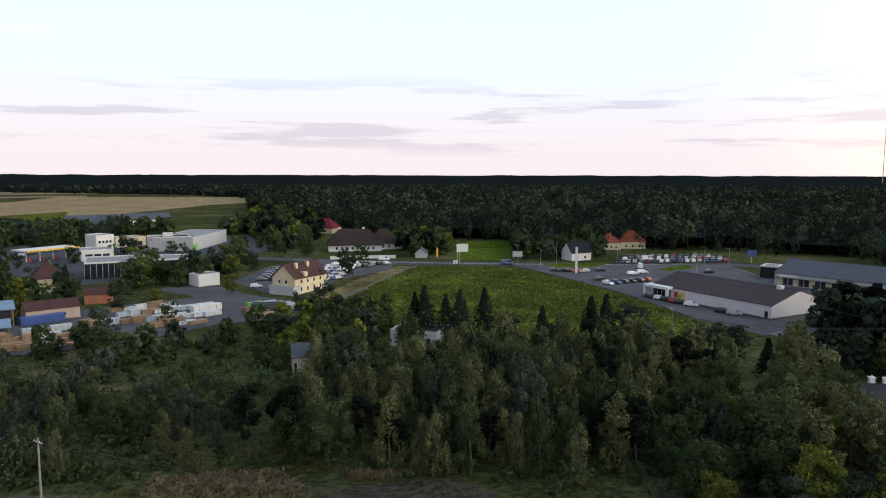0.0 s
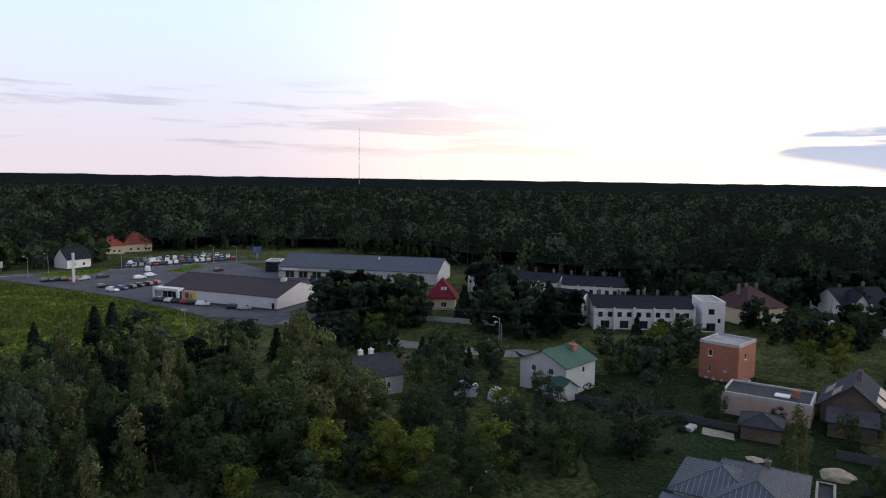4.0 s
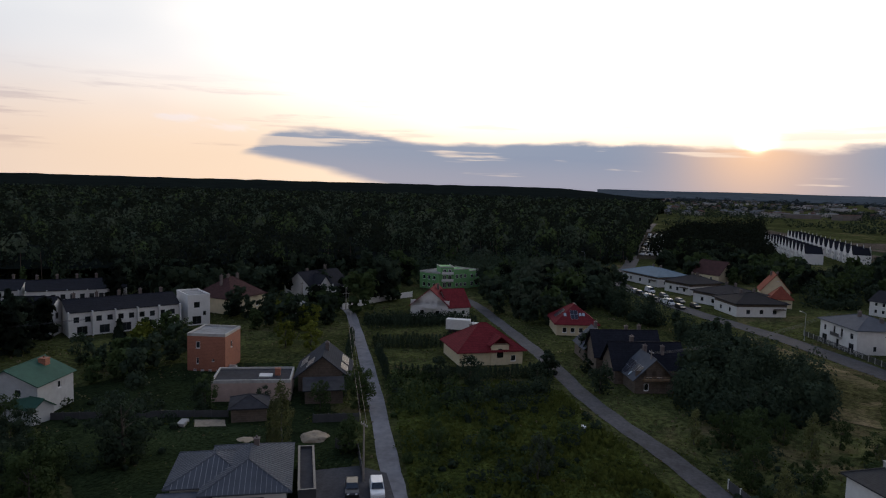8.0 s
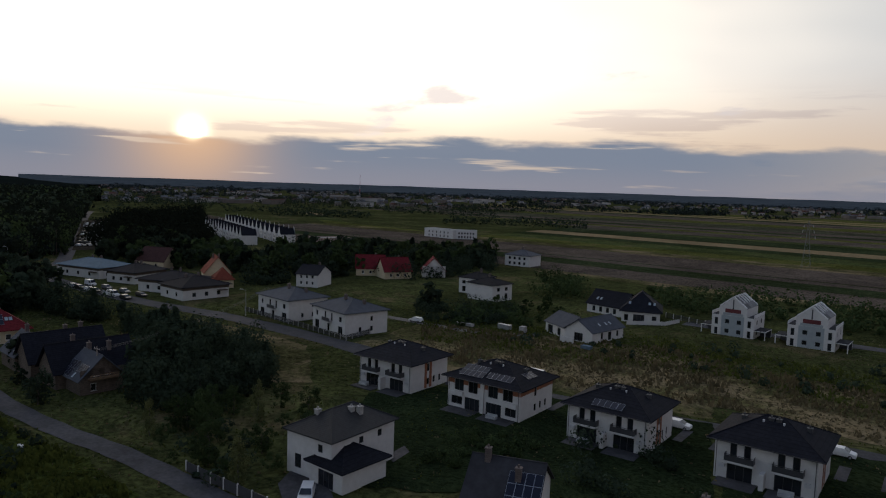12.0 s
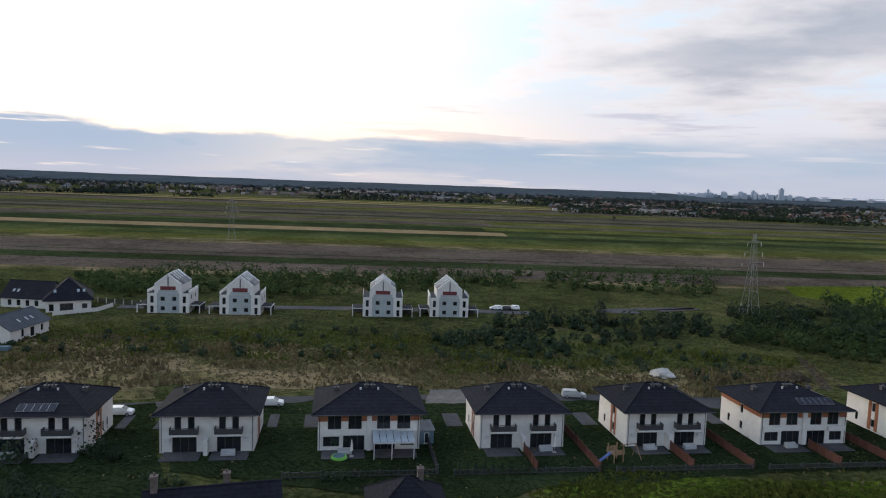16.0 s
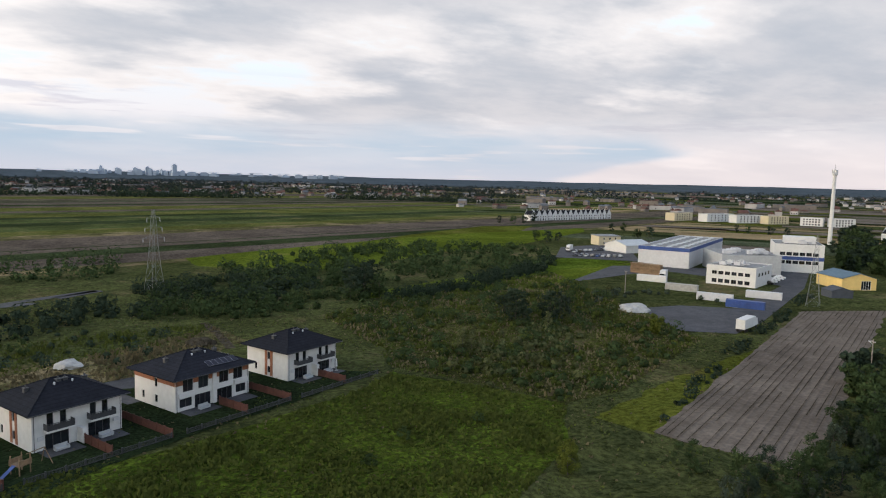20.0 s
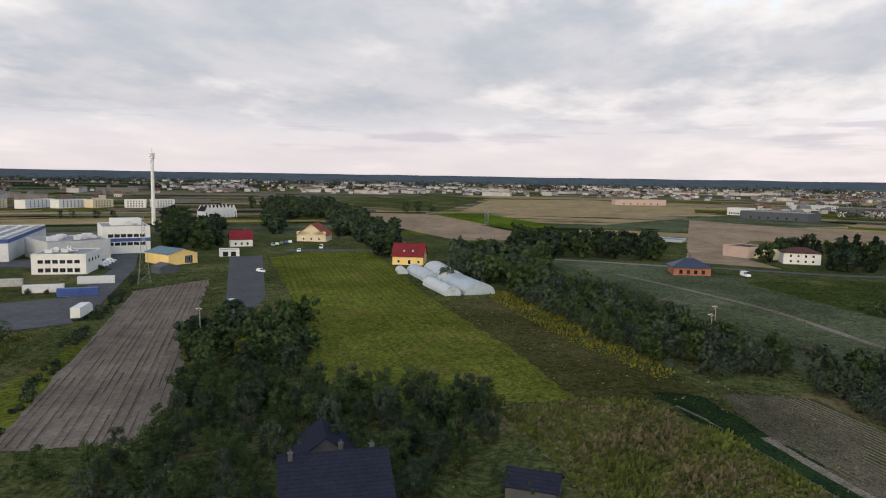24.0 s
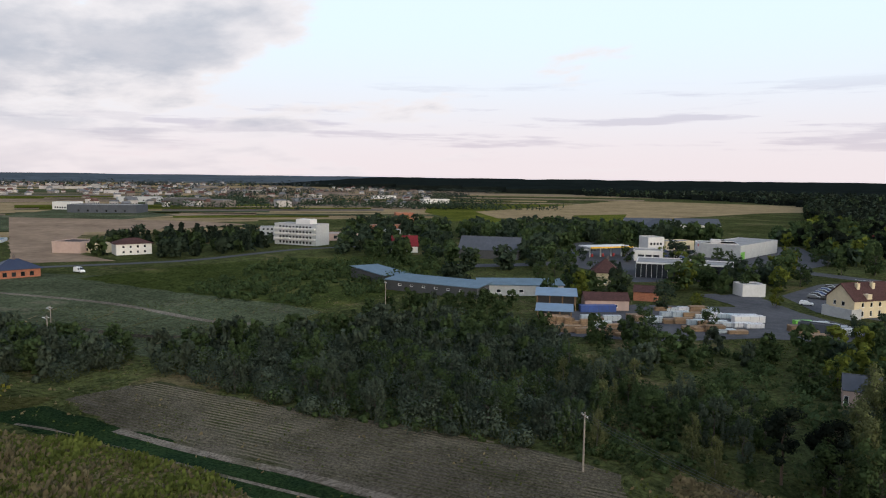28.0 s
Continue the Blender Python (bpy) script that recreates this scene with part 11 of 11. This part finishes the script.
tufts("goldenrod", [(-251.2, -5.1), (-241.9, 2.8), (-237.9, 10.4), (-185.6, 26.5), (-145.9, 38.5), (-139.5, 34.4), (-171.4, 18.8), (-217.2, 2.5)], 3200, 0.8, "gold", "tall yellow-flowering weeds along a field edge", 56)
tufts("meadow_weeds", [(-33.4, 209.7), (-21.1, 274.9), (-9.8, 307.6), (26.6, 308.6), (50.6, 262.9), (64.2, 220.4), (70.9, 187.5), (62.4, 170.1), (28.8, 162.4), (9.1, 168.5), (-12.6, 181.6)], 16000, 0.8, "weed", "tall bright green weeds in a meadow", 57, wide=0.5)
thicket("scattered_shrubs", [(150.0, -112.0), (100.0, -132.0), (30.0, -150.0), (-40.0, -158.0), (-48.0, -186.0), (10.0, -196.0), (84.0, -176.0), (140.0, -150.0)], 9.0, (0.9, 2.6), "hedge", "low shrubs scattered over a meadow", 60, 0.34, 81)
thicket("scattered_shrubs", [(66.0, -14.0), (122.0, -8.0), (139.0, 8.0), (128.0, 30.0), (84.0, 15.0)], 6.5, (0.8, 2.4), "hedge", "young bushes on an overgrown plot", 70, 0.28, 82)
# east: around the street's end, field hedges
grove([(-154.1, -72.1), (-181.9, -72.4), (-176.1, -65.2), (-187.9, -50.3), (-141.7, -37.9), (-118.2, -36.8), (-108.7, -50.0), (-127.2, -60.8)], 5.6, {"oak/hedge": 3, "oak": 3, "bush": 2}, (5, 8), seed=60)
grove([(-87.8, -53.4), (-102.7, -51.2), (-114.2, -53.6), (-123.1, -38.4), (-121.6, -22.9), (-124.8, -2.7), (-107.5, 2.2), (-80.9, -6.7), (-67.7, -30.0), (-72.1, -46.2)], 3.8, {"oak/hedge": 2, "bush": 3, "silver": 1, "oak": 2}, (4.5, 7), seed=61, blocked=[[(-87.2, -27.8), (-87.8, -11.7), (-67.9, -9.0), (-67.5, -21.7)]])
tree("bright", *(-138.4, -51.3), 7, RNG)
for p in ((-85.3, 2.3), (-84.3, 5.2), (-86.9, 8.2)):
    tree("bush", *p, 3.0, RNG)
tree("bright", *(-67.1, -66.5), 5, RNG)
grove([(-376.3, -73.7), (-375.9, -53.9), (-533.6, -72.2), (-628.2, -145.5), (-588.5, -199.7), (-758.0, -246.1), (-768.5, -166.5)], 10, {"oak/hedge": 3, "oak": 2, "silver": 1}, (6, 10), seed=62)
grove([(-258.5, -17.4), (-257.2, 3.0), (-231.6, 17.7), (-324.5, 24.7), (-337.2, -17.3)], 7, {"oak/hedge": 2, "oak": 2, "silver": 2}, (8, 12), seed=63)
grove([(-244.4, 2.9), (-202.1, 18.8), (-148.5, 36.6), (-142.3, 50.2), (-148.4, 61.7), (-199.3, 52.2), (-254.8, 40.5), (-270.3, 22.8)], 5.6, {"silver": 3, "oak": 2, "silver/oak": 2}, (4, 7), seed=64)
grove([(-361.0, 4.2), (-345.7, 86.9), (-441.6, 103.2), (-462.0, 12.8)], 10, {"oak/hedge": 3, "oak": 1}, (7, 10), seed=65)
grove([(-356.2, 132.3), (-320.6, 157.5), (-326.6, 214.8), (-411.0, 257.2), (-424.8, 167.5)], 9, {"oak/hedge": 2, "oak": 1, "spruce": 2}, (6, 10), seed=66, blocked=[[(-338.1, 135.6), (-406.0, 163.1), (-391.9, 182.0), (-325.7, 151.1)]])
thicket("scrub", [(-222.1, 108.8), (-281.2, 188.0), (-229.3, 234.2), (-184.2, 214.7), (-169.7, 168.0), (-169.5, 129.2)], 7, (2.0, 5.0), "oak", "green scrub on wasteland", 60, 0.55, 67)
grove([(-160.3, 48.6), (-141.1, 59.2), (-166.0, 68.6), (-182.3, 55.5)], 5.5, {"silver": 2, "oak": 2, "bush": 1}, (4, 6.5), seed=68)
grove([(-136.7, 60.8), (-116.5, 65.4), (-91.0, 69.4), (-70.4, 77.5), (-54.8, 85.1), (-55.5, 97.7), (-76.9, 122.8), (-98.0, 145.3), (-131.7, 139.4), (-137.7, 112.2), (-151.5, 88.3), (-149.4, 74.2)], 5.2, {"silver": 5, "oak": 2, "silver/oak": 2, "bush": 1}, (5, 8), seed=69)
grove([(-68.5, 109.6), (-73.0, 139.8), (-68.6, 159.3), (-59.6, 153.8), (-52.2, 100.9), (-44.6, 86.7)], 7.5, {"oak": 3, "bush": 2, "silver": 1}, (5, 8), seed=70)
grove([(-152.8, 116.5), (-137.2, 145.2), (-116.6, 155.8), (-132.7, 177.1), (-164.2, 157.4)], 7, {"oak": 3, "bush": 2, "silver": 1}, (4, 7), seed=71)
grove([(-185.5, 189.6), (-156.5, 247.2), (-120.3, 223.9), (-117.9, 193.5), (-154.1, 185.8)], 8, {"oak/hedge": 2, "oak": 2, "bright": 1}, (6, 10), seed=72, blocked=[[(-148.0, 175.6), (-194.0, 229.8), (-168.0, 260.7), (-127.5, 198.5)]])
grove([(-201.9, 220.3), (-171.8, 271.2), (-222.3, 350.2), (-230.1, 432.8), (-313.9, 493.3), (-348.0, 391.4)], 10, {"oak/hedge": 3, "oak": 3}, (8, 12), seed=73, blocked=[[(-212.7, 237.7), (-287.8, 321.3), (-262.8, 354.8), (-193.2, 261.3)]])
grove([(-287.4, 219.2), (-228.4, 218.7), (-213.5, 236.7), (-394.7, 429.6), (-462.3, 388.6)], 12, {"oak/hedge": 3, "oak": 2}, (7, 11), seed=74)

# trees among the garages and along the main road
for i, p in enumerate(((-161.1, 339.2), (-157.1, 346.2), (-131.9, 338.4), (-122.7, 329.1), (-221.7, 377.0), (-205.5, 365.4), (-193.1, 376.1), (-183.6, 298.8), (-96.3, 307.8), (-80.7, 289.3), (-93.1, 286.2), (-90.4, 256.1), (-108.6, 248.7), (-95.5, 204.5), (-102.0, 253.7), (-77.8, 336.9), (-39.5, 281.6),
                       (-36.0, 306.3), (-101.3, 385.0), (-90.8, 367.4), (-102.0, 344.6), (-167.0, 313.5), (-111.6, 312.1), (-162.0, 256.3), (-130.3, 293.9))):
    tree("oak" if i % 4 else "bright", *p, 7 + (i * 37 % 50) / 10, RNG, leaf="hedge" if i % 3 == 1 else None)
thicket("undergrowth", [(-27.6, 92.3), (1.1, 88.5), (12.5, 84.8), (39.9, 86.9), (57.3, 111.7), (49.3, 130.7), (12.2, 127.5), (-19.6, 127.8)], 4.0, (1.0, 2.8), "oak", "dense low undergrowth beneath birches", 46, 0.3, 90)
thicket("undergrowth", [(-56.7, 85.6), (-29.1, 89.6), (-33.3, 112.6), (-58.4, 120.1), (-76.6, 117.2)], 4.2, (0.8, 2.4), "oak", "low undergrowth between bushes", 40, 0.3, 91)
thicket("undergrowth", [(31.2, 110.5), (59.1, 100.5), (88.8, 72.4), (69.9, 56.8), (55.0, 54.6), (35.4, 69.8), (24.2, 87.0)], 4.5, (0.8, 2.4), "hedge", "low undergrowth in an overgrown garden", 40, 0.3, 92)
WILLOWS = [(-136.7, 60.8), (-116.5, 65.4), (-91.0, 69.4), (-70.4, 77.5), (-54.8, 85.1), (-55.5, 97.7), (-76.9, 122.8), (-98.0, 145.3), (-131.7, 139.4), (-137.7, 112.2), (-151.5, 88.3), (-149.4, 74.2)]
thicket("willow_thicket", WILLOWS, 4.2, (2.8, 6.0), "silver", "dense thicket of grey-green willow shrubs", 300, 0.21, 101)
thicket("willow_thicket", [(-129.9, 63.3), (-90.5, 69.0), (-54.8, 85.1), (-45.9, 82.8), (-48.2, 91.7), (-61.7, 99.0), (-100.6, 76.7), (-123.1, 69.1)], 3.0, (1.0, 2.6), "oak", "low green growth along a thicket's edge", 90, 0.24, 102)
thicket("willow_thicket", [(-250.6, 2.9), (-202.1, 18.8), (-148.5, 36.6), (-142.3, 50.2), (-148.4, 61.7), (-199.3, 52.2), (-254.8, 40.5), (-270.3, 22.8)], 4.0, (2.4, 5.0), "silver", "strip of grey-green shrubs between fields", 280, 0.21, 103)
thicket("shrubs", [(-68.5, 109.6), (-73.0, 139.8), (-58.0, 166.6), (-46.0, 168.1), (-43.3, 126.0), (-38.9, 92.4), (-41.9, 81.8)], 5.0, (1.0, 3.6), "oak", "green bushes over rough ground", 130, 0.28, 104)
thicket("shrubs", [(-55.1, 158.6), (-28.4, 173.1), (-21.0, 132.4), (-30.8, 115.5), (-43.3, 126.0)], 6.0, (1.0, 4.0), "oak", "loose bushes over a meadow", 110, 0.3, 105)
# wasteland east of the villas
WASTE = [(-83.5, -181.6), (-127.7, -205.4), (-213.9, -225.0), (-178.7, -155.1), (-158.1, -110.1), (-104.6, -89.7), (-89.5, -89.7), (-82.9, -106.6), (-73.2, -125.5), (-79.7, -142.6)]
thicket("scrub", WASTE, 5.0, (0.6, 1.8), "weed", "brownish weeds and low scrub on wasteland", 70, 0.26, 106)
thicket("scrub", WASTE, 6.0, (0.9, 3.0), "oak", "green bushes scattered over wasteland", 100, 0.3, 107)
thicket("scrub", [(-111.4, -201.2), (-144.3, -215.2), (-254.3, -268.3), (-225.9, -237.8), (-144.4, -199.9), (-106.7, -185.8)], 3.6, (1.8, 3.6), "hedge", "dark hedgerow across rough land", 110, 0.34, 108)
thicket("scrub", [(-47.8, -246.5), (-93.0, -275.4), (-138.2, -259.9), (-111.4, -201.2), (-73.2, -189.9), (-37.4, -191.6)], 5.0, (2.0, 4.4), "oak", "dense green scrub beside a pylon", 110, 0.36, 109)
for p, h, k in (((-110.6, -209.0), 10, "hedge"), ((-103.8, -205.3), 8, "hedge"), ((-114.4, -204.9), 8, "oak"), ((-128.4, -150.4), 7, "hedge"), ((-129.6, -148.1), 6, "hedge"), ((-127.7, -136.2), 6, "birch"), ((-93.0, -127.2), 5, "birch"), ((-95.8, -127.7), 5.5, "birch")):
    tree("birch" if k == "birch" else "oak", *p, h, RNG, leaf=k)
tufts("rough_grass", WASTE, 14000, 0.6, "weed", "green and brown weeds on wasteland", 110, wide=0.3)
tufts("dry_grass", WASTE, 7000, 0.7, "dry", "dry stems on wasteland", 111, wide=0.3)
# gardens in the west
for p, h, k, leaf in (((89.5, 63.2), 9, "oak", "hedge"), ((107.3, 60.3), 5.5, "oak", "hedge"), ((83.0, 73.1), 8, "oak", "hedge"), ((91.6, 84.5), 7, "oak", "oak"), ((147.3, 93.6), 8, "oak", "oak"), ((151.9, 90.6), 7, "oak", "oak"), ((97.2, 43.0), 7, "birch", "birch"),
                      ((182.0, 78.2), 7, "oak", "bright"), ((177.3, 68.0), 7, "oak", "bright"), ((118.2, 36.1), 6, "oak", "oak"), ((96.4, 30.3), 4.5, "oak", "oak"), ((129.8, 101.1), 7, "oak", "hedge"), ((131.9, 93.9), 6, "spruce", "spruce"), ((112.2, 51.8), 4, "oak", "hedge"),
                      ((99.6, 18.0), 5, "oak", "oak"), ((129.1, 16.0), 4, "oak", "hedge"), ((113.7, -26.5), 6, "birch", "oak"), ((112.0, -29.4), 6, "birch", "oak"), ((319.5, 38.9), 12, "oak", "silver"), ((286.3, 24.1), 11, "oak", "oak"),
                      ((44.3, 78.4), 9, "oak", "bright"), ((51.7, 76.0), 8, "oak", "bright"), ((56.3, 89.3), 7, "oak", "bright"), ((73.3, 97.1), 7, "oak", "birch"), ((87.5, 105.9), 7, "oak", "hedge"), ((-34.5, 157.9), 6.5, "oak", "bright"), ((-24.5, 144.3), 7, "oak", "hedge")):
    tree(k, *p, h, RNG, leaf=leaf)
thicket("shrubs", [(113.8, 28.6), (122.3, 15.1), (114.4, -0.1), (96.5, -10.4), (88.1, -11.0), (78.0, 5.8), (81.0, 17.3)], 7.5, (0.9, 3.0), "oak", "bushes on an overgrown building plot", 110, 0.24, 112)
thicket("shrubs", [(143.9, 37.7), (134.4, 24.7), (134.3, 11.1), (125.4, 4.1), (119.0, 9.7), (118.3, 29.8)], 4.5, (0.8, 2.6), "hedge", "dark bushes on an overgrown building plot", 100, 0.24, 113)
thicket("shrubs", [(110.0, -21.6), (121.7, -27.3), (123.6, -44.6), (117.3, -49.7), (99.2, -42.5), (88.0, -23.0)], 5.0, (0.8, 2.8), "hedge", "dark bushes over rough grass", 100, 0.24, 114)
thicket("shrubs", [(101.7, 89.3), (115.2, 78.0), (108.5, 64.8), (80.9, 50.8), (74.5, 62.5)], 5.0, (0.8, 2.6), "hedge", "dark garden shrubs", 90, 0.24, 115)
thicket("garden_trees", [(297.0, 91.7), (325.9, 78.0), (351.9, 42.9), (353.7, -7.8), (303.4, -18.8), (241.4, -7.8), (229.9, 8.9), (282.3, 34.2), (263.6, 60.7)], 5.5, (4, 9), "hedge", "dark garden trees before the forest", 130, 0.45, 116)
# trees round the factory and the eastern street
grove([(-349.3, -169.8), (-352.2, -141.0), (-505.6, -199.1), (-590.8, -256.3), (-688.0, -335.5)], 9, {"oak/hedge": 3, "oak": 2}, (7, 10), seed=120, blocked=[[(-511.0, -231.8), (-517.5, -194.5), (-927.4, -347.5), (-904.2, -409.0)]])
grove([(-442.5, -149.1), (-439.6, -82.1), (-620.7, -115.8), (-918.2, -218.3), (-996.5, -330.6)], 10, {"oak/hedge": 3, "oak": 2, "silver": 1}, (8, 12), seed=121, blocked=[[(-392.0, -119.8), (-395.0, -94.2), (-654.4, -155.7), (-645.0, -196.7)]])
grove([(-522.9, -97.6), (-499.9, -73.4), (-344.0, -45.9), (-331.4, -55.4), (-397.3, -74.3)], 7, {"oak/hedge": 3, "oak": 2}, (6, 9), seed=122)
for p, h, leaf in (((-776.0, -274.1), 15, "oak"), ((-791.9, -266.1), 14, "oak"), ((-809.4, -254.8), 16, "oak"), ((-775.0, -98.3), 13, "oak"), ((-791.0, -86.5), 12, "hedge"), ((-795.2, -71.7), 12, "oak"), ((-1530.7, -849.9), 9, "hedge"), ((-320.1, -9.7), 11, "hedge"), ((-323.5, -18.9), 7, "oak"),
                   ((-316.1, -341.3), 10, "hedge"), ((-320.6, -357.4), 8, "oak"), ((-329.8, -345.0), 7, "hedge"), ((-445.3, -402.3), 8, "hedge"), ((-466.6, -408.8), 8, "oak"), ((-427.7, -349.5), 9, "hedge"), ((-397.3, -334.7), 9, "oak"), ((-564.3, -365.1), 7, "hedge"), ((-561.7, -352.5), 8, "oak"), ((-563.5, -332.8), 8, "hedge"),
                   ((-559.8, -315.8), 8, "hedge"), ((-444.3, -214.1), 9, "hedge"), ((-494.9, -231.4), 10, "hedge"), ((-527.8, -235.5), 9, "oak"), ((-452.5, -225.0), 8, "hedge"), ((-445.2, -513.5), 9, "hedge"), ((-427.7, -509.5), 9, "oak"), ((-424.8, -527.2), 8, "hedge"), ((-473.5, -533.2), 10, "hedge"), ((-153.0, -120.6), 4, "bright"), ((-192.4, -173.8), 3.5, "birch")):
    tree("oak", *p, h, RNG, leaf=leaf)
for p, h in (((-115.6, 203.8), 9), ((-120.3, 223.9), 9), ((-141.7, 240.4), 9), ((-145.4, 260.2), 8), ((-120.3, 265.1), 8), ((-159.1, 359.3), 9), ((-139.9, 326.0), 8), ((-150.7, 392.2), 8), ((-107.8, 268.2), 7), ((-94.8, 262.4), 8), ((-96.3, 281.5), 7), ((-109.7, 330.2), 7), ((-81.5, 267.8), 6), ((-81.5, 298.5), 7),
             ((-79.9, 164.5), 5.5), ((-85.5, 151.5), 5), ((-44.4, 184.9), 5), ((-42.6, 204.2), 7), ((-44.9, 245.9), 8), ((-36.2, 211.0), 8), ((-156.5, 223.1), 9), ((-161.2, 241.7), 9), ((-138.3, 218.8), 8), ((-217.1, 416.0), 9), ((-220.1, 399.3), 9), ((-219.0, 376.6), 9), ((-153.0, 501.8), 9), ((-137.2, 484.2), 9)):
    tree("oak", *p, h, RNG, leaf="hedge" if (h * 2) % 3 else "oak")


def roof_unit(x, y, z, turn, size):
    def make():
        ob = thing("roof_unit", at(0, 0), "grey ventilation unit on a factory roof", "ventilation unit", "rooftop units")
        part("casing", Geo().box(-1.2, 1.2, -0.9, 0.9, 0.004, 1.3), PALESTEEL, ob)
        part("fan_cowl", Geo().tube((0, 0, 1.304), (0, 0, 1.6), 0.6, 0.55, 10), STEEL, ob)
        part("duct", Geo().tube((1.2, 0, 0.5), (3.0, 0, 0.5), 0.3, 0.3, 8), STEEL, ob)
        return ob
    made = place("roof_unit", make, at(x, y, z, turn))
    made.scale = (size, size, size)


r_u = random.Random(6)
for (a, b, deep, z) in (((-253.2, -176.3), (-258.5, -157.5), 18, 7.9), ((-286.8, -192.0), (-307.1, -175.1), 26, 8.9), ((-321.5, -187.2), (-333.6, -169.6), 24, 13.4)):
    away = Vector((a[0] + b[0], a[1] + b[1])).normalized()
    for i in range(6):
        t, k = r_u.uniform(0.15, 0.85), r_u.uniform(4, deep)
        roof_unit(a[0] + (b[0] - a[0]) * t + away.x * k, a[1] + (b[1] - a[1]) * t + away.y * k, z, bearing(a, b), r_u.uniform(0.7, 1.3))
# hedges and bushes in the western gardens
hedge_row([(163.4, 46.7), (170.9, 26.7)], 3.2, 0.95)
hedge_row([(139.2, 28.5), (141.3, 16.2), (148.0, 3.2)], 3.0, 0.95)
for poly, k in (([(187.2, 55.8), (199.1, 22.1), (209.1, 23.2), (197.2, 58.7)], 1), ([(120.0, 21.0), (126.1, 21.1), (140.3, 3.0), (134.8, 2.3)], 2)):
    thicket("clipped_hedge", poly, 1.3, (2.0, 2.5), "hedge", "dense dark green garden hedge", 46, 0.2, 130 + k)
thicket("shrubs", [(141.3, 36.7), (136.5, 22.9), (125.5, 14.4), (104.9, 20.0), (93.3, 21.3), (115.4, 29.2)], 4.0, (1.0, 3.6), "oak", "bushes beside an unpaved lane", 130, 0.24, 134)
thicket("shrubs", [(207.6, -124.3), (197.7, -138.1), (180.3, -148.6), (162.5, -141.2), (160.3, -124.1), (174.5, -108.3)], 4.5, (1.5, 4.5), "hedge", "dark shrubs among new houses", 130, 0.3, 135)
thicket("garden_trees", [(254.7, -80.9), (278.3, -120.9), (255.6, -159.9), (272.2, -208.4), (311.3, -237.8), (358.7, -219.7), (419.2, -196.5), (396.7, -149.8), (349.9, -110.6)], 6.0, (3, 8), "hedge", "dark garden trees round red-roofed houses", 120, 0.45, 136)
thicket("shrubs", [(100.2, -24.0), (101.3, -36.0), (88.8, -34.2), (84.1, -25.6), (88.3, -22.1)], 3.0, (0.8, 2.2), "hedge", "dark garden shrubs beside a villa", 100, 0.22, 137)
thicket("shrubs", [(90.7, -52.2), (95.8, -65.6), (88.5, -71.9), (79.0, -71.5), (77.8, -53.9)], 3.5, (0.8, 2.6), "oak", "garden shrubs behind villas", 100, 0.22, 138)
thicket("shrubs", [(78.1, -78.0), (76.9, -82.6), (66.4, -85.8), (55.6, -77.2), (61.1, -68.9), (67.3, -67.1)], 3.2, (1.5, 4.5), "hedge", "dark garden trees before villas", 160, 0.22, 139)
thicket("clipped_hedge", [(55.8, -77.5), (25.2, -90.4), (24.8, -88.9), (54.5, -75.7)], 1.4, (1.0, 1.8), "hedge", "low dark hedge behind gardens", 40, 0.18, 140)
# ground cover over everything that is not paved or tilled
SOFT = [[(q[0], q[1]) for q in p] for p in HARD if min(math.hypot(*q) for q in p) < 260]
for quarter in range(4):
    sector = [polar(quarter * 90 + a, r) for a, r in ((0, 55), (0, 235), (22, 240), (45, 240), (68, 240), (90, 235), (90, 55), (45, 50))]
    tufts("ground_cover", sector, 13000, 0.28, "weed", "low weeds and grass between the plots", 70 + quarter, SOFT, 0.2)
    tufts("dry_cover", sector, 3500, 0.35, "dry", "dry grass heads between the plots", 80 + quarter, SOFT, 0.3)
tramlines((-225.0, -119.9), (-253.5, -106.6), (-90.9, -71.0), (-96.6, -50.0), 15, 0.16, EARTH, "darker drill lines across tilled soil")
tramlines((-320.1, 27.0), (-161.6, 100.5), (-285.8, 31.1), (-150.5, 66.7), 9, 0.5, ROUGH, "pale wheel lines on a harvested field")
